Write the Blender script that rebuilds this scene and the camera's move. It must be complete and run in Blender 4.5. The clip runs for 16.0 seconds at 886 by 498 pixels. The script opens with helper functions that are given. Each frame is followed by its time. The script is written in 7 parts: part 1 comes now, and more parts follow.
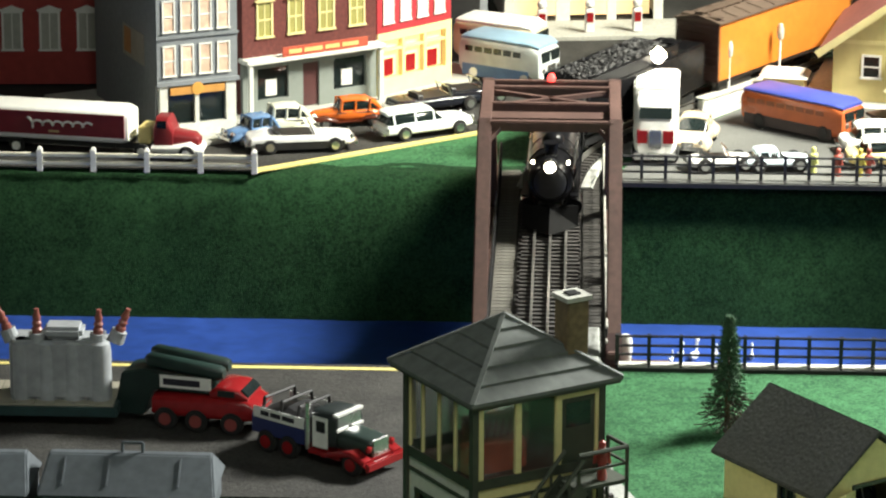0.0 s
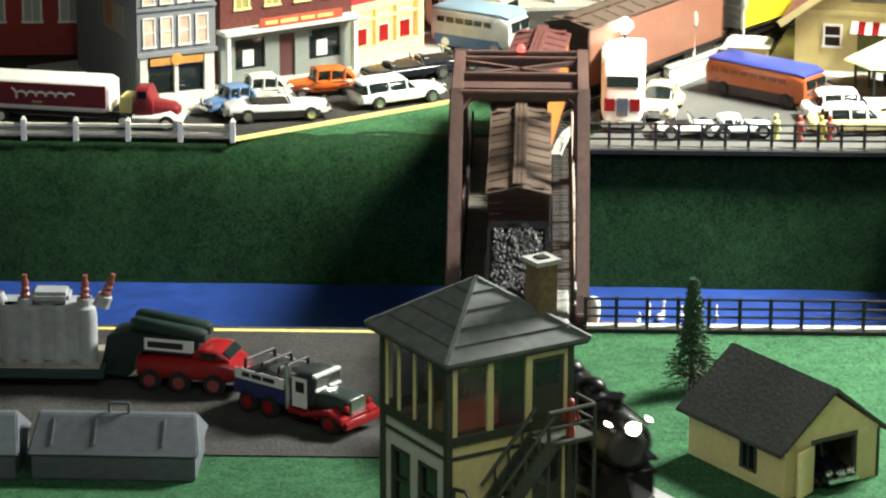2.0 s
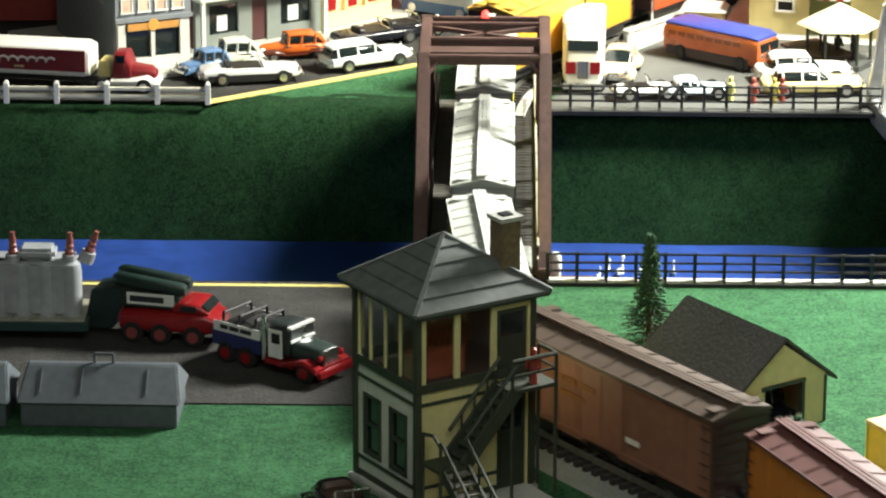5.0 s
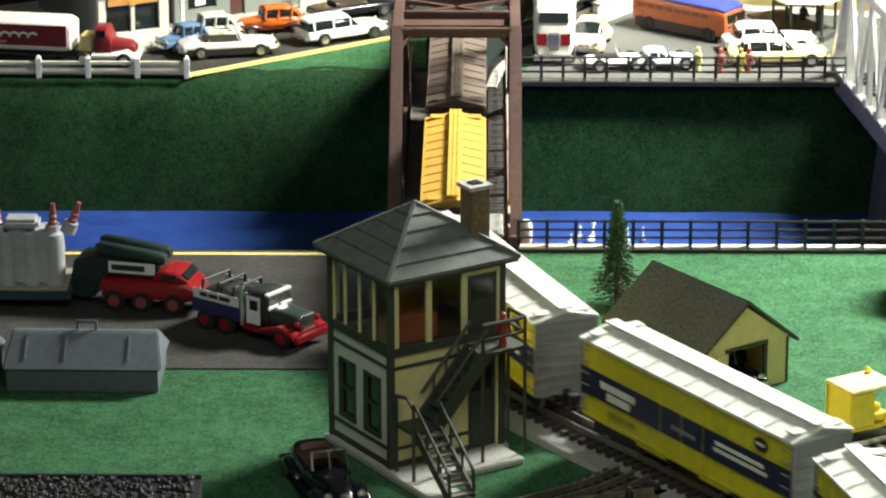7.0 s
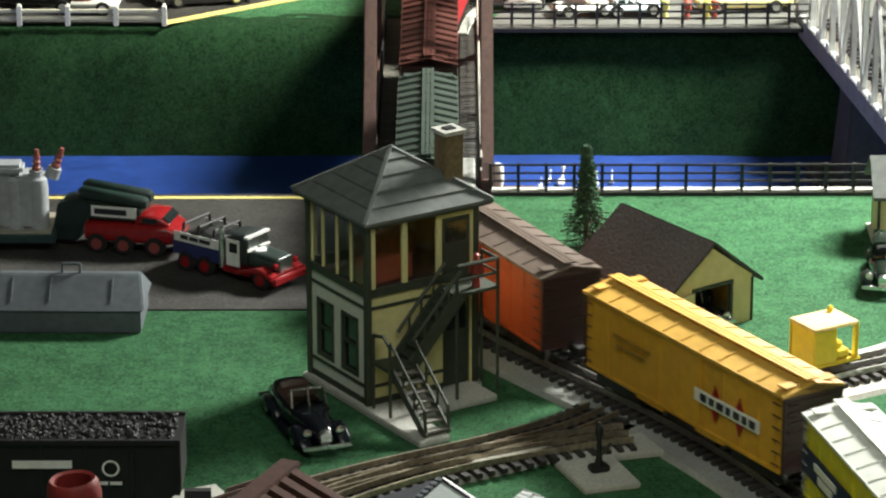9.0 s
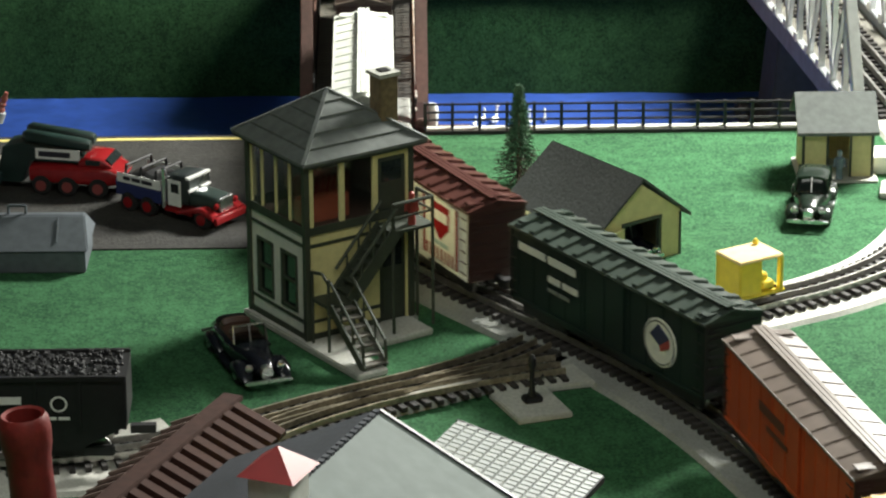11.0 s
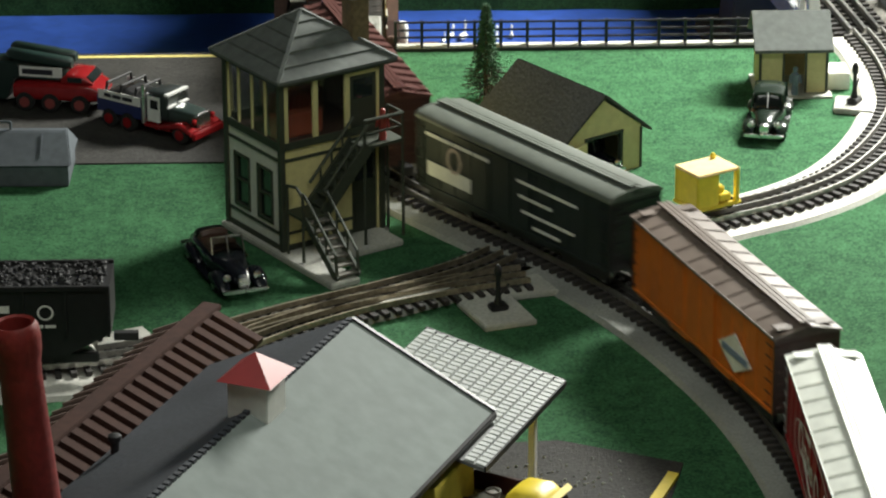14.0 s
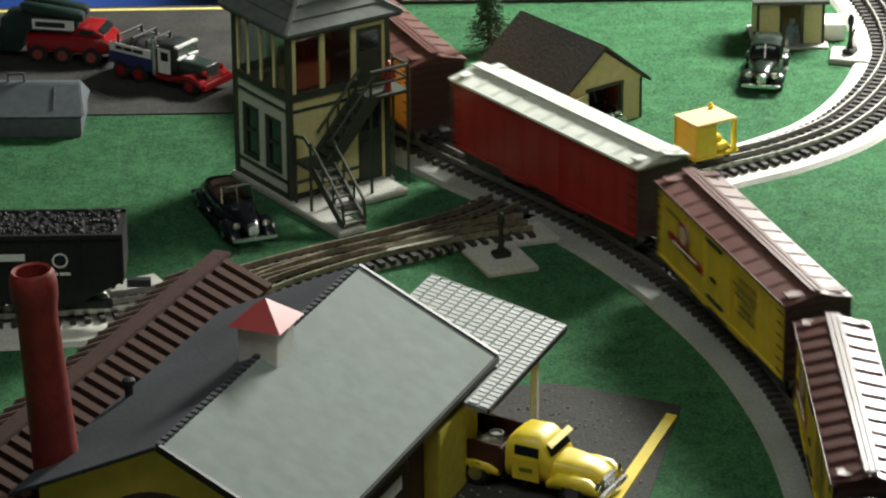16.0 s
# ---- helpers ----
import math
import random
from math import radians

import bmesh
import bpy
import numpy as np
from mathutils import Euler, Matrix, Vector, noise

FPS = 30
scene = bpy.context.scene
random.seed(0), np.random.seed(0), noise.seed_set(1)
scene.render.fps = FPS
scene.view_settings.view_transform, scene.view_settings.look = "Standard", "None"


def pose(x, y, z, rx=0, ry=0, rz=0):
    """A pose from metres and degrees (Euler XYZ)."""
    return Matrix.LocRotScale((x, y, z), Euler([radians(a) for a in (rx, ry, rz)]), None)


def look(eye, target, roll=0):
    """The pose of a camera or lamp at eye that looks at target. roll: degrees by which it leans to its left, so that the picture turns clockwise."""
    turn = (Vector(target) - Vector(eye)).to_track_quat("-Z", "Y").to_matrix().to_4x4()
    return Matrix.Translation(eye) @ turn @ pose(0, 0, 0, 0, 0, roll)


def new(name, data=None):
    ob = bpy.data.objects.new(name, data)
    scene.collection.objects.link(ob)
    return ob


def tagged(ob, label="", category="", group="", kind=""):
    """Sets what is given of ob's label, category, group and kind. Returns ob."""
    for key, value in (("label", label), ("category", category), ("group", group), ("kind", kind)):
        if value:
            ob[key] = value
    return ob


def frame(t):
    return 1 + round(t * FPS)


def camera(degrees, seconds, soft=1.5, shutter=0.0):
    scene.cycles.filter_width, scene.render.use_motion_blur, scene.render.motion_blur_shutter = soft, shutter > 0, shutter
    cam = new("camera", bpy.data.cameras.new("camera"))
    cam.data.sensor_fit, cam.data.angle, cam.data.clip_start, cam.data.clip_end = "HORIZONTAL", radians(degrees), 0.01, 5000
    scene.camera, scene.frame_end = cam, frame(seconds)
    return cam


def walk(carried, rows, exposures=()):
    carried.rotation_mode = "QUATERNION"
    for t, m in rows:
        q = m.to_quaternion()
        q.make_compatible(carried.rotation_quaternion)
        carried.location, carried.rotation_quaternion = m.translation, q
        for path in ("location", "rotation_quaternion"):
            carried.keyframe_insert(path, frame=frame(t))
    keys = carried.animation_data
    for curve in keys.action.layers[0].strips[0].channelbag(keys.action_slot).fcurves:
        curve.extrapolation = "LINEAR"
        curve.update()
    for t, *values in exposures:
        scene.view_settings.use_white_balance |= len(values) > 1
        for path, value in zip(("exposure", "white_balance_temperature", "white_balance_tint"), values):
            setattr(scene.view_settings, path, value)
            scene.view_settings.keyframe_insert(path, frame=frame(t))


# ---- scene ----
U = 0.12  # one unit of the plan in metres
cam = camera(14.0, 16.0, soft=2.2, shutter=0.4)
PATH = [
    (0, (0.0689, -2.5335, 1.0689), (-0.0151, -0.239, 0.3704), 0.26),
    (0.5, (0.0682, -2.5635, 1.0765), (-0.0106, -0.2703, 0.3732), 0.26),
    (1, (0.0691, -2.5906, 1.0864), (-0.0054, -0.299, 0.3772), 0.25),
    (1.5, (0.0704, -2.6176, 1.0964), (0.0005, -0.3279, 0.3805), 0.23),
    (2, (0.0703, -2.6421, 1.1041), (0.0057, -0.354, 0.3827), 0.16),
    (2.5, (0.0711, -2.6654, 1.1108), (0.0122, -0.3787, 0.3845), 0.11),
    (3, (0.0722, -2.6889, 1.1173), (0.0173, -0.4033, 0.387), 0.14),
    (3.5, (0.0714, -2.7115, 1.1237), (0.0198, -0.4273, 0.3888), 0.16),
    (4, (0.0697, -2.7391, 1.1325), (0.0227, -0.4563, 0.3931), 0.22),
    (6.5, (0.0774, -2.8652, 1.1724), (0.0464, -0.589, 0.4123), 0.01),
    (7, (0.0819, -2.8856, 1.1781), (0.0527, -0.6113, 0.4123), -0.09),
    (7.5, (0.0844, -2.9067, 1.1852), (0.0577, -0.6347, 0.4125), -0.07),
    (8, (0.0833, -2.9304, 1.1924), (0.0613, -0.6611, 0.4114), -0.02),
    (8.5, (0.0782, -2.9541, 1.1992), (0.0638, -0.6877, 0.4099), -0.05),
    (9, (0.0773, -2.9755, 1.2088), (0.0691, -0.7134, 0.4071), -0.11),
    (11.5, (0.0825, -3.0854, 1.2524), (0.1214, -0.8423, 0.3997), -0.33),
    (12, (0.0828, -3.1077, 1.2612), (0.1273, -0.8687, 0.3982), -0.29),
    (12.5, (0.082, -3.1288, 1.2701), (0.1317, -0.8938, 0.3969), -0.33),
    (13, (0.0818, -3.1497, 1.2796), (0.1329, -0.9186, 0.3966), -0.30),
    (13.5, (0.0824, -3.1695, 1.2892), (0.1323, -0.9419, 0.3974), -0.26),
    (14, (0.0816, -3.1896, 1.2981), (0.1308, -0.9654, 0.3979), -0.26),
    (14.5, (0.0812, -3.2093, 1.3068), (0.1292, -0.9886, 0.3978), -0.31),
    (15, (0.0811, -3.2291, 1.3153), (0.1285, -1.0118, 0.3981), -0.33),
    (15.5, (0.0811, -3.2481, 1.3235), (0.1276, -1.0341, 0.3981), -0.39),
    (16, (0.0815, -3.2667, 1.3306), (0.1262, -1.0558, 0.398), -0.42),
]
walk(cam, [(t, look(e, g, r)) for t, e, g, r in PATH],
     exposures=[(0, 0.14), (2, 0.17), (4, 0.12), (9, 0.11), (11.5, 0.03), (12.5, -0.08), (14, -0.17), (16, -0.2)])

# ---- light: a dim hobby room, a strong lamp over the town at the back ----
world = bpy.data.worlds.new("room_air")
scene.world = world
world.use_nodes = True
world.node_tree.nodes["Background"].inputs[0].default_value = (0.9, 1.0, 0.92, 1)
world.node_tree.nodes["Background"].inputs[1].default_value = 0.005


def area_lamp(name, eye, target, sx, sy, watts, colour, spread=180):
    d = bpy.data.lights.new(name, "AREA")
    d.shape, d.size, d.size_y, d.energy, d.color = "RECTANGLE", sx, sy, watts, colour
    d.spread = math.radians(spread)
    ob = new(name, d)
    ob.matrix_world = look(Vector(eye) * U, Vector(target) * U)
    return ob


area_lamp("town_lamp", (8.8, 10.1, 9.8), (0.6, 12.6, 0), 0.6, 0.3, 15.5, (1.0, 0.97, 0.8), 72)
area_lamp("yard_lamp", (9.4, 8.9, 8.6), (5.4, 0.8, 0), 0.6, 0.3, 59, (1.0, 1.0, 0.92), 130)
area_lamp("room_lamp", (0.7, -8.4, 9.8), (1.8, -1.0, 0), 1.0, 0.5, 6.2, (0.97, 1.0, 0.9))


# ---- materials ----
def material(name, colour, rough=0.6, metal=0.0, grain=60.0, vary=0.25, bump=0.0, stain=6.0, spec=0.5, emit=0.0, glass=0.0):
    m = bpy.data.materials.new(name)
    m.use_nodes = True
    nt = m.node_tree
    b = nt.nodes["Principled BSDF"]
    b.inputs["Roughness"].default_value = rough
    b.inputs["Metallic"].default_value = metal
    b.inputs["Specular IOR Level"].default_value = spec
    if glass:
        b.inputs["Transmission Weight"].default_value = glass
    co = nt.nodes.new("ShaderNodeTexCoord")
    n1, n2 = nt.nodes.new("ShaderNodeTexNoise"), nt.nodes.new("ShaderNodeTexNoise")
    for n, sc in ((n1, grain), (n2, stain)):
        n.inputs["Scale"].default_value, n.inputs["Detail"].default_value = sc, 5
        nt.links.new(co.outputs["Object"], n.inputs["Vector"])
    info = nt.nodes.new("ShaderNodeObjectInfo")
    s = nt.nodes.new("ShaderNodeMath")
    s.operation = "MULTIPLY"
    nt.links.new(n1.outputs[0], s.inputs[0])
    nt.links.new(n2.outputs[0], s.inputs[1])
    r = nt.nodes.new("ShaderNodeMapRange")
    r.inputs["From Min"].default_value, r.inputs["From Max"].default_value = 0.12, 0.4
    r.inputs["To Min"].default_value, r.inputs["To Max"].default_value = 1 - vary, 1 + vary
    nt.links.new(s.outputs[0], r.inputs[0])
    r2 = nt.nodes.new("ShaderNodeMapRange")
    r2.inputs["To Min"].default_value, r2.inputs["To Max"].default_value = 1 - vary * 0.3, 1 + vary * 0.3
    nt.links.new(info.outputs["Random"], r2.inputs[0])
    k = nt.nodes.new("ShaderNodeMath")
    k.operation = "MULTIPLY"
    nt.links.new(r.outputs[0], k.inputs[0])
    nt.links.new(r2.outputs[0], k.inputs[1])
    v = nt.nodes.new("ShaderNodeVectorMath")
    v.operation = "SCALE"
    v.inputs[0].default_value = colour
    nt.links.new(k.outputs[0], v.inputs["Scale"])
    nt.links.new(v.outputs[0], b.inputs["Base Color"])
    rr = nt.nodes.new("ShaderNodeMapRange")
    rr.inputs["To Min"].default_value, rr.inputs["To Max"].default_value = max(0.03, rough - 0.12), min(1, rough + 0.12)
    nt.links.new(n2.outputs[0], rr.inputs[0])
    nt.links.new(rr.outputs[0], b.inputs["Roughness"])
    if bump:
        bp = nt.nodes.new("ShaderNodeBump")
        bp.inputs["Strength"].default_value, bp.inputs["Distance"].default_value = min(1, bump), 0.002 * max(1, bump)
        nt.links.new(n1.outputs[0], bp.inputs["Height"])
        nt.links.new(bp.outputs[0], b.inputs["Normal"])
    if emit:
        b.inputs["Emission Color"].default_value = (*colour, 1)
        b.inputs["Emission Strength"].default_value = emit
    return m


def grass_material(name, low, high):
    """Green grass matting: fine fibres in two greens, worn and trodden patches."""
    m = material(name, tuple((a + b) / 2 for a, b in zip(low, high)), 0.95, grain=900, vary=0.5, bump=1.0, stain=9, spec=0.1)
    nt = m.node_tree
    b = nt.nodes["Principled BSDF"]
    co = nt.nodes["Texture Coordinate"]
    total = None
    for scale, detail, weight in ((300, 6, 0.5), (75, 5, 0.3), (16, 4, 0.2)):
        n = nt.nodes.new("ShaderNodeTexNoise")
        n.inputs["Scale"].default_value, n.inputs["Detail"].default_value, n.inputs["Roughness"].default_value = scale, detail, 0.75
        nt.links.new(co.outputs["Object"], n.inputs["Vector"])
        k = nt.nodes.new("ShaderNodeMath")
        k.operation = "MULTIPLY_ADD"
        k.inputs[1].default_value, k.inputs[2].default_value = weight, 0.0
        nt.links.new(n.outputs[0], k.inputs[0])
        if total:
            nt.links.new(total, k.inputs[2])
        total = k.outputs[0]
    ramp = nt.nodes.new("ShaderNodeValToRGB")
    ramp.color_ramp.elements[0].position, ramp.color_ramp.elements[0].color = 0.41, (*low, 1)
    ramp.color_ramp.elements[1].position, ramp.color_ramp.elements[1].color = 0.6, (*high, 1)
    nt.links.new(total, ramp.inputs[0])
    mix = nt.nodes.new("ShaderNodeMixRGB")
    mix.inputs[0].default_value = 0.75
    nt.links.new(b.inputs["Base Color"].links[0].from_socket, mix.inputs[1])
    nt.links.new(ramp.outputs[0], mix.inputs[2])
    nt.links.new(mix.outputs[0], b.inputs["Base Color"])
    return m


GRASS = grass_material("grass_mat", (0.009, 0.042, 0.02), (0.08, 0.225, 0.1))
# darker copy of the grass: the bank's shade is put into its colour
SHADEGRASS = grass_material("shaded_bank_mat", (0.003, 0.014, 0.006), (0.025, 0.072, 0.029))
WATER = material("blue_water_paint", (0.017, 0.046, 0.215), 0.35, grain=60, vary=0.3, stain=4)
ASPHALT = material("asphalt", (0.031, 0.03, 0.027), 0.92, grain=380, vary=0.65, bump=0.6, stain=18)
ASPHALT_PALE = material("worn_asphalt", (0.085, 0.087, 0.083), 0.9, grain=600, vary=0.35, bump=0.3, stain=10)
CONCRETE = material("concrete", (0.42, 0.42, 0.38), 0.85, grain=300, vary=0.22, bump=0.2, stain=14)
ROADBED = material("grey_roadbed", (0.29, 0.3, 0.28), 0.9, grain=420, vary=0.25, bump=0.4, stain=12)
PALEBED = material("pale_roadbed", (0.58, 0.57, 0.52), 0.9, grain=420, vary=0.2, bump=0.4, stain=12)
TIE = material("dark_tie", (0.03, 0.027, 0.025), 0.8, grain=200, vary=0.5)
RAIL = material("steel_rail", (0.5, 0.49, 0.46), 0.32, 0.9, grain=300, vary=0.25)
OLDRAIL = material("tarnished_rail", (0.42, 0.37, 0.28), 0.4, 0.8, grain=200, vary=0.4, stain=30)
BROWN = material("brown_bridge_paint", (0.085, 0.044, 0.035), 0.65, grain=150, vary=0.25, bump=0.1, stain=20)
# dark copy of the grey deck, holds the shade inside the bridge
SHADEDECK = material("shaded_deck", (0.024, 0.022, 0.019), 0.85, grain=250, vary=0.45, stain=25)
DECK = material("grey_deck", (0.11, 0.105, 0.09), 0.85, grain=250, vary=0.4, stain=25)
SHOE = material("dark_brown_shoe", (0.045, 0.016, 0.014), 0.7, grain=150, vary=0.3)
BLACK = material("black_plastic", (0.012, 0.012, 0.013), 0.5, grain=150, vary=0.4)
CREAM = material("cream_wall", (0.60, 0.55, 0.27), 0.7, grain=160, vary=0.1, stain=14)
WHITEWALL = material("white_wall", (0.66, 0.67, 0.62), 0.7, grain=160, vary=0.1, stain=14)
GREENTRIM = material("olive_trim", (0.036, 0.045, 0.03), 0.6, grain=120, vary=0.25)
SLATE = material("slate_roof", (0.115, 0.128, 0.12), 0.85, grain=110, vary=0.22, bump=0.15, stain=18)
DARKROOF = material("dark_roof", (0.05, 0.054, 0.051), 0.85, grain=300, vary=0.3, bump=0.3, stain=12)
SHADEROOF = material("dark_shaded_slate", (0.035, 0.04, 0.05), 0.7, grain=240, vary=0.3, bump=0.2, stain=12)
GLASS = material("window_glass", (0.55, 0.58, 0.55), 0.05, vary=0.0, glass=1.0, spec=0.25)
DARKGLASS = material("dark_glass", (0.012, 0.018, 0.018), 0.08, vary=0.2)
BRICK = material("chimney_brick", (0.13, 0.095, 0.05), 0.85, grain=200, vary=0.3, bump=0.3)
CHROME = material("chrome", (0.7, 0.7, 0.7), 0.28, 1.0, vary=0.1)
TYRE = material("tyre_rubber", (0.015, 0.015, 0.015), 0.8, vary=0.2)
WHITE = material("white_paint", (0.78, 0.78, 0.75), 0.45, grain=120, vary=0.08)
RED = material("red_paint", (0.26, 0.012, 0.014), 0.25, grain=120, vary=0.12)
YELLOW = material("yellow_paint", (0.78, 0.6, 0.04), 0.4, grain=120, vary=0.1)
LINE = material("yellow_line", (0.7, 0.6, 0.2), 0.8, grain=200, vary=0.25)
WALLPAINT = material("room_wall", (0.5, 0.5, 0.48), 0.9, grain=30, vary=0.06)
SOOT = material("matt_soot", (0.008, 0.008, 0.008), 0.95, vary=0.3, spec=0.1)
LAMPGLOW = material("lamp_glow", (1.0, 0.9, 0.7), 0.5, vary=0.0, emit=14)
SIGNAL_RED = material("red_signal_glow", (1.0, 0.05, 0.04), 0.5, vary=0.0, emit=5.0)
ROOMGLOW = material("lit_room", (1.0, 0.72, 0.36), 0.6, vary=0.2, emit=0.9)


PAINT = {}


def paint(rgb, rough=0.42):
    key = (*rgb, rough)
    if key not in PAINT:
        PAINT[key] = material("car_paint", rgb, rough, grain=90, vary=0.14, stain=10)
    return PAINT[key]


# ---- mesh helpers ----
class Mesh:
    """Vertices and faces of one part, in plan units."""

    def __init__(self):
        self.v, self.f = [], []

    def add(self, vs, fs, m=None):
        o = len(self.v)
        self.v += [tuple((m @ Vector(p)) if m else p) for p in vs]
        self.f += [tuple(o + i for i in f) for f in fs]
        return self

    def box(self, x0, x1, y0, y1, z0, z1, m=None, top=1.0):
        cx, cy = (x0 + x1) / 2, (y0 + y1) / 2
        t = lambda a, c: c + (a - c) * top  # noqa: E731
        return self.add([(x0, y0, z0), (x1, y0, z0), (x1, y1, z0), (x0, y1, z0), (t(x0, cx), t(y0, cy), z1), (t(x1, cx), t(y0, cy), z1),
                         (t(x1, cx), t(y1, cy), z1), (t(x0, cx), t(y1, cy), z1)],
                        [(3, 2, 1, 0), (4, 5, 6, 7), (0, 1, 5, 4), (1, 2, 6, 5), (2, 3, 7, 6), (3, 0, 4, 7)], m)

    def prism(self, pts, z0, z1, m=None):
        n = len(pts)
        if sum(pts[i][0] * pts[(i + 1) % n][1] - pts[(i + 1) % n][0] * pts[i][1] for i in range(n)) < 0:
            pts = pts[::-1]
        return self.add([(*p, z0) for p in pts] + [(*p, z1) for p in pts],
                        [tuple(range(n))[::-1], tuple(range(n, 2 * n))] + [(i, (i + 1) % n, n + (i + 1) % n, n + i) for i in range(n)], m)

    def lathe(self, prof, n=16, m=None):
        """prof: (radius, z) from bottom to top, capped."""
        vs = [(r * math.cos(6.2832 * i / n), r * math.sin(6.2832 * i / n), z) for r, z in prof for i in range(n)]
        fs = [(a * n + i, a * n + (i + 1) % n, (a + 1) * n + (i + 1) % n, (a + 1) * n + i) for a in range(len(prof) - 1) for i in range(n)]
        return self.add(vs, fs + [tuple(range(n))[::-1], tuple(range((len(prof) - 1) * n, len(prof) * n))], m)

    def rod(self, a, b, r, n=6):
        a, b = Vector(a), Vector(b)
        q = (b - a).to_track_quat("Z", "Y").to_matrix().to_4x4()
        return self.lathe([(r, 0), (r, (b - a).length)], n, Matrix.Translation(a) @ q)

    def bar(self, a, b, w, h):
        """A square beam from a to b, w wide and h deep."""
        a, b = Vector(a), Vector(b)
        q = (b - a).to_track_quat("X", "Z").to_matrix().to_4x4()
        return self.box(0, (b - a).length, -w / 2, w / 2, -h / 2, h / 2, Matrix.Translation(a) @ q)

    def loft(self, secs, n=20, p=4.0, m=None):
        """secs: (x, half width, z0, z1) along x, rounded rectangles with exponent p (or a fifth entry)."""
        vs = []
        for s in secs:
            x, w, z0, z1 = s[:4]
            e = 2 / (s[4] if len(s) > 4 else p)
            for i in range(n):
                a = 6.2832 * (i + 0.5) / n
                c, d = math.cos(a), math.sin(a)
                vs.append((x, w * math.copysign(abs(c) ** e, c), (z0 + z1) / 2 + (z1 - z0) / 2 * math.copysign(abs(d) ** e, d)))
        fs = [(k * n + i, k * n + (i + 1) % n, (k + 1) * n + (i + 1) % n, (k + 1) * n + i) for k in range(len(secs) - 1) for i in range(n)]
        return self.add(vs, [f[::-1] for f in fs] + [tuple(range(n)), tuple(range((len(secs) - 1) * n, len(secs) * n))[::-1]], m)

    def tube(self, pts, r, n=6):
        for a, b in zip(pts, pts[1:]):
            self.rod(a, b, r, n)
        return self

    def sweep(self, line, prof):
        """Sweeps a closed (across, up) profile along a flat line of (x, y)."""
        n, vs = len(prof), []
        for i, p in enumerate(line):
            a, b = line[max(0, i - 1)], line[min(len(line) - 1, i + 1)]
            d = Vector((b[0] - a[0], b[1] - a[1])).normalized()
            vs += [(p[0] + d.y * u, p[1] - d.x * u, z) for u, z in prof]
        fs = [(k * n + i, k * n + (i + 1) % n, (k + 1) * n + (i + 1) % n, (k + 1) * n + i) for k in range(len(line) - 1) for i in range(n)]
        return self.add(vs, fs + [tuple(range(n))[::-1], tuple(range((len(line) - 1) * n, len(line) * n))])


def part(name, mesh, mat, parent=None, label="", bevel=0.0, smooth=False, m=None):
    """Links a Mesh as one object under a thing or a part; m: its pose in plan units."""
    me = bpy.data.meshes.new(name)
    me.from_pydata([(x * U, y * U, z * U) for x, y, z in mesh.v], [], mesh.f)
    bm = bmesh.new()
    bm.from_mesh(me)
    bmesh.ops.recalc_face_normals(bm, faces=bm.faces)
    if bevel:
        es = [e for e in bm.edges if len(e.link_faces) == 2 and e.calc_face_angle(0) > 0.5]
        bmesh.ops.bevel(bm, geom=es, offset=bevel * U, segments=2, affect="EDGES", clamp_overlap=True)
    bm.to_mesh(me)
    bm.free()
    if smooth:
        for p in me.polygons:
            p.use_smooth = True
        me.set_sharp_from_angle(angle=0.7)
    me.materials.append(mat)
    ob = new(name, me)
    if m is not None:
        m = m.copy()
        m.translation *= U
        ob.matrix_basis = m
    if parent:
        ob.parent = parent
    if label:
        ob["label"] = label
    return ob


def thing(name, x, y, z, rz, label, category, group="", kind=""):
    """An empty at the base of a thing, at a place of the plan."""
    ob = new(name)
    ob.empty_display_size = 0.02
    ob.matrix_basis = pose(x * U, y * U, z * U, 0, 0, rz)
    return tagged(ob, label, category, group, kind)


def setting(name, mesh, mat, label, category, bevel=0.0, smooth=False):
    return tagged(part(name, mesh, mat, None, label, bevel, smooth), label, category, "", "structure")


def place(x, y, z=0, rz=0, rx=0, ry=0):
    return pose(x, y, z, rx, ry, rz)


# ---- the railway line ----
def spline(c, n=16):
    c = np.array(c, float)
    p = np.vstack([2 * c[0] - c[1], c, 2 * c[-1] - c[-2]])
    o = [0.5 * (2 * p[i] + (-p[i - 1] + p[i + 1]) * t + (2 * p[i - 1] - 5 * p[i] + 4 * p[i + 1] - p[i + 2]) * t * t
                + (-p[i - 1] + 3 * p[i] - 3 * p[i + 1] + p[i + 2]) * t ** 3) for i in range(1, len(p) - 2) for t in np.arange(n) / n]
    return np.array(o + [c[-1]])


MAIN = spline([(60, 17.4), (48, 17.4), (40, 17.4), (30, 17.4), (20, 17.4), (12, 17.4), (8, 17.3), (5.5, 16.9), (4.2, 16.1), (3.2, 15.0), (2.45, 13.95),
               (1.75, 12.95), (1.08, 11.95), (.64, 11.1), (.45, 10.2), (.42, 9.2), (.41, 8), (.41, 6.8), (.41, 5.6), (.41, 4.4), (.425, 3.4), (.53, 2.55), (.80, 1.8),
               (1.17, 1.2), (1.56, .66), (1.98, .1), (2.47, -.62), (2.88, -1.36), (3.24, -2.2), (3.54, -3.1), (3.74, -4.05), (3.84, -5),
               (3.84, -6), (3.7, -7.2), (3.4, -8.3), (2.9, -9.3), (2.1, -10.2), (1., -10.8), (0, -11), (-2, -11), (-6, -11), (-12, -11),
               (-20, -11), (-28, -11), (-42, -11)])
ARC = np.r_[0, np.cumsum(np.hypot(*np.diff(MAIN, axis=0).T))]
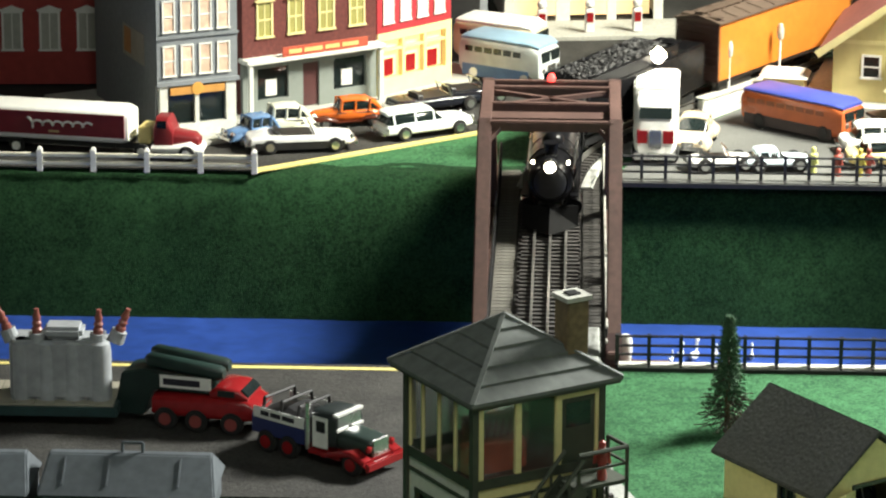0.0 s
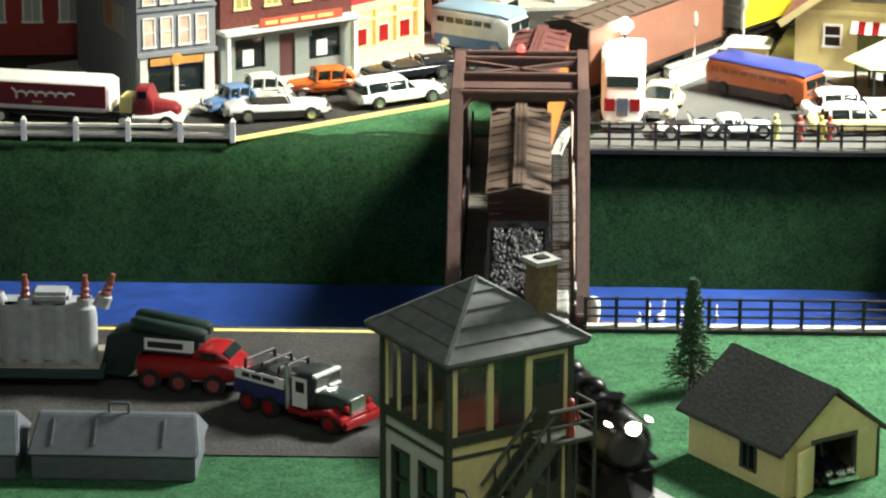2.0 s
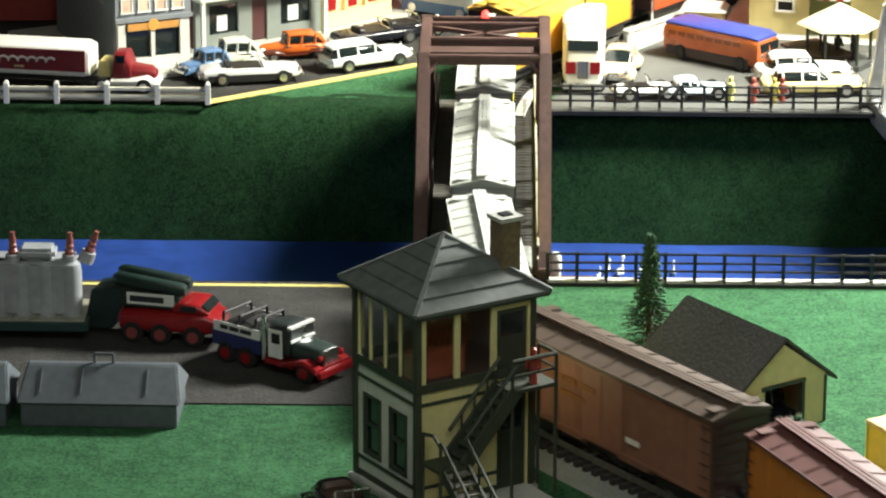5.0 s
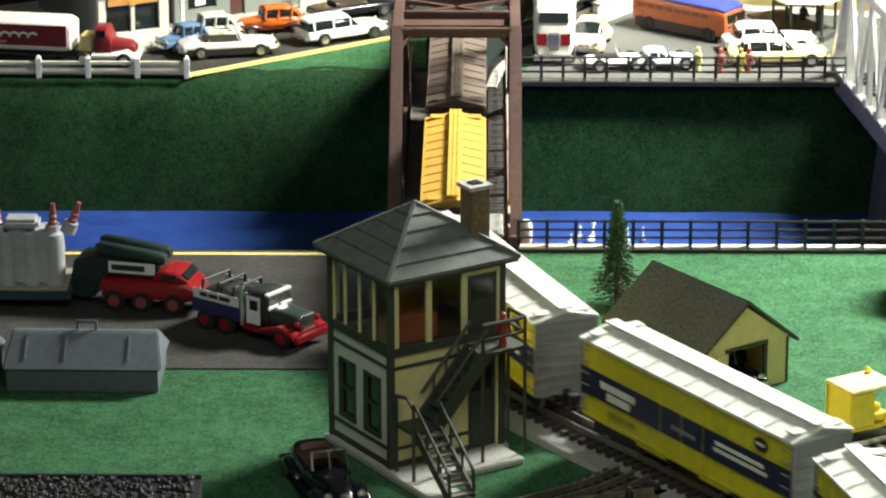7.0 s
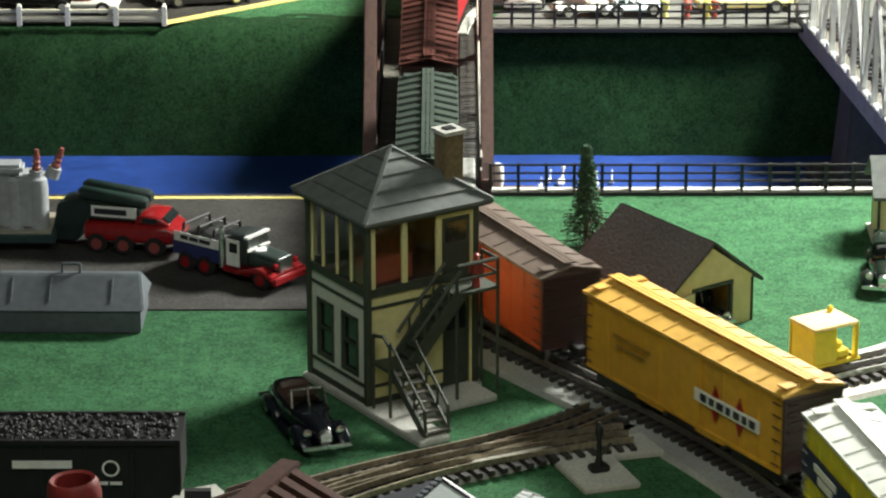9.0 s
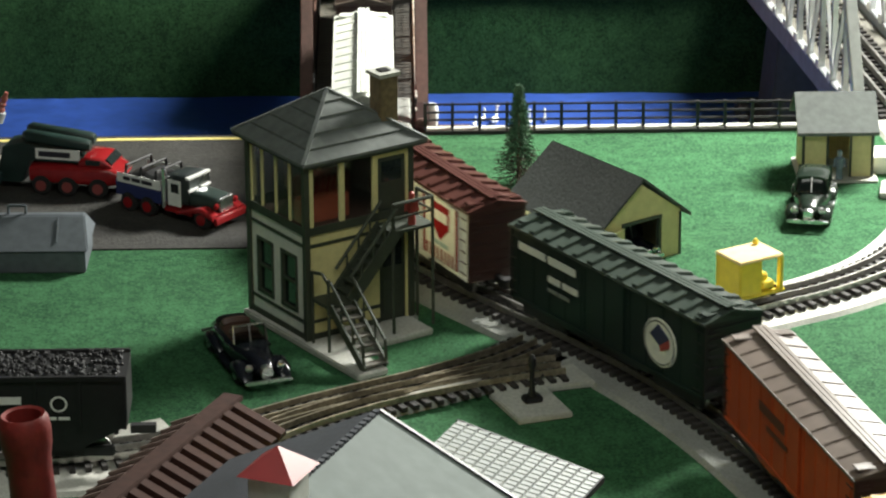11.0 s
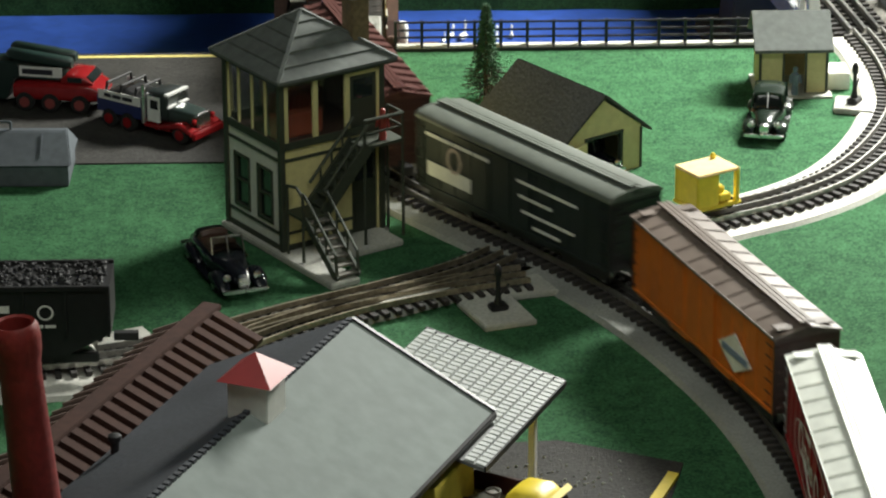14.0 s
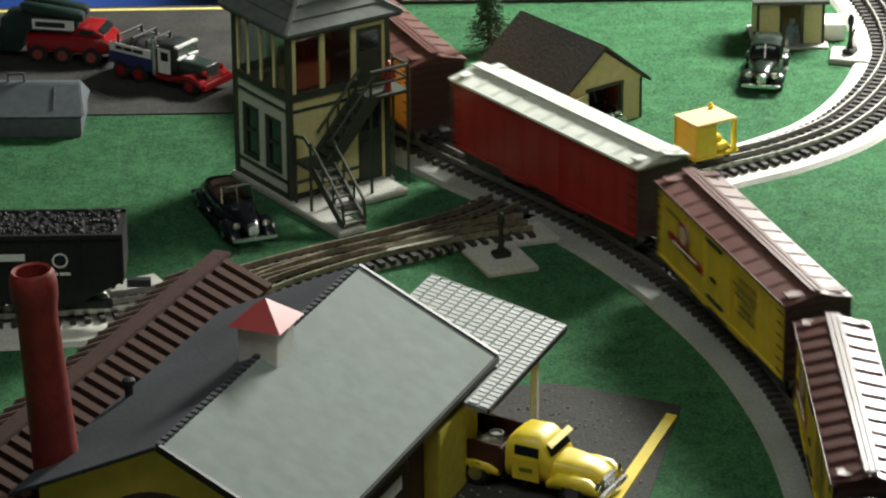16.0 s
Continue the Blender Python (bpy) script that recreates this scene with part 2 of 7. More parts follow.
ARC -= ARC[np.argmin(np.hypot(MAIN[:, 0] - .41, MAIN[:, 1] - 8))]


def on_line(s):
    return Vector((float(np.interp(s, ARC, MAIN[:, 0])), float(np.interp(s, ARC, MAIN[:, 1]))))


def lay_track(name, line, bed, beds=0.36, label="", z=0.0, steel=None):
    """Roadbed, ties and three rails along a line of plan points."""
    line = [tuple(p) for p in line]
    t = tagged(new(name), label, "railway track", "tracks", "structure")
    if bed:
        part("roadbed", Mesh().sweep(line, [(-beds, z), (beds, z), (beds - 0.03, z + 0.035), (-beds + 0.03, z + 0.035)]), bed, t)
    a = np.array(line)
    arc = np.r_[0, np.cumsum(np.hypot(*np.diff(a, axis=0).T))]
    m = Mesh()
    for s in np.arange(0.03, arc[-1], 0.105):
        x, y = np.interp(s, arc, a[:, 0]), np.interp(s, arc, a[:, 1])
        dx, dy = np.interp(s + .02, arc, a[:, 0]) - np.interp(s - .02, arc, a[:, 0]), np.interp(s + .02, arc, a[:, 1]) - np.interp(s - .02, arc, a[:, 1])
        m.box(-0.022, 0.022, -0.24, 0.24, 0.036 + z, 0.075 + z, pose(x, y, 0, 0, 0, math.degrees(math.atan2(dy, dx))))
    tagged(part("ties", m, TIE, t, "dark wooden ties"), kind="stuff")
    for k, u in enumerate((-0.133, 0.0, 0.133)):
        w = 0.011
        part("rail", Mesh().sweep(line, [(u - w, 0.075 + z), (u + w, 0.075 + z), (u + w * 0.8, 0.118 + z), (u - w * 0.8, 0.118 + z)]), steel or RAIL, t)
    return t

# ---- the layout table, the canyon and the room ----
setting("ground_near", Mesh().box(-46, 64, -16, 5.05, -1.6, 0), GRASS, "green grass matting on the near table", "ground")
far = Mesh()
prof = [(10.78, 0.002), (10.6, -0.012), (10.47, -0.05), (10.38, -0.13), (10.31, -0.28), (10.25, -0.5), (10.19, -0.9), (10.14, -1.32)]
xs = np.arange(-14, 16.01, 0.1)
vs = [(x, y + 0.05 * noise.noise((x * 0.9, z * 2, 1)) * (0.2 + abs(z)) + 0.012 * noise.noise((x * 6, z * 6, 4)), z + (0.01 * noise.noise((x * 5, y * 5, 2)) if 0 < i < 7 else 0))
      for x in xs for i, (y, z) in enumerate(prof)]
vs = [(v[0], v[1] + 0.16 * noise.noise((v[0] * 1.7, 3, 0)) + 0.07 * noise.noise((v[0] * 7, 5, 0)), 0.002) if k % len(prof) == 0 else v for k, v in enumerate(vs)]
n = len(prof)
far.add(vs, [(k * n + i, (k + 1) * n + i, (k + 1) * n + i + 1, k * n + i + 1) for k in range(len(xs) - 1) for i in range(n - 1)])
setting("bank", far, SHADEGRASS, "steep bank of green grass matting above the river", "ground", smooth=True)
setting("ground_far", Mesh().box(-46, 64, 10.72, 21, -1.6, -0.004), GRASS, "green grass matting under the town", "ground")
setting("water", Mesh().box(-14, 16, 5.02, 10.2, -1.6, -1.3), WATER, "blue painted river in the canyon", "water")
for nm, x0, x1 in (("canyon_end_west", -46, -14), ("canyon_end_east", 16, 64)):
    setting(nm, Mesh().box(x0, x1, 5.05, 10.72, -1.6, -0.02), GRASS, "green grass matting beside the canyon", "ground")
setting("floor", Mesh().box(-60, 75, -42, 30, -7.7, -7.5), CONCRETE, "grey concrete floor of the room", "floor")
setting("ceiling", Mesh().box(-60, 75, -42, 30, 15.0, 15.3), WALLPAINT, "pale plain ceiling", "ceiling")
for nm, b in (("wall_north", (-60, 75, 29.7, 30)), ("wall_south", (-60, 75, -42, -41.7)), ("wall_west", (-60, -59.7, -41.7, 29.7)), ("wall_east", (74.7, 75, -41.7, 29.7))):
    setting(nm, Mesh().box(*b, -7.5, 15.0), WALLPAINT, "plain pale room wall", "wall")
setting("table_skirt", Mesh().box(-46, 64, -16.05, -16.0, -7.5, 0), WALLPAINT, "plain skirt below the table edge", "table")

# roads
setting("road_near", Mesh().box(-8, -0.3, 2.16, 5.03, 0.0, 0.012), ASPHALT, "dark grey asphalt road along the canyon", "road")
setting("road_line_near", Mesh().box(-8, -0.3, 4.9, 4.96, 0.012, 0.016), LINE, "yellow line along the road edge", "road marking")
setting("road_town", Mesh().prism([(-9, 10.55), (-2.3, 10.5), (-0.2, 12.0), (0.15, 13.2), (0.6, 19), (-9, 19)], -0.002, 0.012), ASPHALT, "dark asphalt town street", "road")
setting("road_line_town", Mesh().prism([(-2.28, 10.44), (-0.18, 11.95), (-0.22, 12.03), (-2.32, 10.52)], 0.0, 0.018), LINE, "pale yellow kerb line of the street", "road marking")
setting("town_square", Mesh().prism([(0.95, 10.3), (12, 10.3), (12, 14.6), (3.4, 14.6), (2.9, 14.0), (2.0, 12.6), (1.3, 11.6)], -0.002, 0.012), ASPHALT_PALE, "worn grey asphalt of the square", "road")
setting("back_street", Mesh().prism([(0.2, 13.4), (1.0, 13.0), (2.4, 15.0), (4.0, 17.0), (0.6, 19)], -0.002, 0.012), ASPHALT, "dark asphalt back street", "road")
setting("pavement", Mesh().prism([(-3.6, 11.05), (-3.2, 11.1), (-2.5, 11.5), (-2.35, 11.95), (-1.2, 12.72), (-0.5, 13.4), (-0.35, 14.4), (-1.2, 14.8), (-4.6, 13.0)], 0.0, 0.045), CONCRETE,
        "pale concrete pavement before the shops", "pavement", bevel=0.01)
setting("yard_asphalt", Mesh().prism([(0.6, -3.6), (2.0, -3.5), (2.85, -3.9), (2.45, -5.6), (2.2, -7.5), (0.4, -7.5)], 0.0, 0.01), ASPHALT, "dark gritty yard beside the station", "road")
grit, rng = Mesh(), random.Random(21)
for k in range(260):
    gx, gy, gs = rng.uniform(0.9, 2.5), rng.uniform(-5.6, -3.75), rng.uniform(0.006, 0.016)
    grit.lathe([(gs, 0.008), (gs * 0.8, 0.01 + gs * 0.5), (gs * 0.3, 0.01 + gs)], 5, pose(gx, gy, 0, 0, 0, rng.uniform(0, 90)))
tagged(part("yard_grit", grit, ROADBED), "loose grey grit on the yard asphalt", "gravel", "", "stuff")
setting("yard_line", Mesh().prism([(2.73, -4.08), (2.80, -4.12), (2.30, -5.45), (2.22, -5.4)], 0.01, 0.035), YELLOW, "yellow kerb strip at the yard", "road marking")


# ---- tracks ----
lay_track("main_track", [p for p, s in zip(MAIN, ARC) if s > 2.0], ROADBED, 0.43, label="three-rail track on grey roadbed, curving past the tower")
lay_track("far_track", [p for p, s in zip(MAIN, ARC) if s < -2.0], ROADBED, label="three-rail track curving behind the square")
lay_track("bridge_track", [p for p, s in zip(MAIN, ARC) if -2.2 < s < 2.3], None, label="three-rail track on the bridge deck", z=0.02)
RIGHT = spline([(2.2, -.5), (2.9, 0.25), (3.5, 0.62), (4.1, 0.98), (4.65, 1.5), (5.1, 2.3), (5.4, 3.2), (5.46, 4.0), (5.42, 4.7), (5.34, 5.3), (5.1, 7.2)])
lay_track("curve_track", [p for p in RIGHT if p[0] > 2.6 and p[1] < 5.25], PALEBED, 0.4, label="three-rail track on pale roadbed, curving to the silver bridge")
BRANCH = spline([(1.95, .12), (1.5, -.42), (0.9, -.85), (0.1, -1.32), (-.6, -1.78), (-1.3, -2.08), (-2.2, -2.2), (-4, -2.22), (-12, -2.22)])
lay_track("branch_track", [p for p in BRANCH if -0.85 < p[0] < 1.75], ROADBED, 0.33, steel=OLDRAIL, label="three-rail branch track with a switch before the tower")
lay_track("siding_track", [p for p in BRANCH if p[0] <= -0.8], PALEBED, 0.56, label="three-rail siding on pale roadbed under the hopper car")
BRANCH2 = spline([(2.2, -.55), (1.7, -.68), (1.1, -.92), (0.4, -1.3), (-.3, -1.9), (-.9, -2.8), (-1.6, -4.2)])
lay_track("switch_track", [p for p in BRANCH2 if p[0] < 1.9 and p[1] > -2.3], None, steel=OLDRAIL, label="three-rail switch track beside the branch")
setting("switch_plate", Mesh().prism([(1.35, -1.05), (1.55, -1.55), (1.95, -1.42), (1.78, -0.95), (2.15, -0.85), (2.0, -0.5), (1.4, -0.7)], 0.0, 0.05), CONCRETE, "pale plate below the switch lever", "track plate", bevel=0.01)


setting("frog_plate", Mesh().prism([(0.74, -1.14), (0.84, -1.15), (1.3, -0.86), (1.36, -0.78), (1.26, -0.79), (0.86, -1.0)], 0.036, 0.082), PALEBED, "pale lens-shaped plate between the switch rails", "track plate", bevel=0.008)


def switch_stand(x, y, rz):
    t = thing("switch_stand", x, y, 0.05, rz, "black switch stand with lever beside the track", "switch lever")
    part("base", Mesh().box(-0.07, 0.07, -0.05, 0.05, 0, 0.05), BLACK, t, bevel=0.01)
    part("post", Mesh().lathe([(0.035, 0.04), (0.02, 0.12), (0.018, 0.26), (0.03, 0.28), (0.03, 0.34), (0.012, 0.37)], 10), BLACK, t, smooth=True)
    part("lever", Mesh().rod((0, 0, 0.1), (0.09, 0, 0.2), 0.01), BLACK, t)
    return t


setting("lever_plate", Mesh().prism([(4.78, 3.2), (5.12, 3.1), (5.2, 3.5), (4.84, 3.55)], 0.0, 0.05), CONCRETE, "pale plate below the far switch lever", "track plate", bevel=0.01)
switch_stand(1.66, -1.22, 20)
switch_stand(4.98, 3.35, 60)


# ---- truss bridge ----
def truss_bridge():
    t = thing("truss_bridge", 0.405, 0, 0, 0, "brown steel truss railway bridge over the river", "bridge")
    Y0, Y1, Y2, Y3, W, Z = 5.25, 6.62, 7.93, 10.6, 0.52, 1.5
    YE = 9.3  # foot of the far end posts
    part("deck", Mesh().box(-0.48, 0.48, Y0, Y3, -0.06, 0.0), SHADEDECK, t)
    for sx in (-1, 1):
        plank = None
        for k in range(60):
            y = Y0 + (Y3 - Y0) * k / 60
            if plank is None:
                plank = part("walkway_plank", Mesh().box(-0.085, 0.085, 0, 0.08, 0.0, 0.02), DECK if sx < 0 else SHADEDECK, t, "grey walkway plank" if sx < 0 else "walkway plank with shade in its colour", m=place(sx * 0.37, y))
            else:
                o = new("walkway_plank", plank.data)
                o.parent, o.matrix_basis = t, pose(sx * 0.37 * U, y * U, 0)
    for k in range(int((Y3 - Y0) / 0.13)):
        part("sleeper", Mesh().box(-0.26, 0.26, Y0 + 0.13 * k, Y0 + 0.13 * k + 0.06, 0.0, 0.06), TIE, t)
    for sx in (-1, 1):
        x = sx * W
        for a, b in (((x, Y0, 0.0), (x, Y1, Z)), ((x, Y2, Z), (x, YE, 0.0))):
            d = (Vector(b) - Vector(a)).normalized() * 0.05
            part("end_post", Mesh().bar(Vector(a) - d, Vector(b) + d, 0.115, 0.09), BROWN, t, bevel=0.012)
            foot, up = (a, 1) if a[2] == 0 else (b, -1)
            part("post_shoe", Mesh().bar(Vector(foot) - d * up, Vector(foot) + d * up * 4.5, 0.13, 0.105), SHOE, t, "dark red-brown post shoe", bevel=0.012)
        part("top_chord", Mesh().bar((x, Y1, Z), (x, Y2, Z), 0.1, 0.09), BROWN, t, bevel=0.01)
        part("bottom_chord", Mesh().bar((x, Y0 - 0.05, 0.0), (x, Y3, 0.0), 0.1, 0.16), BROWN, t, bevel=0.01)
        for y0, z0, y1, z1 in ((Y1, 0, Y1, Z), (Y2, 0, Y2, Z), (7.28, 0, 7.28, Z), (Y1, Z, 7.28, 0), (7.28, 0, Y2, Z)):
            part("web_bar", Mesh().bar((x, y0, z0), (x, y1, z1), 0.05, 0.045), BROWN, t)
        part("handrail", Mesh().rod((sx * 0.465, Y0, 0.27), (sx * 0.465, Y3, 0.27), 0.012).rod((sx * 0.465, Y0, 0.15), (sx * 0.465, Y3, 0.15), 0.009), paint((0.3, 0.29, 0.26), 0.6) if sx > 0 else BLACK, t)
        for k in range(27):
            y = Y0 + 0.1 + k * 0.2
            part("handrail_post", Mesh().rod((sx * 0.465, y, 0), (sx * 0.465, y, 0.28), 0.012), BLACK, t)
    for y, z in ((Y1, Z), (Y2, Z), (Y2 - 0.2, Z), (7.2, Z)):
        part("cross_beam", Mesh().bar((-W, y, z), (W, y, z), 0.07, 0.085), BROWN, t, bevel=0.01)
    part("portal_plate", Mesh().bar((-W, 7.0, 1.47), (W, 7.0, 1.47), 0.2, 0.04), BROWN, t)
    for a, b in (((-W, 7.2, Z), (W, Y2 - 0.2, Z)), ((W, 7.2, Z), (-W, Y2 - 0.2, Z)), ((-W, Y1 - 0.12, Z - 0.13), (-W + 0.14, Y1, Z)), ((W, Y1 - 0.12, Z - 0.13), (W - 0.14, Y1, Z))):
        part("brace", Mesh().bar(a, b, 0.04, 0.035), BROWN, t)
    part("signal_lamp", Mesh().lathe([(0.03, 0), (0.035, 0.03), (0.02, 0.06)], 10, place(0.0, Y2 - 0.05, Z + 0.05)), SIGNAL_RED, t, "small red warning lamp")
    return t


truss_bridge()
for x in (-0.35, 1.16):
    t = thing("bridge_pier", x, 5.35, -1.3, 0, "dark brown bridge pier at the canyon edge", "bridge pier", "bridge piers")
    part("pier", Mesh().box(-0.22, 0.22, -0.25, 0.2, 0, 1.22), BROWN, t, bevel=0.02)
t = thing("barrel", 1.02, 5.5, -0.08, 0, "small white barrel beside the bridge post", "barrel")
part("body", Mesh().lathe([(0.045, 0), (0.055, 0.06), (0.055, 0.16), (0.04, 0.21)], 14), WHITE, t, smooth=True)
part("stand", Mesh().box(-0.06, 0.06, -0.06, 0.06, -1.22, 0), BROWN, t)


# ---- fences ----
def pipe_fence(name, x0, x1, y, step, label, kerb=None):
    t = thing(name, x0, y, 0, 0, label, "fence", "black fences")
    L = x1 - x0
    part("kerb", Mesh().box(0, L, -0.06, 0.06, 0, 0.035), kerb or CONCRETE, t, "worn concrete kerb", bevel=0.008)
    # black strip drawn as the shadow below the kerb
    part("kerb_edge", Mesh().box(0, L, -0.085, -0.062, -0.06 if kerb is None else -0.015, 0.025), BLACK, t)
    post = Mesh().box(-0.014, 0.014, -0.02, 0.02, 0.03, 0.27).bar((0, 0.0, 0.05), (0, -0.06, 0.03), 0.02, 0.02)
    for k in range(int(L / step) + 1):
        part("post", post, BLACK, t, m=place(k * step, 0))
    for z in (0.11, 0.18, 0.255):
        part("rail", Mesh().rod((0, 0, z), (L, 0, z), 0.011), BLACK, t)
    return t


pipe_fence("canyon_fence", 0.95, 4.4, 5.1, 0.244, "black pipe fence on a concrete kerb along the near canyon edge")
pipe_fence("square_fence", 1.0, 4.25, 10.28, 0.215, "black pipe fence along the edge of the town square", ASPHALT_PALE)
t = thing("rail_fence", -7.2, 10.42, 0, 0, "white wooden rail fence along the street edge", "fence")
for k in range(11):
    part("post", Mesh().box(-0.024, 0.024, -0.03, 0.03, 0, 0.2).box(-0.024, 0.024, -0.03, 0.03, 0.2, 0.228, top=0.4), WHITE, t, m=place(k * 0.49, 0))
for z in (0.06, 0.135):
    part("rail", Mesh().box(0, 4.9, -0.02, 0.02, z, z + 0.034), material("cream_rail", (0.68, 0.66, 0.55), 0.7, vary=0.2), t, "cream rail", bevel=0.005)



def paint_dull(rgb):
    return material("dull_paint", rgb, 0.8, grain=90, vary=0.3)


# ---- switch tower ----
def switch_tower():
    t = thing("switch_tower", 0, 0, 0, 33, "two-storey cream and white switch tower with slate hip roof", "signal tower")
    A, B = 0.94, 0.82
    part("platform", Mesh().prism([(-0.06, -0.02), (-0.06, -0.8), (0.21, -0.8), (0.21, -0.33), (0.93, -0.33), (0.93, -0.02), (1.0, -0.02), (1.0, 0.86), (-0.06, 0.86)], 0, 0.055), CONCRETE, t, "pale concrete base", bevel=0.01)
    # lower walls, open over the windows and the door
    part("front_wall", Mesh().box(0.025, 0.655, 0, 0.03, 0.055, 0.9).box(0.895, A - 0.025, 0, 0.03, 0.055, 0.9).box(0.655, 0.895, 0, 0.03, 0.8, 0.9), CREAM, t, "cream boards")
    w = Mesh()
    for a, b, c, d in ((0.025, 0.13, 0.055, 0.9), (0.37, 0.48, 0.055, 0.9), (0.72, B - 0.025, 0.055, 0.9), (0.13, 0.37, 0.055, 0.24), (0.48, 0.72, 0.055, 0.24), (0.13, 0.37, 0.7, 0.9), (0.48, 0.72, 0.7, 0.9)):
        w.box(0, 0.03, a, b, c, d)
    part("side_wall", w, WHITEWALL, t, "white boards")
    part("back_wall", Mesh().box(0, A, B - 0.03, B, 0.055, 0.9), CREAM, t)
    part("end_wall", Mesh().box(A - 0.03, A, 0.03, B - 0.03, 0.055, 0.9), CREAM, t)
    for x, y in ((0, 0), (A, 0), (0, B), (A, B)):
        part("corner_post", Mesh().box(x - 0.022, x + 0.022, y - 0.022, y + 0.022, 0.055, 1.47), GREENTRIM, t)
    for z0, z1, p in ((0.055, 0.1, 0.012), (0.185, 0.21, 0.008), (0.80, 0.825, 0.008), (0.9, 0.965, 0.016), (1.43, 1.475, 0.014)):
        x_end = 0.65 if z0 < 0.8 else A
        part("trim", Mesh().box(0, x_end, -p, 0.0, z0, z1), GREENTRIM, t)
        part("trim", Mesh().box(-p, 0.0, 0, B, z0, z1), GREENTRIM, t)
    for y in (0.13, 0.48):
        o = part("window", Mesh().box(0.018, 0.024, y, y + 0.24, 0.24, 0.7), DARKGLASS, t, "dark sash window")
        f = Mesh().box(-0.008, 0.03, y, y + 0.028, 0.24, 0.7).box(-0.008, 0.03, y + 0.212, y + 0.24, 0.24, 0.7).box(-0.008, 0.03, y, y + 0.24, 0.24, 0.265)
        part("frame", f.box(-0.008, 0.03, y, y + 0.24, 0.675, 0.7).box(-0.002, 0.028, y, y + 0.24, 0.46, 0.48), GREENTRIM, o)
    d = part("door", Mesh().box(0.66, 0.89, 0.008, 0.025, 0.06, 0.8), GREENTRIM, t, "dark green door")
    part("panel", Mesh().box(0.69, 0.86, 0.002, 0.01, 0.12, 0.4), GREENTRIM, d)
    part("door_pane", Mesh().box(0.69, 0.86, 0.004, 0.01, 0.5, 0.74), DARKGLASS, d)
    # upper storey
    part("upper_floor", Mesh().box(0.02, A - 0.02, 0.02, B - 0.02, 0.88, 0.905), BROWN, t)
    for x in (0.022, 0.30, 0.60, 0.895):
        part("mullion", Mesh().box(x, x + 0.042, -0.012, 0.02, 0.965, 1.43), CREAM, t, "cream window post")
    for y in (0.03, 0.22, 0.42, 0.62, 0.775):
        part("mullion", Mesh().box(-0.008, 0.016, y, y + 0.015, 0.965, 1.43), CREAM, t, "cream window post")
    part("end_panel", Mesh().box(A - 0.02, A - 0.012, 0.03, B - 0.03, 0.9, 1.43), paint_dull((0.09, 0.035, 0.025)), t)
    for y in (0.03, 0.3, 0.58, 0.76):
        part("mullion", Mesh().box(A - 0.01, A + 0.01, y, y + 0.03, 0.965, 1.43), CREAM, t)
    part("lintel", Mesh().box(0.6, 0.93, -0.014, 0.02, 1.40, 1.43), CREAM, t)
    d = part("upper_door", Mesh().box(0.645, 0.893, 0.0, 0.015, 0.965, 1.40), GREENTRIM, t, "dark green door with pane")
    part("door_pane", Mesh().box(0.68, 0.86, -0.004, 0.002, 1.2, 1.36), DARKGLASS, d)
    for x0, x1 in ((0.064, 0.30), (0.342, 0.60)):
        part("pane", Mesh().box(x0, x1, 0.004, 0.008, 0.965, 1.43), GLASS, t).visible_shadow = False
    for y0, y1 in ((0.052, 0.22), (0.242, 0.42), (0.442, 0.62), (0.642, 0.775)):
        part("pane", Mesh().box(0.004, 0.008, y0, y1, 0.965, 1.43), GLASS, t).visible_shadow = False
    part("back_sill", Mesh().box(0.02, A - 0.02, B - 0.02, B, 0.9, 0.99), GREENTRIM, t)
    for x in (0.03, 0.32, 0.61, 0.88):
        part("mullion", Mesh().box(x, x + 0.03, B - 0.012, B + 0.008, 0.99, 1.43), CREAM, t)
    for x0, x1 in ((0.06, 0.32), (0.35, 0.61), (0.64, 0.88)):
        part("pane", Mesh().box(x0, x1, B - 0.006, B - 0.002, 0.99, 1.43), GLASS, t).visible_shadow = False
    # furniture inside
    part("lever_frame", Mesh().box(0.1, 0.52, 0.2, 0.34, 0.905, 1.1), paint_dull((0.45, 0.1, 0.05)), t, "red lever frame", bevel=0.01)
    lv = Mesh()
    for k in range(7):
        lv.rod((0.14 + k * 0.05, 0.24, 1.13), (0.14 + k * 0.05, 0.2, 1.26), 0.008)
    part("levers", lv, RED, t)
    part("desk", Mesh().box(0.36, 0.8, 0.62, 0.76, 0.905, 1.1), paint_dull((0.3, 0.1, 0.06)), t, bevel=0.01)
    # roof: four hips of overlapping courses
    X0, X1, Y0, Y1, ZE, ax, ay, ZA = -0.06, 1.06, -0.07, 0.97, 1.475, 0.47, 0.42, 1.87
    part("soffit", Mesh().box(X0 + 0.01, X1 - 0.01, Y0 + 0.01, Y1 - 0.01, 1.455, 1.475), GREENTRIM, t)
    cs = [(X0, Y0), (X1, Y0), (X1, Y1), (X0, Y1)]
    N = 5
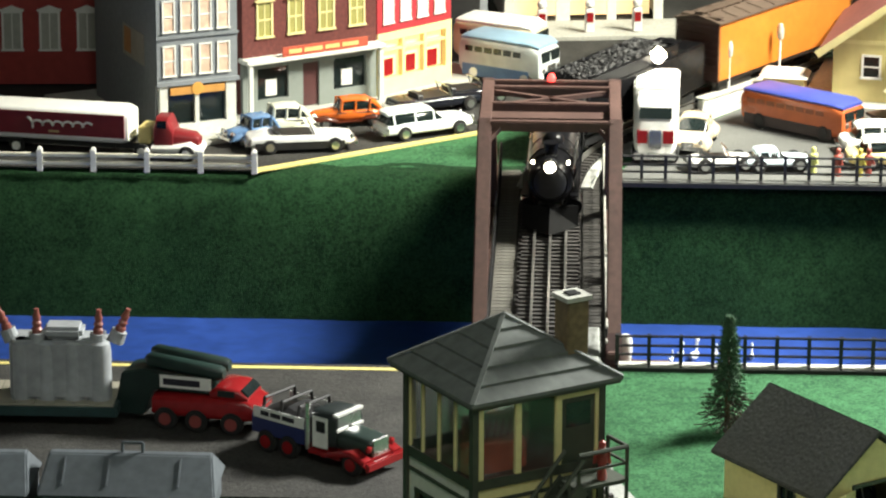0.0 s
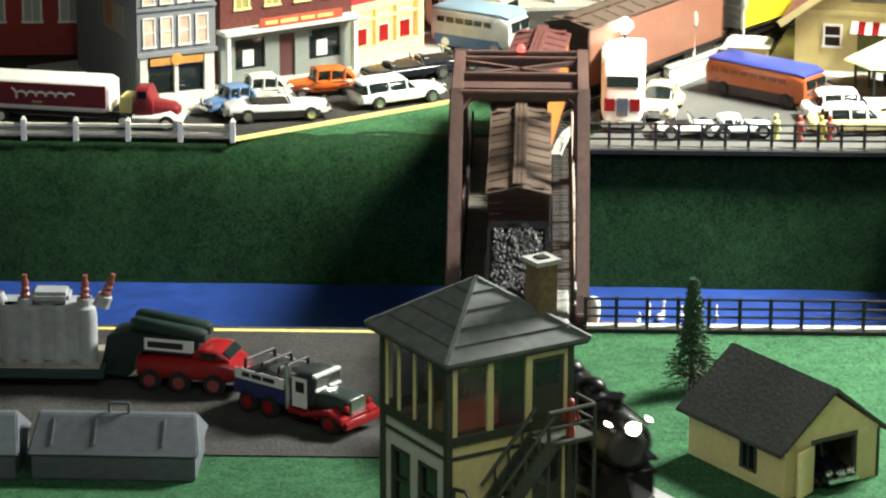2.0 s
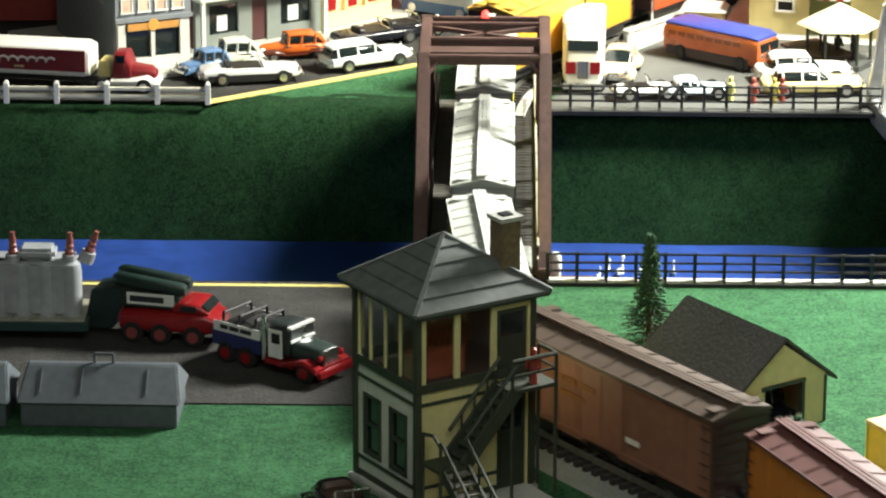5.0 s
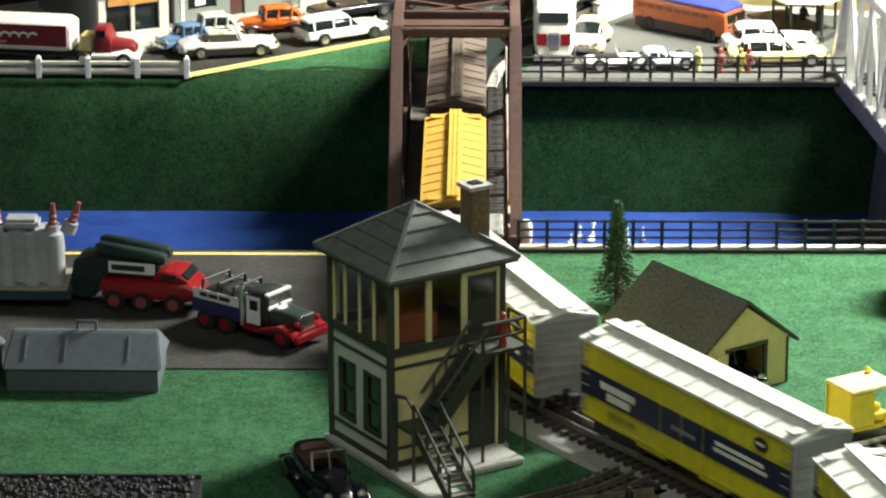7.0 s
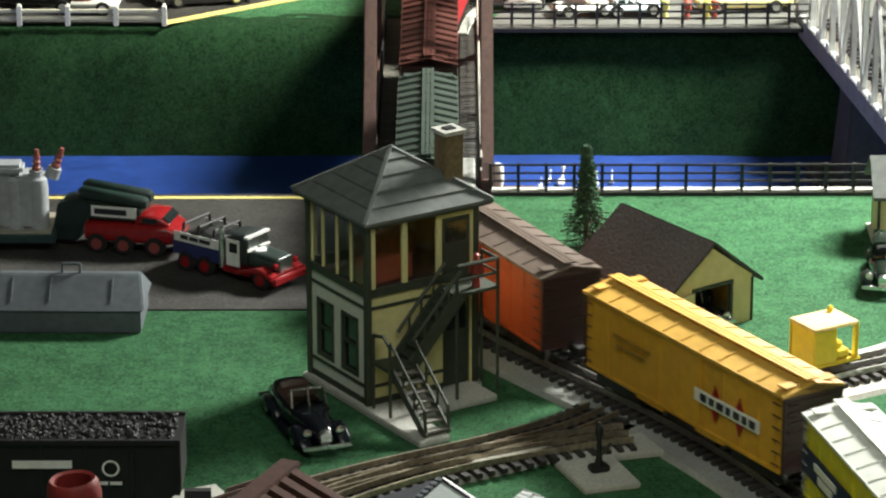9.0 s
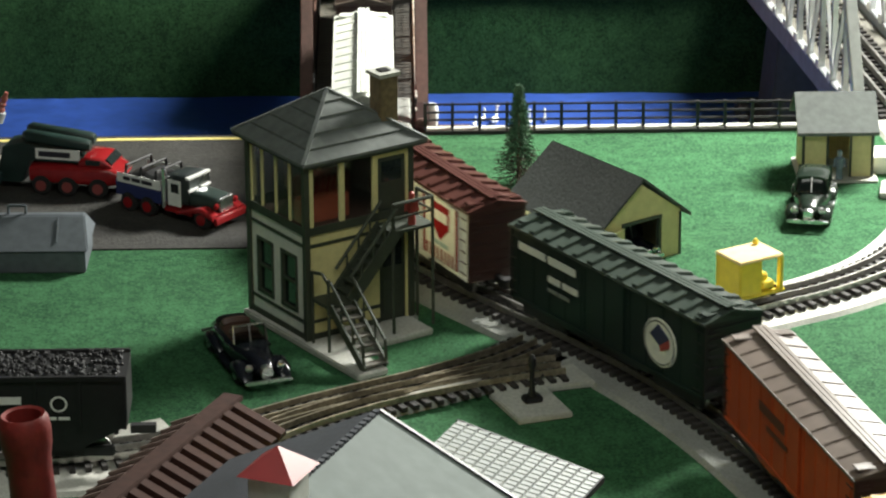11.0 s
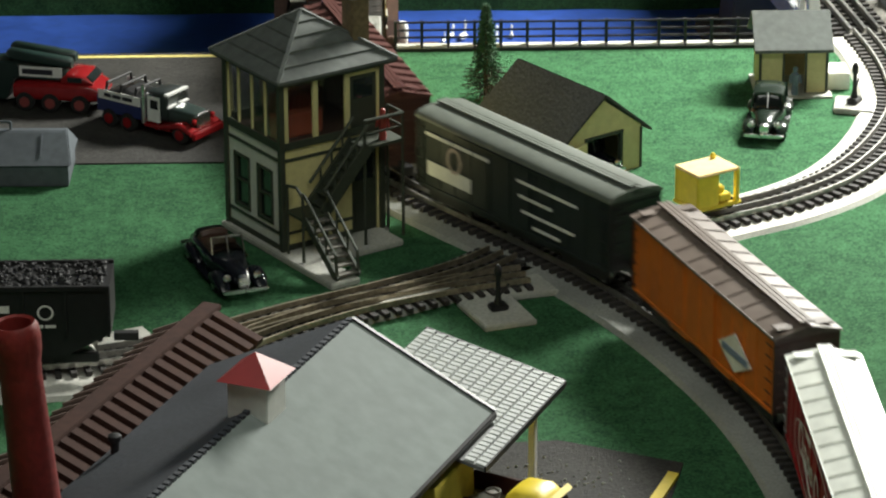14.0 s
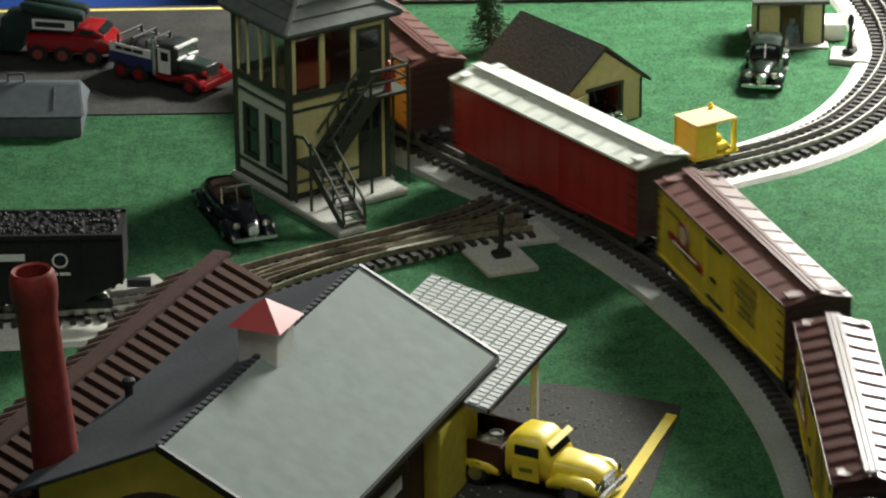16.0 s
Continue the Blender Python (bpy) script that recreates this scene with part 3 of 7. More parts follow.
    for side in range(4):
        (xa, ya), (xb, yb) = cs[side], cs[(side + 1) % 4]
        for k in range(N):
            f0, f1 = k / N, min(1, (k + 1.12) / N)
            lift = 0.012
            P = lambda x, y, f, dz: (x + (ax - x) * f, y + (ay - y) * f, ZE + (ZA - ZE) * f + dz)  # noqa: E731
            q = [P(xa, ya, f0, lift + 0.012), P(xb, yb, f0, lift + 0.012), P(xb, yb, f1, 0.004), P(xa, ya, f1, 0.004)]
            r = [P(xa, ya, f0, 0), P(xb, yb, f0, 0), P(xb, yb, f1, -0.01), P(xa, ya, f1, -0.01)]
            part("roof_course", Mesh().add(q + r, [(0, 1, 2, 3), (7, 6, 5, 4), (0, 4, 5, 1), (1, 5, 6, 2), (2, 6, 7, 3), (3, 7, 4, 0)]), SLATE, t)
    for x, y in cs:
        part("hip_cap", Mesh().bar((x, y, ZE + 0.026), (ax, ay, ZA + 0.01), 0.03, 0.014), SLATE, t)
    c = part("chimney", Mesh().box(0.76, 0.92, 0.12, 0.28, 1.5, 1.98), BRICK, t, "brown brick chimney", bevel=0.008)
    part("cap", Mesh().box(0.745, 0.935, 0.105, 0.295, 1.98, 2.01), CONCRETE, c)
    part("flue", Mesh().box(0.80, 0.88, 0.16, 0.24, 2.01, 2.02), BLACK, c)
    # outside stairs
    s = part("balcony", Mesh().box(0.6, 0.99, -0.26, -0.02, 0.86, 0.885), GREENTRIM, t, "dark green stair balcony")
    for x, y in ((0.98, -0.25), (0.98, -0.03), (0.62, -0.25)):
        part("balcony_post", Mesh().rod((x, y, 0.055), (x, y, 1.1), 0.014), GREENTRIM, s)
    part("balcony_rail", Mesh().tube([(0.62, -0.25, 1.1), (0.98, -0.25, 1.1), (0.98, -0.03, 1.1)], 0.014).tube([(0.62, -0.25, 0.99), (0.98, -0.25, 0.99), (0.98, -0.03, 0.99)], 0.01), GREENTRIM, s)
    part("landing", Mesh().box(0.0, 0.24, -0.3, -0.05, 0.4, 0.425), GREENTRIM, t)
    for x, y in ((0.01, -0.29), (0.01, -0.06), (0.23, -0.29)):
        part("landing_post", Mesh().rod((x, y, 0.055), (x, y, 0.64 if x < 0.1 else 0.42), 0.014), GREENTRIM, t)
    part("landing_rail", Mesh().tube([(0.01, -0.06, 0.63), (0.01, -0.2, 0.66), (0.01, -0.29, 0.6)], 0.014), GREENTRIM, t)
    up, lo = ((0.22, 0.42), (0.64, 0.885)), ((-0.3, 0.42), (-0.76, 0.06))
    for y in (-0.27, -0.06):
        part("stringer", Mesh().bar((up[0][0], y, up[0][1]), (up[1][0], y, up[1][1]), 0.026, 0.1), GREENTRIM, t)
        part("stair_rail", Mesh().rod((up[0][0], y, up[0][1] + 0.19), (up[1][0], y, up[1][1] + 0.19), 0.014), GREENTRIM, t)
        for f in (0.25, 0.5, 0.75):
            x, z = up[0][0] + f * 0.42, up[0][1] + f * 0.465
            part("baluster", Mesh().rod((x, y, z), (x, y, z + 0.19), 0.01), GREENTRIM, t)
    for x in (0.02, 0.22):
        part("stringer", Mesh().bar((x, lo[0][0], lo[0][1]), (x, lo[1][0], lo[1][1]), 0.02, 0.07), GREENTRIM, t)
        part("stair_rail", Mesh().tube([(x, lo[0][0], lo[0][1] + 0.2), (x, lo[1][0] + 0.02, lo[1][1] + 0.2), (x, lo[1][0], 0.06)], 0.014), GREENTRIM, t)
        for f in (0.33, 0.66):
            y, z = lo[0][0] - f * 0.46, lo[0][1] - f * 0.36
            part("baluster", Mesh().rod((x, y, z), (x, y, z + 0.2), 0.01), GREENTRIM, t)
    part("stair_back", Mesh().bar((up[0][0], -0.165, up[0][1] - 0.045), (up[1][0], -0.165, up[1][1] - 0.045), 0.2, 0.012), GREENTRIM, t)
    for k in range(7):
        f = (k + 0.5) / 7
        part("tread", Mesh().box(up[0][0] + f * 0.42 - 0.03, up[0][0] + f * 0.42 + 0.03, -0.27, -0.06, up[0][1] + f * 0.465 - 0.008, up[0][1] + f * 0.465 + 0.008), GREENTRIM, t)
        part("tread", Mesh().box(0.02, 0.22, lo[0][0] - f * 0.46 - 0.035, lo[0][0] - f * 0.46 + 0.035, lo[0][1] - f * 0.36 - 0.008, lo[0][1] - f * 0.36 + 0.008), DECK, t)
    return t


switch_tower()


def figurine(x, y, z, rz, coat, label):
    """A tiny painted figure, one plain turned shape."""
    m = Mesh().lathe([(0.03, 0), (0.032, 0.02), (0.024, 0.1), (0.036, 0.11), (0.04, 0.19), (0.018, 0.205), (0.024, 0.225), (0.022, 0.25), (0.008, 0.262)], 10)
    m.rod((0.04, 0, 0.185), (0.05, -0.02, 0.11), 0.01).rod((-0.04, 0, 0.185), (-0.05, -0.02, 0.11), 0.01)
    ob = part("figurine", m, coat, None, label, smooth=True, m=place(x, y, z, rz))
    return tagged(ob, label, "figurine", "tiny figures")


# ---- garage shed ----
def shed():
    t = thing("garage_shed", 2.66, 1.68, 0, 35.5, "cream garage shed with dark gable roof and open door", "shed")
    W, D, ZE, ZR = 0.42, 1.12, 0.385, 0.72
    part("front_wall", Mesh().prism([(-W, 0), (-0.17, 0), (-0.17, 0.36), (0.2, 0.36), (0.2, 0), (W, 0), (W, ZE), (0, ZR - 0.03), (-W, ZE)], 0, 0.03, pose(0, 0.06, 0, 90)), CREAM, t)
    part("back_wall", Mesh().prism([(-W, 0), (W, 0), (W, ZE), (0, ZR - 0.03), (-W, ZE)], 0, 0.03, pose(0, D, 0, 90)), CREAM, t)
    part("side_wall", Mesh().box(W - 0.03, W, 0.06, D - 0.03, 0, ZE), CREAM, t)
    part("side_wall", Mesh().box(-W, -W + 0.03, 0.06, 0.35, 0, ZE).box(-W, -W + 0.03, 0.52, D - 0.03, 0, ZE).box(-W, -W + 0.03, 0.35, 0.52, 0, 0.1).box(-W, -W + 0.03, 0.35, 0.52, 0.31, ZE), CREAM, t)
    o = part("window", Mesh().box(-W + 0.01, -W + 0.016, 0.35, 0.52, 0.1, 0.31), DARKGLASS, t)
    part("frame", Mesh().box(-W - 0.008, -W, 0.34, 0.36, 0.09, 0.32).box(-W - 0.008, -W, 0.51, 0.53, 0.09, 0.32).box(-W - 0.008, -W, 0.36, 0.51, 0.09, 0.11).box(-W - 0.008, -W, 0.36, 0.51, 0.3, 0.32).box(-W - 0.006, -W, 0.43, 0.44, 0.1, 0.31), GREENTRIM, o)
    e = 0.08
    s = (ZR - ZE) / W
    for sx in (-1, 1):
        x1, z1 = sx * (W + e), ZE - e * s
        part("roof_slope", Mesh().add([(0, -0.02, ZR), (0, D + 0.06, ZR), (x1, D + 0.06, z1), (x1, -0.02, z1), (0, -0.02, ZR + 0.03), (0, D + 0.06, ZR + 0.03), (x1, D + 0.06, z1 + 0.03), (x1, -0.02, z1 + 0.03)],
                                      [(0, 1, 2, 3), (4, 7, 6, 5), (0, 3, 7, 4), (1, 5, 6, 2), (2, 6, 7, 3), (0, 4, 5, 1)]), DARKROOF, t, bevel=0.006)
    part("door_frame", Mesh().box(-0.19, -0.165, 0.02, 0.06, 0, 0.37).box(0.195, 0.22, 0.02, 0.06, 0, 0.37).box(-0.19, 0.22, 0.015, 0.06, 0.36, 0.385), GREENTRIM, t)
    part("corner_board", Mesh().box(W - 0.012, W + 0.008, 0.02, 0.06, 0, ZE - 0.02), GREENTRIM, t)
    part("open_door", Mesh().box(0, 0.02, -0.2, 0, 0.01, 0.35), CREAM, t, "cream door leaf standing open", m=place(-0.18, 0.03, 0, -70))
    return t


shed()

# ---- the train ----
CAR_L, PITCH = 2.5, 2.86


def truck(parent, x):
    t = part("bogie", Mesh().box(x - 0.3, x + 0.3, -0.2, -0.165, 0.17, 0.25).box(x - 0.3, x + 0.3, 0.165, 0.2, 0.17, 0.25).box(x - 0.07, x + 0.07, -0.19, 0.19, 0.18, 0.28), BLACK, parent, "black bogie", bevel=0.01)
    for dx in (-0.19, 0.19):
        m = Mesh().rod((x + dx, -0.15, 0.215), (x + dx, 0.15, 0.215), 0.02, 8)
        for y in (-0.15, 0.12):
            m.rod((x + dx, y, 0.215), (x + dx, y + 0.03, 0.215), 0.085, 16)
        part("wheelset", m, RAIL, t, "steel wheelset", smooth=True)


def boxcar(name, label, side, end, roof, ribs="flat", trim=None, deco=None, walk_mat=None):
    """A boxcar that runs towards +x; its middle is the origin. The side seen from the yard is +y... the right side is -y."""
    t = new(name)
    tagged(t, label, "boxcar", "boxcars of the train")
    L, W, Z0, Z1, ZR = CAR_L / 2, 0.25, 0.29, 0.86, 0.935
    part("body", Mesh().box(-L + 0.02, L - 0.02, -W + 0.01, W - 0.01, Z0, Z1), side, t, bevel=0.008)
    for sx in (-1, 1):
        e = part("end", Mesh().prism([(-W, Z0), (W, Z0), (W, Z1), (0, ZR - 0.01), (-W, Z1)], -0.012, 0.012, Matrix.Translation((sx * (L - 0.012), 0, 0)) @ Matrix(((0, 0, 1, 0), (1, 0, 0, 0), (0, 1, 0, 0), (0, 0, 0, 1)))), end, t, "ribbed car end")
        rb = Mesh()
        for k in range(7):
            z = Z0 + 0.06 + k * 0.075
            rb.box(sx * L - 0.012, sx * L + 0.012, -W + 0.03, W - 0.03, z, z + 0.03)
        part("end_ribs", rb, end, e, bevel=0.006)
        for k in range(6):
            lad = Mesh().rod((sx * (L + 0.02), -W + 0.01, Z0 + 0.06 + k * 0.09), (sx * (L + 0.02), -W + 0.1, Z0 + 0.06 + k * 0.09), 0.007)
            part("ladder_rung", lad, trim or end, e)
            lad = Mesh().rod((sx * (L - 0.03), -W - 0.012, Z0 + 0.06 + k * 0.09), (sx * (L - 0.12), -W - 0.012, Z0 + 0.06 + k * 0.09), 0.006)
            part("ladder_rung", lad, trim or end, e)
        part("coupler", Mesh().box(sx * L, sx * (L + 0.16), -0.03, 0.03, 0.27, 0.33).box(sx * (L + 0.1), sx * (L + 0.19), -0.05, 0.05, 0.26, 0.34), BLACK, t, bevel=0.008)
    e = 0.012
    AX = Matrix(((0, 0, 1, 0), (1, 0, 0, 0), (0, 1, 0, 0), (0, 0, 0, 1)))
    if ribs == "round":
        arch = [((W + e) * math.cos(math.pi * i / 14), Z1 + 0.01 + (ZR - Z1 - 0.01) * math.sin(math.pi * i / 14)) for i in range(15)]
        part("roof", Mesh().prism([(W + e, Z1)] + arch + [(-W - e, Z1)], -L, L, AX), roof, t, "smooth rounded car roof", smooth=True)
    else:
        part("roof", Mesh().prism([(-W - e, Z1), (W + e, Z1), (W + e, Z1 + 0.015), (0, ZR), (-W - e, Z1 + 0.015)], -L, L, AX), roof, t, "peaked car roof")
        part("eave_strip", Mesh().box(-L, L, -W - e - 0.006, -W - e, Z1 - 0.004, Z1 + 0.018), walk_mat or roof, t)
    n = {"flat": 11, "ribbed": 13, "round": 0}[ribs]
    h = {"flat": 0.008, "ribbed": 0.02, "round": 0}[ribs]
    wd = {"flat": 0.026, "ribbed": 0.075, "round": 0}[ribs]
    rib = None
    for k in range(n):
        x = -L + 0.1 + k * (2 * L - 0.2) / (n - 1)
        if rib is None:
            rm = Mesh()
            for sy in (-1, 1):
                rm.bar(Vector((0, sy * 0.055, ZR - 0.012)), Vector((0, sy * (W + e - 0.01), Z1 + 0.018)), wd, 2 * h)
            rib = part("roof_rib", rm, roof, t, bevel=0.007, m=place(x, 0))
        else:
            o = new("roof_rib", rib.data)
            o.parent, o.matrix_basis = t, pose(x * U, 0, 0)
    wk = Mesh()
    for sy in (-0.052, -0.016, 0.02):
        wk.box(-L + 0.02, L - 0.02, sy, sy + 0.03, ZR + 0.012, ZR + 0.024)
    for k in range(9):
        wk.box(-L + 0.1 + k * 0.285, -L + 0.13 + k * 0.285, -0.05, 0.05, ZR - 0.01, ZR + 0.012)
    part("roof_walk", wk, walk_mat or roof, t, "running boards")
    if ribs != "round":
        for sx in (-1, 1):
            for sy in (-1, 1):
                part("corner_step", Mesh().box(sx * (L - 0.09) - 0.05, sx * (L - 0.09) + 0.05, sy * 0.15 - 0.07, sy * 0.15 + 0.07, Z1 + 0.045, Z1 + 0.058), walk_mat or roof, t, bevel=0.004)
    part("frame", Mesh().box(-L + 0.04, L - 0.04, -0.06, 0.06, 0.24, 0.29).box(-L + 0.02, L - 0.02, -W + 0.01, -W + 0.03, 0.262, 0.29).box(-L + 0.02, L - 0.02, W - 0.03, W - 0.01, 0.262, 0.29).box(-0.3, 0.3, -0.15, 0.15, 0.17, 0.24), BLACK, t)
    dm = Mesh().box(-0.25, 0.25, -W - 0.002, -W + 0.012, Z0 + 0.03, Z1 - 0.03)
    dm.box(-0.7, 0.7, -W - 0.008, -W + 0.005, Z1 - 0.03, Z1 - 0.015).box(-0.7, 0.7, -W - 0.008, -W + 0.005, Z0 + 0.01, Z0 + 0.028)
    dd = part("sliding_door", dm, side, t)
    for x in (-0.25, 0.0, 0.25):
        part("door_bar", Mesh().box(x - 0.008, x + 0.008, -W - 0.01, -W, Z0 + 0.04, Z1 - 0.04), side, dd)
    for k in range(12):
        x = -L + 0.1 + k * (2 * L - 0.2) / 11
        if abs(x) > 0.3:
            part("side_seam", Mesh().box(x - 0.006, x + 0.006, -W + 0.004, -W + 0.012, Z0 + 0.02, Z1 - 0.02), side, t)
    part("sill_rail", Mesh().box(-L + 0.04, L - 0.04, -W - 0.002, -W + 0.012, Z0 - 0.004, Z0 + 0.02).box(-0.55, -0.2, -W + 0.002, -W + 0.014, Z0 - 0.03, Z0).box(0.2, 0.55, -W + 0.002, -W + 0.014, Z0 - 0.03, Z0), side, t)
    truck(t, -0.86)
    truck(t, 0.86)
    if deco:
        deco(t, -W - 0.006)
    return t


def oval(rx, rz, x, z, y, n=40, w=0.0):
    m = Mesh()
    o = [(x + rx * math.cos(6.2832 * i / n), z + rz * math.sin(6.2832 * i / n)) for i in range(n)]
    if not w:
        m.add([(a, y - 0.006, b) for a, b in o] + [(a, y, b) for a, b in o], [tuple(range(n))] + [(i, (i + 1) % n, n + (i + 1) % n, n + i) for i in range(n)])
    else:
        q = [(x + (rx - w) * math.cos(6.2832 * i / n), z + (rz - w) * math.sin(6.2832 * i / n)) for i in range(n)]
        m.add([(a, y - 0.006, b) for a, b in o + q], [(i, (i + 1) % n, n + (i + 1) % n, n + i) for i in range(n)])
    return m


def bars(x0, z, h, words, y, m=None):
    m = m or Mesh()
    x = x0
    for w in words:
        m.box(x, x + w, y - 0.006, y, z, z + h)
        x += w + 0.03
    return m


def ribbon(pts, w, y):
    """One flat stroke along points (x, z) on a car side at y."""
    n, vs = len(pts), []
    for i, (x, z) in enumerate(pts):
        (xa, za), (xb, zb) = pts[max(0, i - 1)], pts[min(n - 1, i + 1)]
        d = Vector((xb - xa, zb - za)).normalized() * w / 2
        vs += [(x - d.y, y - 0.006, z + d.x), (x + d.y, y - 0.006, z - d.x), (x - d.y, y, z + d.x), (x + d.y, y, z - d.x)]
    fs = [(4 * i + a, 4 * i + b, 4 * i + 4 + b, 4 * i + 4 + a) for i in range(n - 1) for a, b in ((0, 1), (1, 3), (3, 2), (2, 0))]
    return Mesh().add(vs, fs + [(0, 1, 3, 2), (4 * n - 4, 4 * n - 3, 4 * n - 1, 4 * n - 2)])


def word_row(t, x0, z, h, words, y, ink, label=""):
    """One plain bar a word, each a part of its own."""
    x = x0
    for w in words:
        part("word_bar", Mesh().box(x, x + w, y - 0.006, y, z, z + h), ink, t, label)
        x += w + h * 0.6


INK, PALEINK = paint((0.02, 0.02, 0.03)), paint((0.75, 0.75, 0.7))
GLOSSWHITE = paint((0.72, 0.74, 0.74), 0.3)


def deco_swash(t, y):
    """White oval ring round plain white swash shapes."""
    part("oval_ring", oval(0.92, 0.235, 0.18, 0.575, y, 48, 0.016), PALEINK, t, "white oval outline")
    for x, z, r in ((-0.44, 0.625, 0.115), (-0.23, 0.6, 0.068), (-0.09, 0.588, 0.068), (0.05, 0.575, 0.068), (0.27, 0.575, 0.115), (0.47, 0.545, 0.068), (0.74, 0.52, 0.068)):
        part("swash_ring", oval(r * 0.9, r, x, z, y, 24, 0.034), PALEINK, t, "white swash ring")
    part("swash_stroke", Mesh().prism([(0.57, 0.46), (0.61, 0.46), (0.65, 0.68), (0.6, 0.7)], 0, 0.006, pose(0, y, 0, 90)), PALEINK, t)
    part("swash_tail", ribbon([(-0.42 + 0.05 * i, 0.535 - 0.011 * i + 0.022 * math.sin(i * 0.6)) for i in range(24)], 0.026, y), PALEINK, t, "white swash stroke")
    word_row(t, -0.25, 0.735, 0.035, [0.2], y, PALEINK)


def deco_diamond(t, y):
    part("diamond", Mesh().prism([(0.35, 0.5), (0.62, 0.36), (0.9, 0.5), (0.62, 0.66)], 0, 0.006, pose(0, y, 0, 90)), PALEINK, t, "white diamond emblem")
    part("diamond_bar", Mesh().box(0.42, 0.84, y - 0.012, y - 0.006, 0.48, 0.53), paint((0.2, 0.25, 0.35)), t)


def deco_round(t, y):
    part("disc", oval(0.13, 0.13, 0.62, 0.55, y, 28), PALEINK, t, "white round emblem")
    part("disc_core", oval(0.06, 0.06, 0.62, 0.55, y - 0.007, 20), paint((0.3, 0.1, 0.03)), t)


def deco_bigdisc(t, y):
    part("disc", oval(0.2, 0.185, 0.72, 0.56, y, 36), PALEINK, t, "large white round emblem")
    part("disc_ring", oval(0.185, 0.17, 0.72, 0.56, y - 0.007, 36, 0.012), paint((0.1, 0.12, 0.12)), t)
    part("disc_mark", Mesh().prism([(0.6, 0.6), (0.7, 0.7), (0.84, 0.62), (0.72, 0.54)], 0, 0.007, pose(0, y - 0.006, 0, 90)), paint((0.03, 0.035, 0.08)), t, "dark diamond in the emblem")
    part("disc_mark", Mesh().prism([(0.72, 0.54), (0.84, 0.62), (0.84, 0.55), (0.74, 0.5)], 0, 0.007, pose(0, y - 0.006, 0, 90)), paint((0.35, 0.06, 0.05)), t)
    word_row(t, -1.12, 0.715, 0.06, [0.36, 0.36], y, PALEINK, "pale lettering bar")
    word_row(t, -0.72, 0.57, 0.05, [0.16, 0.2], y, PALEINK)
    word_row(t, -0.72, 0.49, 0.03, [0.12, 0.14], y, paint((0.2, 0.22, 0.2)))


def deco_stripe(t, y):
    part("stripe", Mesh().box(-1.235, 1.235, y - 0.004, y, 0.465, 0.665), paint((0.012, 0.016, 0.06)), t, "dark blue stripe")
    word_row(t, -0.98, 0.565, 0.05, [0.42], y - 0.004, PALEINK, "white lettering bar")
    word_row(t, -0.9, 0.49, 0.055, [0.28], y - 0.004, PALEINK)
    word_row(t, -0.12, 0.53, 0.03, [0.12, 0.14], y - 0.004, paint((0.2, 0.22, 0.3)))
    word_row(t, 0.4, 0.585, 0.026, [0.54], y - 0.004, PALEINK)
    word_row(t, 0.38, 0.535, 0.026, [0.6], y - 0.004, PALEINK)
    part("badge", oval(0.075, 0.05, 0.9, 0.75, y, 20), INK, t, "dark badge")
    part("badge_bar", Mesh().box(0.85, 0.95, y - 0.01, y - 0.006, 0.742, 0.76), PALEINK, t)
    word_row(t, -0.88, 0.38, 0.03, [0.18, 0.12], y, paint((0.3, 0.27, 0.03)))


def deco_redmark(t, y):
    for x in (0.45, 0.74):
        part("star", Mesh().prism([(x - 0.12, 0.55), (x - 0.05, 0.58), (x, 0.7), (x + 0.05, 0.58), (x + 0.12, 0.55), (x + 0.05, 0.52), (x, 0.4), (x - 0.05, 0.52)], 0, 0.005, pose(0, y, 0, 90)), RED, t, "red star behind the name plate")
    part("plate", Mesh().box(0.2, 0.98, y - 0.009, y, 0.505, 0.6), PALEINK, t, "white name plate")
    word_row(t, 0.28, 0.525, 0.055, [0.07, 0.06, 0.08, 0.05], y - 0.009, INK)
    word_row(t, 0.68, 0.525, 0.055, [0.07, 0.05, 0.07], y - 0.009, INK)
    word_row(t, -0.85, 0.64, 0.03, [0.2, 0.14, 0.1], y, paint((0.3, 0.16, 0.02)))
    word_row(t, -0.8, 0.57, 0.03, [0.24, 0.1], y, paint((0.3, 0.16, 0.02)))


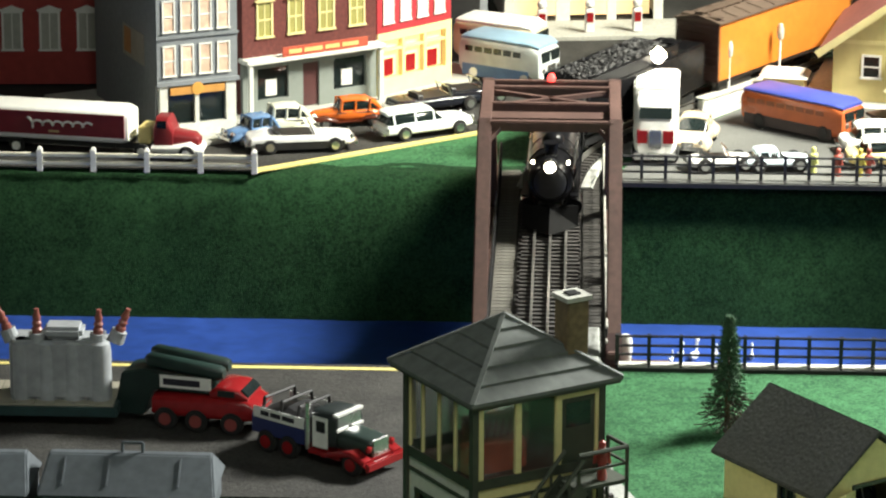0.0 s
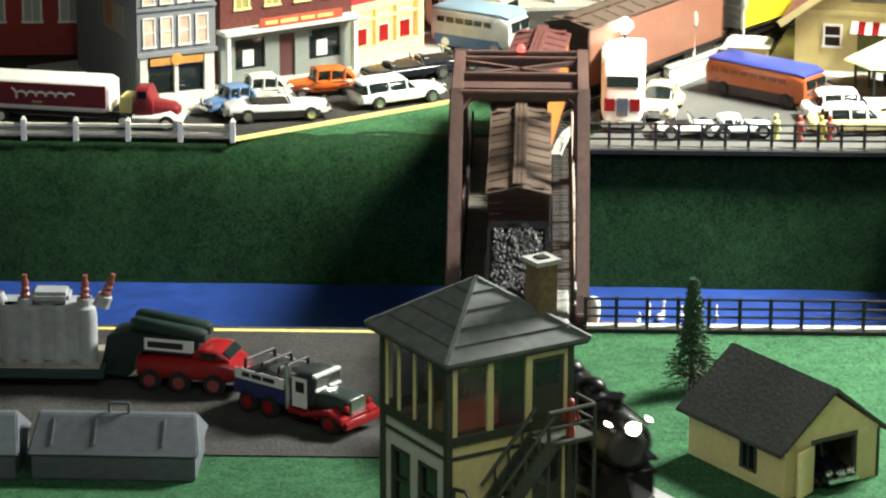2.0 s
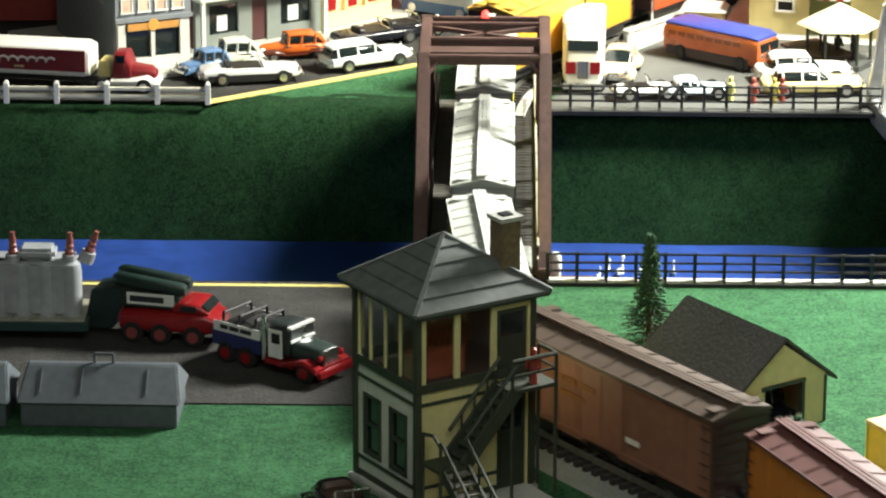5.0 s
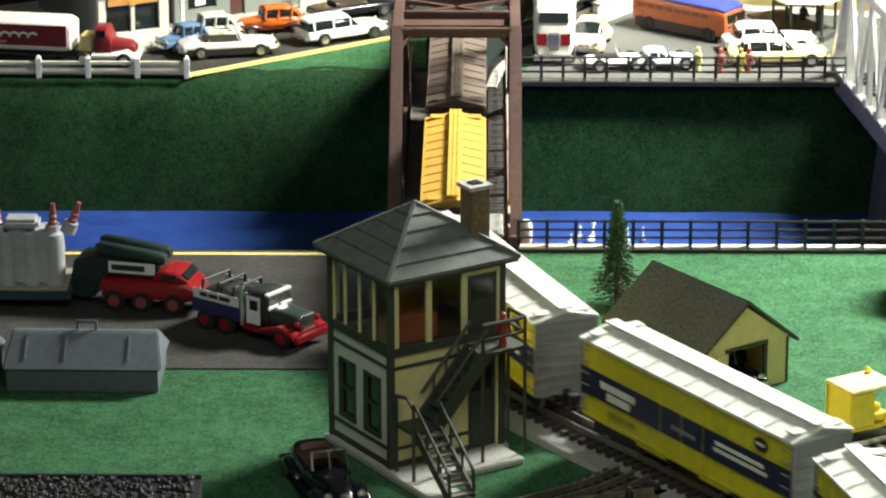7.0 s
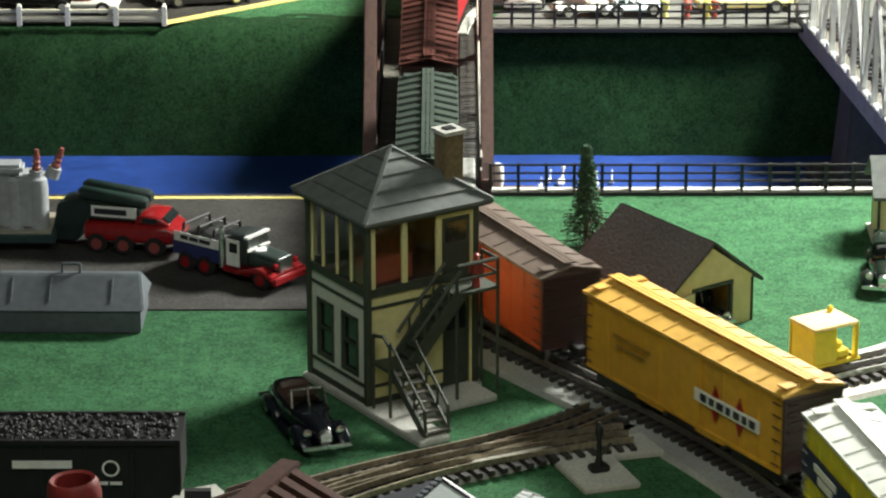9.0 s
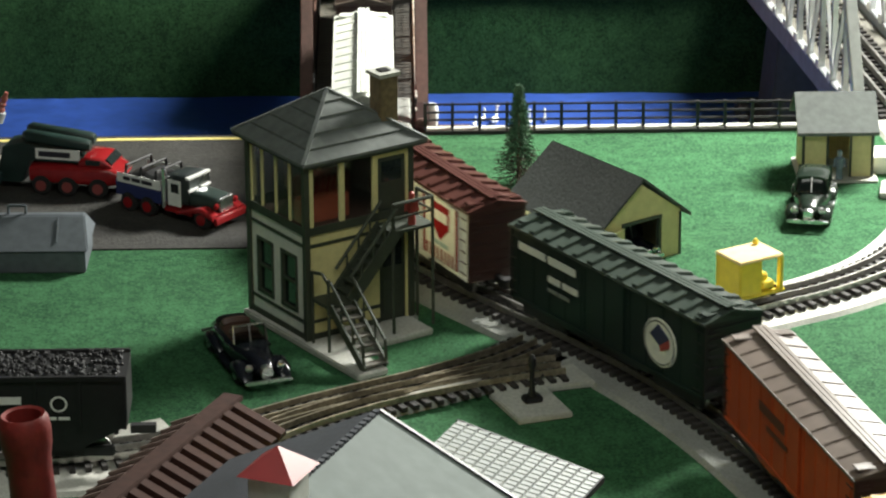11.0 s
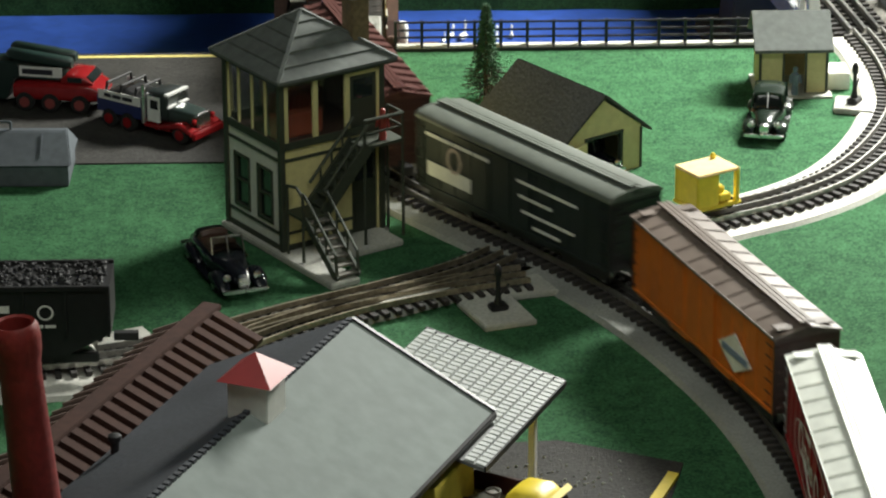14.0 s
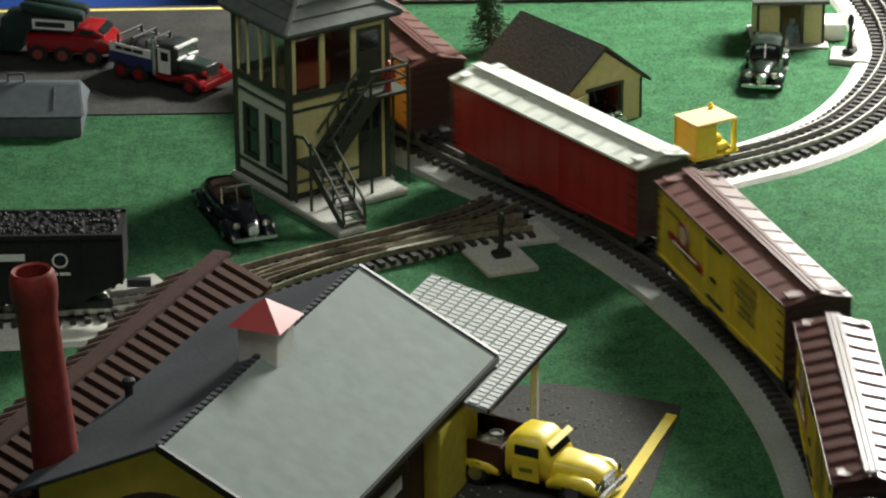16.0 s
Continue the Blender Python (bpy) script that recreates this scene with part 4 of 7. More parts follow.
def deco_white(t, y):
    C = paint((0.3, 0.42, 0.42))
    for x0, z, w in ((-0.86, 0.68, 0.2), (-0.8, 0.625, 0.34), (-0.84, 0.57, 0.24), (-0.76, 0.51, 0.3), (-0.7, 0.45, 0.16)):
        word_row(t, x0, z, 0.02, [w], y, C, "pale green lettering bar")
    part("panel", Mesh().box(0.5, 1.08, y - 0.005, y, 0.33, 0.83), PALEINK, t, "white panel with red border")
    for x in (0.5, 1.05):
        part("red_border", Mesh().box(x, x + 0.03, y - 0.0095, y - 0.005, 0.33, 0.83), RED, t)
    for k in range(8):
        part("red_stripe", Mesh().box(0.55 + k * 0.062, 0.575 + k * 0.062, y - 0.009, y - 0.005, 0.33, 0.43), RED, t)
    part("red_shield", Mesh().prism([(0.64, 0.8), (0.94, 0.8), (0.94, 0.62), (0.79, 0.5), (0.64, 0.62)], 0, 0.009, pose(0, y, 0, 90)), RED, t, "red shield shape")
    part("shield_bar", Mesh().box(0.67, 0.91, y - 0.013, y - 0.009, 0.66, 0.74), PALEINK, t)
    word_row(t, 0.64, 0.455, 0.035, [0.12, 0.14], y - 0.005, C)
    for x in (-0.26, 0.01):
        part("white_door", Mesh().box(x, x + 0.25, y - 0.014, y - 0.004, 0.33, 0.82), GLOSSWHITE, t, "glossy white door leaf", bevel=0.008)
    part("door_post", Mesh().box(-0.3, -0.27, y - 0.012, y, 0.32, 0.83), INK, t, "dark door post")


def deco_lines(t, y):
    F = paint((0.2, 0.15, 0.03))
    part("badge", oval(0.1, 0.1, -0.66, 0.66, y, 24), paint((0.6, 0.45, 0.36)), t, "pale round emblem")
    part("badge_ring", oval(0.1, 0.1, -0.66, 0.66, y - 0.007, 24, 0.024), RED, t)
    part("red_bar", Mesh().prism([(-0.98, 0.56), (-0.94, 0.53), (-0.28, 0.485), (-0.26, 0.52), (-0.3, 0.55), (-0.94, 0.59)], 0, 0.008, pose(0, y, 0, 90)), RED, t, "red ribbon under the emblem")
    part("ribbon_bar", Mesh().box(-0.86, -0.38, y - 0.013, y - 0.008, 0.53, 0.545), PALEINK, t)
    for x0, x1, z in ((-0.2, 0.08, 0.8), (-0.12, -0.02, 0.52), (-0.18, 0.12, 0.36)):
        part("door_latch", Mesh().box(x0, x1, y - 0.012, y + 0.004, z, z + 0.022), INK, t, "dark door bar")
    for z, x0, ws in ((0.735, 0.42, [0.2, 0.1]), (0.665, 0.3, [0.14, 0.28]), (0.6, 0.36, [0.34]), (0.53, 0.44, [0.22]), (0.73, -1.02, [0.12, 0.14]), (0.47, 0.4, [0.14, 0.16])):
        word_row(t, x0, z, 0.028, ws, y, F)


def deco_palebars(t, y):
    word_row(t, -1.1, 0.745, 0.028, [0.34, 0.26, 0.2], y, PALEINK, "pale lettering bar")
    part("block", Mesh().box(-1.08, -0.5, y - 0.005, y, 0.41, 0.53), PALEINK, t, "white emblem block")
    part("emblem_ring", oval(0.1, 0.11, -0.72, 0.62, y, 28, 0.03), paint((0.4, 0.32, 0.3)), t, "pale ring above the block")
    for z, x0, w in ((0.7, 0.1, 0.75), (0.58, 0.12, 0.42), (0.46, 0.16, 0.66), (0.36, 0.3, 0.34)):
        word_row(t, x0, z, 0.024, [w], y, PALEINK)


def deco_few(t, y):
    word_row(t, -0.6, 0.66, 0.04, [0.16, 0.12, 0.2], y, paint((0.22, 0.09, 0.02)), "faint brown lettering bar")
    word_row(t, -0.5, 0.56, 0.03, [0.3], y, paint((0.22, 0.09, 0.02)))
    part("tag", Mesh().box(0.3, 0.45, y - 0.006, y, 0.42, 0.46), PALEINK, t)


def deco_barson(t, y):
    word_row(t, -0.5, 0.65, 0.07, [0.5], y, paint((0.1, 0.03, 0.02)), "dark lettering bar")
    word_row(t, -0.35, 0.55, 0.04, [0.4], y, paint((0.1, 0.03, 0.02)))


BROWNROOF, PALEROOF, WHITEROOF = paint((0.1, 0.072, 0.055), 0.45), paint((0.16, 0.125, 0.105), 0.36), paint((0.68, 0.7, 0.64), 0.36)
DARKEND, SILVER = paint((0.045, 0.02, 0.017)), paint((0.24, 0.245, 0.24), 0.4)
SPEC = [("orange boxcar with a brown roof, behind the tender", (0.52, 0.17, 0.025), DARKEND, BROWNROOF, "flat", deco_few),
        ("orange boxcar with a round white emblem and brown roof", (0.5, 0.17, 0.03), DARKEND, paint((0.12, 0.045, 0.04), 0.5), "flat", deco_round),
        ("brown boxcar with a planked brown roof", (0.24, 0.11, 0.075), DARKEND, BROWNROOF, "flat", deco_few),
        ("yellow boxcar with dark blue stripes and a pale roof", (0.62, 0.56, 0.03), SILVER, WHITEROOF, "flat", deco_stripe),
        ("yellow boxcar with dark blue stripes and a pale roof", (0.62, 0.56, 0.03), SILVER, WHITEROOF, "flat", deco_stripe),
        ("yellow boxcar with dark blue stripes and a pale roof", (0.62, 0.56, 0.03), SILVER, WHITEROOF, "flat", deco_stripe),
        ("golden yellow boxcar with a white name plate", (0.6, 0.32, 0.03), DARKEND, paint((0.62, 0.36, 0.06), 0.5), "flat", deco_redmark),
        ("orange-red boxcar with a pale grey-brown roof", (0.42, 0.07, 0.02), DARKEND, PALEROOF, "flat", deco_barson),
        ("dark green boxcar with a large white round emblem", (0.008, 0.019, 0.016), BLACK, paint((0.055, 0.072, 0.06), 0.3), "ribbed", deco_bigdisc),
        ("white reefer car with a red striped panel and brown ribbed roof", (0.78, 0.8, 0.79), DARKEND, paint((0.09, 0.036, 0.03), 0.3), "ribbed", deco_white),
        ("red boxcar with a white oval and swash, silver roof", (0.3, 0.011, 0.016), SILVER, WHITEROOF, "flat", deco_swash),
        ("bright orange boxcar with a white diamond emblem", (0.6, 0.16, 0.02), DARKEND, PALEROOF, "flat", deco_diamond),
        ("dark olive-green boxcar with pale lettering bars", (0.016, 0.024, 0.023), BLACK, paint((0.13, 0.145, 0.125), 0.4), "round", deco_palebars),
        ("yellow boxcar with dark lettering and brown ribbed roof", (0.62, 0.46, 0.03), DARKEND, paint((0.1, 0.045, 0.04), 0.3), "ribbed", deco_lines),
        ("yellow boxcar with dark lettering and a brown roof", (0.6, 0.44, 0.035), DARKEND, paint((0.13, 0.06, 0.052), 0.36), "flat", deco_lines),
        ("plain red boxcar with a pale roof", (0.29, 0.016, 0.016), DARKEND, WHITEROOF, "flat", None),
        ("orange boxcar with a dark brown roof", (0.5, 0.2, 0.03), DARKEND, paint((0.12, 0.05, 0.04), 0.5), "flat", deco_few)]
CARS = [boxcar("boxcar", lb, paint(c), e, r, rb, None, dc) for lb, c, e, r, rb, dc in SPEC]


def locomotive():
    t = new("steam_locomotive")
    tagged(t, "black steam locomotive with a lit headlamp", "locomotive")
    K = material("gloss_black", (0.006, 0.006, 0.007), 0.28, grain=90, vary=0.4, spec=0.14)
    Y = Matrix(((0, 0, 1, 0), (1, 0, 0, 0), (0, 1, 0, 0), (0, 0, 0, 1)))
    part("boiler", Mesh().lathe([(0.2, -0.45), (0.225, -0.4), (0.225, 0.1), (0.2, 0.5), (0.19, 1.16), (0.155, 1.2)], 24, Matrix.Translation((0, 0, 0.56)) @ Y), K, t, smooth=True)
    part("smokebox_front", Mesh().lathe([(0.14, 1.2), (0.12, 1.22), (0.05, 1.24)], 20, Matrix.Translation((0, 0, 0.56)) @ Y), BLACK, t, smooth=True)
    part("headlamp", Mesh().lathe([(0.055, 1.17), (0.06, 1.25), (0.055, 1.28)], 16, Matrix.Translation((0, 0, 0.72)) @ Y), BLACK, t, smooth=True)
    part("lamp_lens", Mesh().lathe([(0.05, 1.281), (0.03, 1.292)], 16, Matrix.Translation((0, 0, 0.72)) @ Y), LAMPGLOW, t, "glowing headlamp lens")
    for y in (-0.15, 0.15):
        part("marker_lamp", Mesh().lathe([(0.014, 1.17), (0.016, 1.2), (0.008, 1.22)], 10, Matrix.Translation((0, y, 0.74)) @ Y), LAMPGLOW, t, "small lit marker lamp")
    part("chimney", Mesh().lathe([(0.07, 0.7), (0.055, 0.75), (0.06, 0.83), (0.075, 0.85)], 16, place(0.95, 0)), K, t, smooth=True)
    for x in (0.55, 0.15):
        part("dome", Mesh().lathe([(0.1, 0.72), (0.095, 0.79), (0.06, 0.83), (0.01, 0.84)], 16, place(x, 0)), K, t, smooth=True)
    for x in (-0.3, -0.05, 0.38, 0.75):
        part("boiler_band", Mesh().lathe([(0.229 if x < 0.2 else 0.21, x), (0.229 if x < 0.2 else 0.21, x + 0.02)], 24, Matrix.Translation((0, 0, 0.56)) @ Y), K, t)
    part("cab", Mesh().box(-0.95, -0.42, -0.24, 0.24, 0.36, 0.75), SOOT, t, bevel=0.01)
    part("cab_roof", Mesh().loft([(-1.05, 0.26, 0.68, 0.86, 2.2), (-0.4, 0.26, 0.68, 0.86, 2.2)]), K, t)
    for y in (-0.245, 0.241):
        part("cab_window", Mesh().box(-0.8, -0.55, y, y + 0.004, 0.55, 0.67), DARKGLASS, t)
        part("running_board", Mesh().box(-0.45, 1.15, min(y * 1.0, y * 0.7), max(y * 1.0, y * 0.7), 0.42, 0.44), K, t)
        part("handrail", Mesh().rod((-0.4, y * 0.86, 0.66), (1.1, y * 0.8, 0.66), 0.008), CHROME, t)
    part("frame", Mesh().box(-0.95, 1.1, -0.1, 0.1, 0.22, 0.38), BLACK, t)
    part("cylinder", Mesh().rod((0.7, -0.2, 0.3), (1.0, -0.2, 0.3), 0.07, 14).rod((0.7, 0.2, 0.3), (1.0, 0.2, 0.3), 0.07, 14), K, t, smooth=True)
    part("pilot", Mesh().add([(1.1, -0.24, 0.15), (1.1, 0.24, 0.15), (1.38, 0, 0.15), (1.1, -0.24, 0.34), (1.1, 0.24, 0.34), (1.18, 0, 0.34)], [(0, 2, 1), (3, 4, 5), (0, 3, 5, 2), (1, 2, 5, 4), (0, 1, 4, 3)]), SOOT, t)
    for k, x in enumerate((-0.45, -0.05, 0.35)):
        for y in (-0.17, 0.14):
            part("driving_wheel", Mesh().rod((x, y, 0.295), (x, y + 0.03, 0.295), 0.165, 20), BLACK, t, smooth=True)
    for y in (-0.2, 0.19):
        part("side_rod", Mesh().box(-0.5, 0.7, y, y + 0.015, 0.26, 0.29), CHROME, t)
    return t


def tender():
    t = new("tender")
    tagged(t, "black coal tender behind the locomotive", "tender")
    K = material("tender_black", (0.006, 0.006, 0.007), 0.3, grain=90, vary=0.4, spec=0.14)
    part("body", Mesh().box(-1.15, 1.1, -0.25, 0.25, 0.29, 0.72), K, t, bevel=0.015)
    part("coal_bunker", Mesh().box(-0.6, 1.05, -0.24, -0.21, 0.72, 0.82).box(-0.6, 1.05, 0.21, 0.24, 0.72, 0.82).box(-0.63, -0.6, -0.24, 0.24, 0.72, 0.82), K, t)
    c = Mesh()
    rng = random.Random(3)
    for k in range(1100):
        s = rng.uniform(0.009, 0.021)
        c.lathe([(s * 0.5, -s), (s, 0), (s * 0.4, s)], 5, pose(rng.uniform(-0.55, 1.0), rng.uniform(-0.19, 0.19), 0.79 + rng.uniform(-0.02, 0.05), rng.uniform(0, 90), rng.uniform(0, 90), 0))
    tagged(part("coal", c, material("coal", (0.02, 0.02, 0.021), 0.58, vary=0.5, spec=0.5), t, "heaped black coal"), kind="stuff")
    word_row(t, -0.62, 0.56, 0.045, [0.16, 0.16, 0.3], -0.252, PALEINK, "white lettering bar")
    part("deck_hatch", Mesh().lathe([(0.09, 0.72), (0.09, 0.76), (0.05, 0.78)], 14, place(-0.9, 0)), K, t)
    part("frame", Mesh().box(-1.2, 1.2, -0.06, 0.06, 0.22, 0.29), BLACK, t)
    truck(t, -0.75)
    truck(t, 0.75)
    return t


LOCO, TENDER = locomotive(), tender()
# arc of the train's reference point, second by second
RUN_T = [0, 0.5, 1, 1.5, 2, 2.5, 3, 3.5, 4, 4.5, 5, 5.5, 6, 6.5, 7, 7.5, 8, 8.5, 9, 9.5, 10, 10.5, 11, 11.5, 12, 12.5, 13, 13.5, 14, 14.5, 15, 15.5, 16]
RUN_S = [0.38, 1.98, 3.7, 5.69, 7.83, 9.83, 11.83, 13.98, 16.28, 18.28, 20.18, 22.03, 23.88, 25.62, 27.28, 28.88, 30.43, 31.93, 33.38, 34.8, 36.2, 37.6, 39.02, 40.46, 42.03, 43.86, 45.66, 47.58, 49.68, 51.88, 54.02, 56.3, 58.66]


def ride(ob, lead, half):
    """Keys a vehicle of the train: its middle runs lead behind the reference point, carried by two points half apart."""
    rows = []
    for t, s in zip(RUN_T, RUN_S):
        a, b = on_line(s - lead + half), on_line(s - lead - half)
        c, d = (a + b) / 2, a - b
        rows.append((t, pose(c.x * U, c.y * U, 0, 0, 0, math.degrees(math.atan2(d.y, d.x)))))
    walk(ob, rows)


def motions():
    ride(LOCO, 1.85, 0.7)
    ride(TENDER, 4.35, 0.75)
    for k, ob in enumerate(CARS):
        ride(ob, (k + 2) * PITCH + CAR_L / 2, 0.86)

# ---- vehicles ----
def wheel(parent, x, y, r, w, hub):
    o = part("wheel", Mesh().rod((0, -w / 2, 0), (0, w / 2, 0), r, 18), TYRE, parent, "black tyre", bevel=r * 0.15, smooth=True, m=place(x, y, r))
    sy = -1 if y < 0 else 1
    part("hub", Mesh().rod((0, sy * w / 2 - sy * 0.01, 0), (0, sy * (w / 2 + 0.006), 0), r * 0.55, 14), hub, o, "hubcap")


def motor_car(name, label, x, y, rz, colour, L=0.9, W=0.36, hood=0.175, top=0.30, cab=(-0.36, 0.12), roof=None, open_top=False, fenders=True, bed=None, z=0.012, category="car", group="model cars", belt=None, belt_z=(0.62, 0.78)):
    """A model car that points along +x. cab: rear and front end of the cabin, in lengths."""
    t = thing(name, x, y, z, rz, label, category, group)
    P = colour
    h = W / 2
    a, b = cab[0] * L, cab[1] * L
    part("body", Mesh().loft([(-0.5 * L, h * 0.7, 0.07, hood * 0.82, 3), (-0.47 * L, h * 0.88, 0.055, hood * 0.95, 4), (-0.3 * L, h * 0.94, 0.05, hood, 5), (0.1 * L, h * 0.94, 0.05, hood, 5),
                              (0.36 * L, h * 0.86, 0.05, hood * 0.97, 4), (0.46 * L, h * 0.78, 0.055, hood * 0.9, 3.5), (0.5 * L, h * 0.6, 0.07, hood * 0.75, 3)], 24), P, t, smooth=True)
    if belt:
        part("side_trim", Mesh().box(-0.44 * L, 0.4 * L, -h * 0.96, -h * 0.93, hood * belt_z[0], hood * belt_z[1]).box(-0.44 * L, 0.4 * L, h * 0.93, h * 0.96, hood * belt_z[0], hood * belt_z[1]), belt, t)
    if fenders:
        for fx in (-0.3, 0.31):
            for sy in (-1, 1):
                part("fender", Mesh().loft([((fx - 0.14) * L, 0.02, 0.06, 0.08, 2.2), ((fx - 0.1) * L, 0.045, 0.05, 0.13, 2.2), (fx * L, 0.055, 0.06, 0.165, 2.2), ((fx + 0.1) * L, 0.05, 0.05, 0.14, 2.2), ((fx + 0.15) * L, 0.02, 0.05, 0.08, 2.2)], 14, m=place(0, sy * h * 0.88)), P, t, smooth=True)
    for fx in (-0.3, 0.31):
        for sy in (-1, 1):
            wheel(t, fx * L, sy * h * 0.9, 0.07, 0.045, CHROME)
    if not open_top:
        g = part("glasshouse", Mesh().loft([(a, h * 0.7, hood * 0.8, hood * 1.05, 4), (a + 0.06 * L, h * 0.78, hood * 0.6, top - 0.03, 3), (b - 0.1 * L, h * 0.78, hood * 0.6, top - 0.02, 3), (b, h * 0.76, hood * 0.8, hood * 1.05, 3)], 20), DARKGLASS, t, "dark car windows", smooth=True)
        part("roof", Mesh().loft([(a + 0.02 * L, h * 0.6, top - 0.06, top - 0.035, 3), (a + 0.08 * L, h * 0.7, top - 0.055, top - 0.005, 2.4), ((a + b) / 2 - 0.01, h * 0.72, top - 0.055, top, 2.4), (b - 0.11 * L, h * 0.68, top - 0.055, top - 0.012, 2.4)], 20), roof or P, t, smooth=True)
        for px in (a + 0.07 * L, (a + b) / 2, b - 0.1 * L):
            for sy in (-1, 1):
                part("pillar", Mesh().bar((px, sy * h * 0.8, hood * 0.9), (px - 0.01, sy * h * 0.7, top - 0.03), 0.022, 0.014), roof or P, g)
    else:
        part("seat", Mesh().loft([(a, h * 0.6, hood * 0.8, hood * 1.25), (a + 0.05, h * 0.6, hood * 0.8, hood * 1.25)], 16).box(a + 0.06, b - 0.02, -h * 0.7, h * 0.7, hood * 0.98, hood * 1.02), BLACK, t)
        part("windscreen", Mesh().bar((b, -h * 0.75, hood), (b, h * 0.75, hood), 0.012, 0.01).bar((b - 0.04, -h * 0.7, hood + 0.09), (b - 0.04, h * 0.7, hood + 0.09), 0.012, 0.01).bar((b, -h * 0.75, hood), (b - 0.04, -h * 0.7, hood + 0.09), 0.012, 0.01).bar((b, h * 0.75, hood), (b - 0.04, h * 0.7, hood + 0.09), 0.012, 0.01), CHROME, t)
    if bed:
        part("bed", Mesh().box(-0.49 * L, a - 0.01, -h * 0.92, -h * 0.84, hood * 0.8, hood * 1.35).box(-0.49 * L, a - 0.01, h * 0.84, h * 0.92, hood * 0.8, hood * 1.35).box(-0.5 * L, -0.47 * L, -h * 0.92, h * 0.92, hood * 0.8, hood * 1.35).box(-0.48 * L, a - 0.01, -h * 0.85, h * 0.85, hood * 0.95, hood * 1.02), bed, t, "wooden load bed")
    for fx in (-0.515, 0.51):
        part("bumper", Mesh().loft([(fx * L - 0.012, h * 0.85, 0.065, 0.1), (fx * L + 0.012, h * 0.85, 0.065, 0.1)], 16), CHROME, t, "chrome bumper")
    part("grille", Mesh().box(0.485 * L, 0.503 * L, -h * 0.35, h * 0.35, 0.09, hood * 0.8), CHROME, t, bevel=0.006)
    for sy in (-1, 1):
        part("headlight", Mesh().lathe([(0.026, 0), (0.028, 0.015), (0.01, 0.026)], 12, pose(0.47 * L, sy * h * 0.66, hood * 0.82, 0, 90, 0)), CHROME, t, smooth=True)
    return t


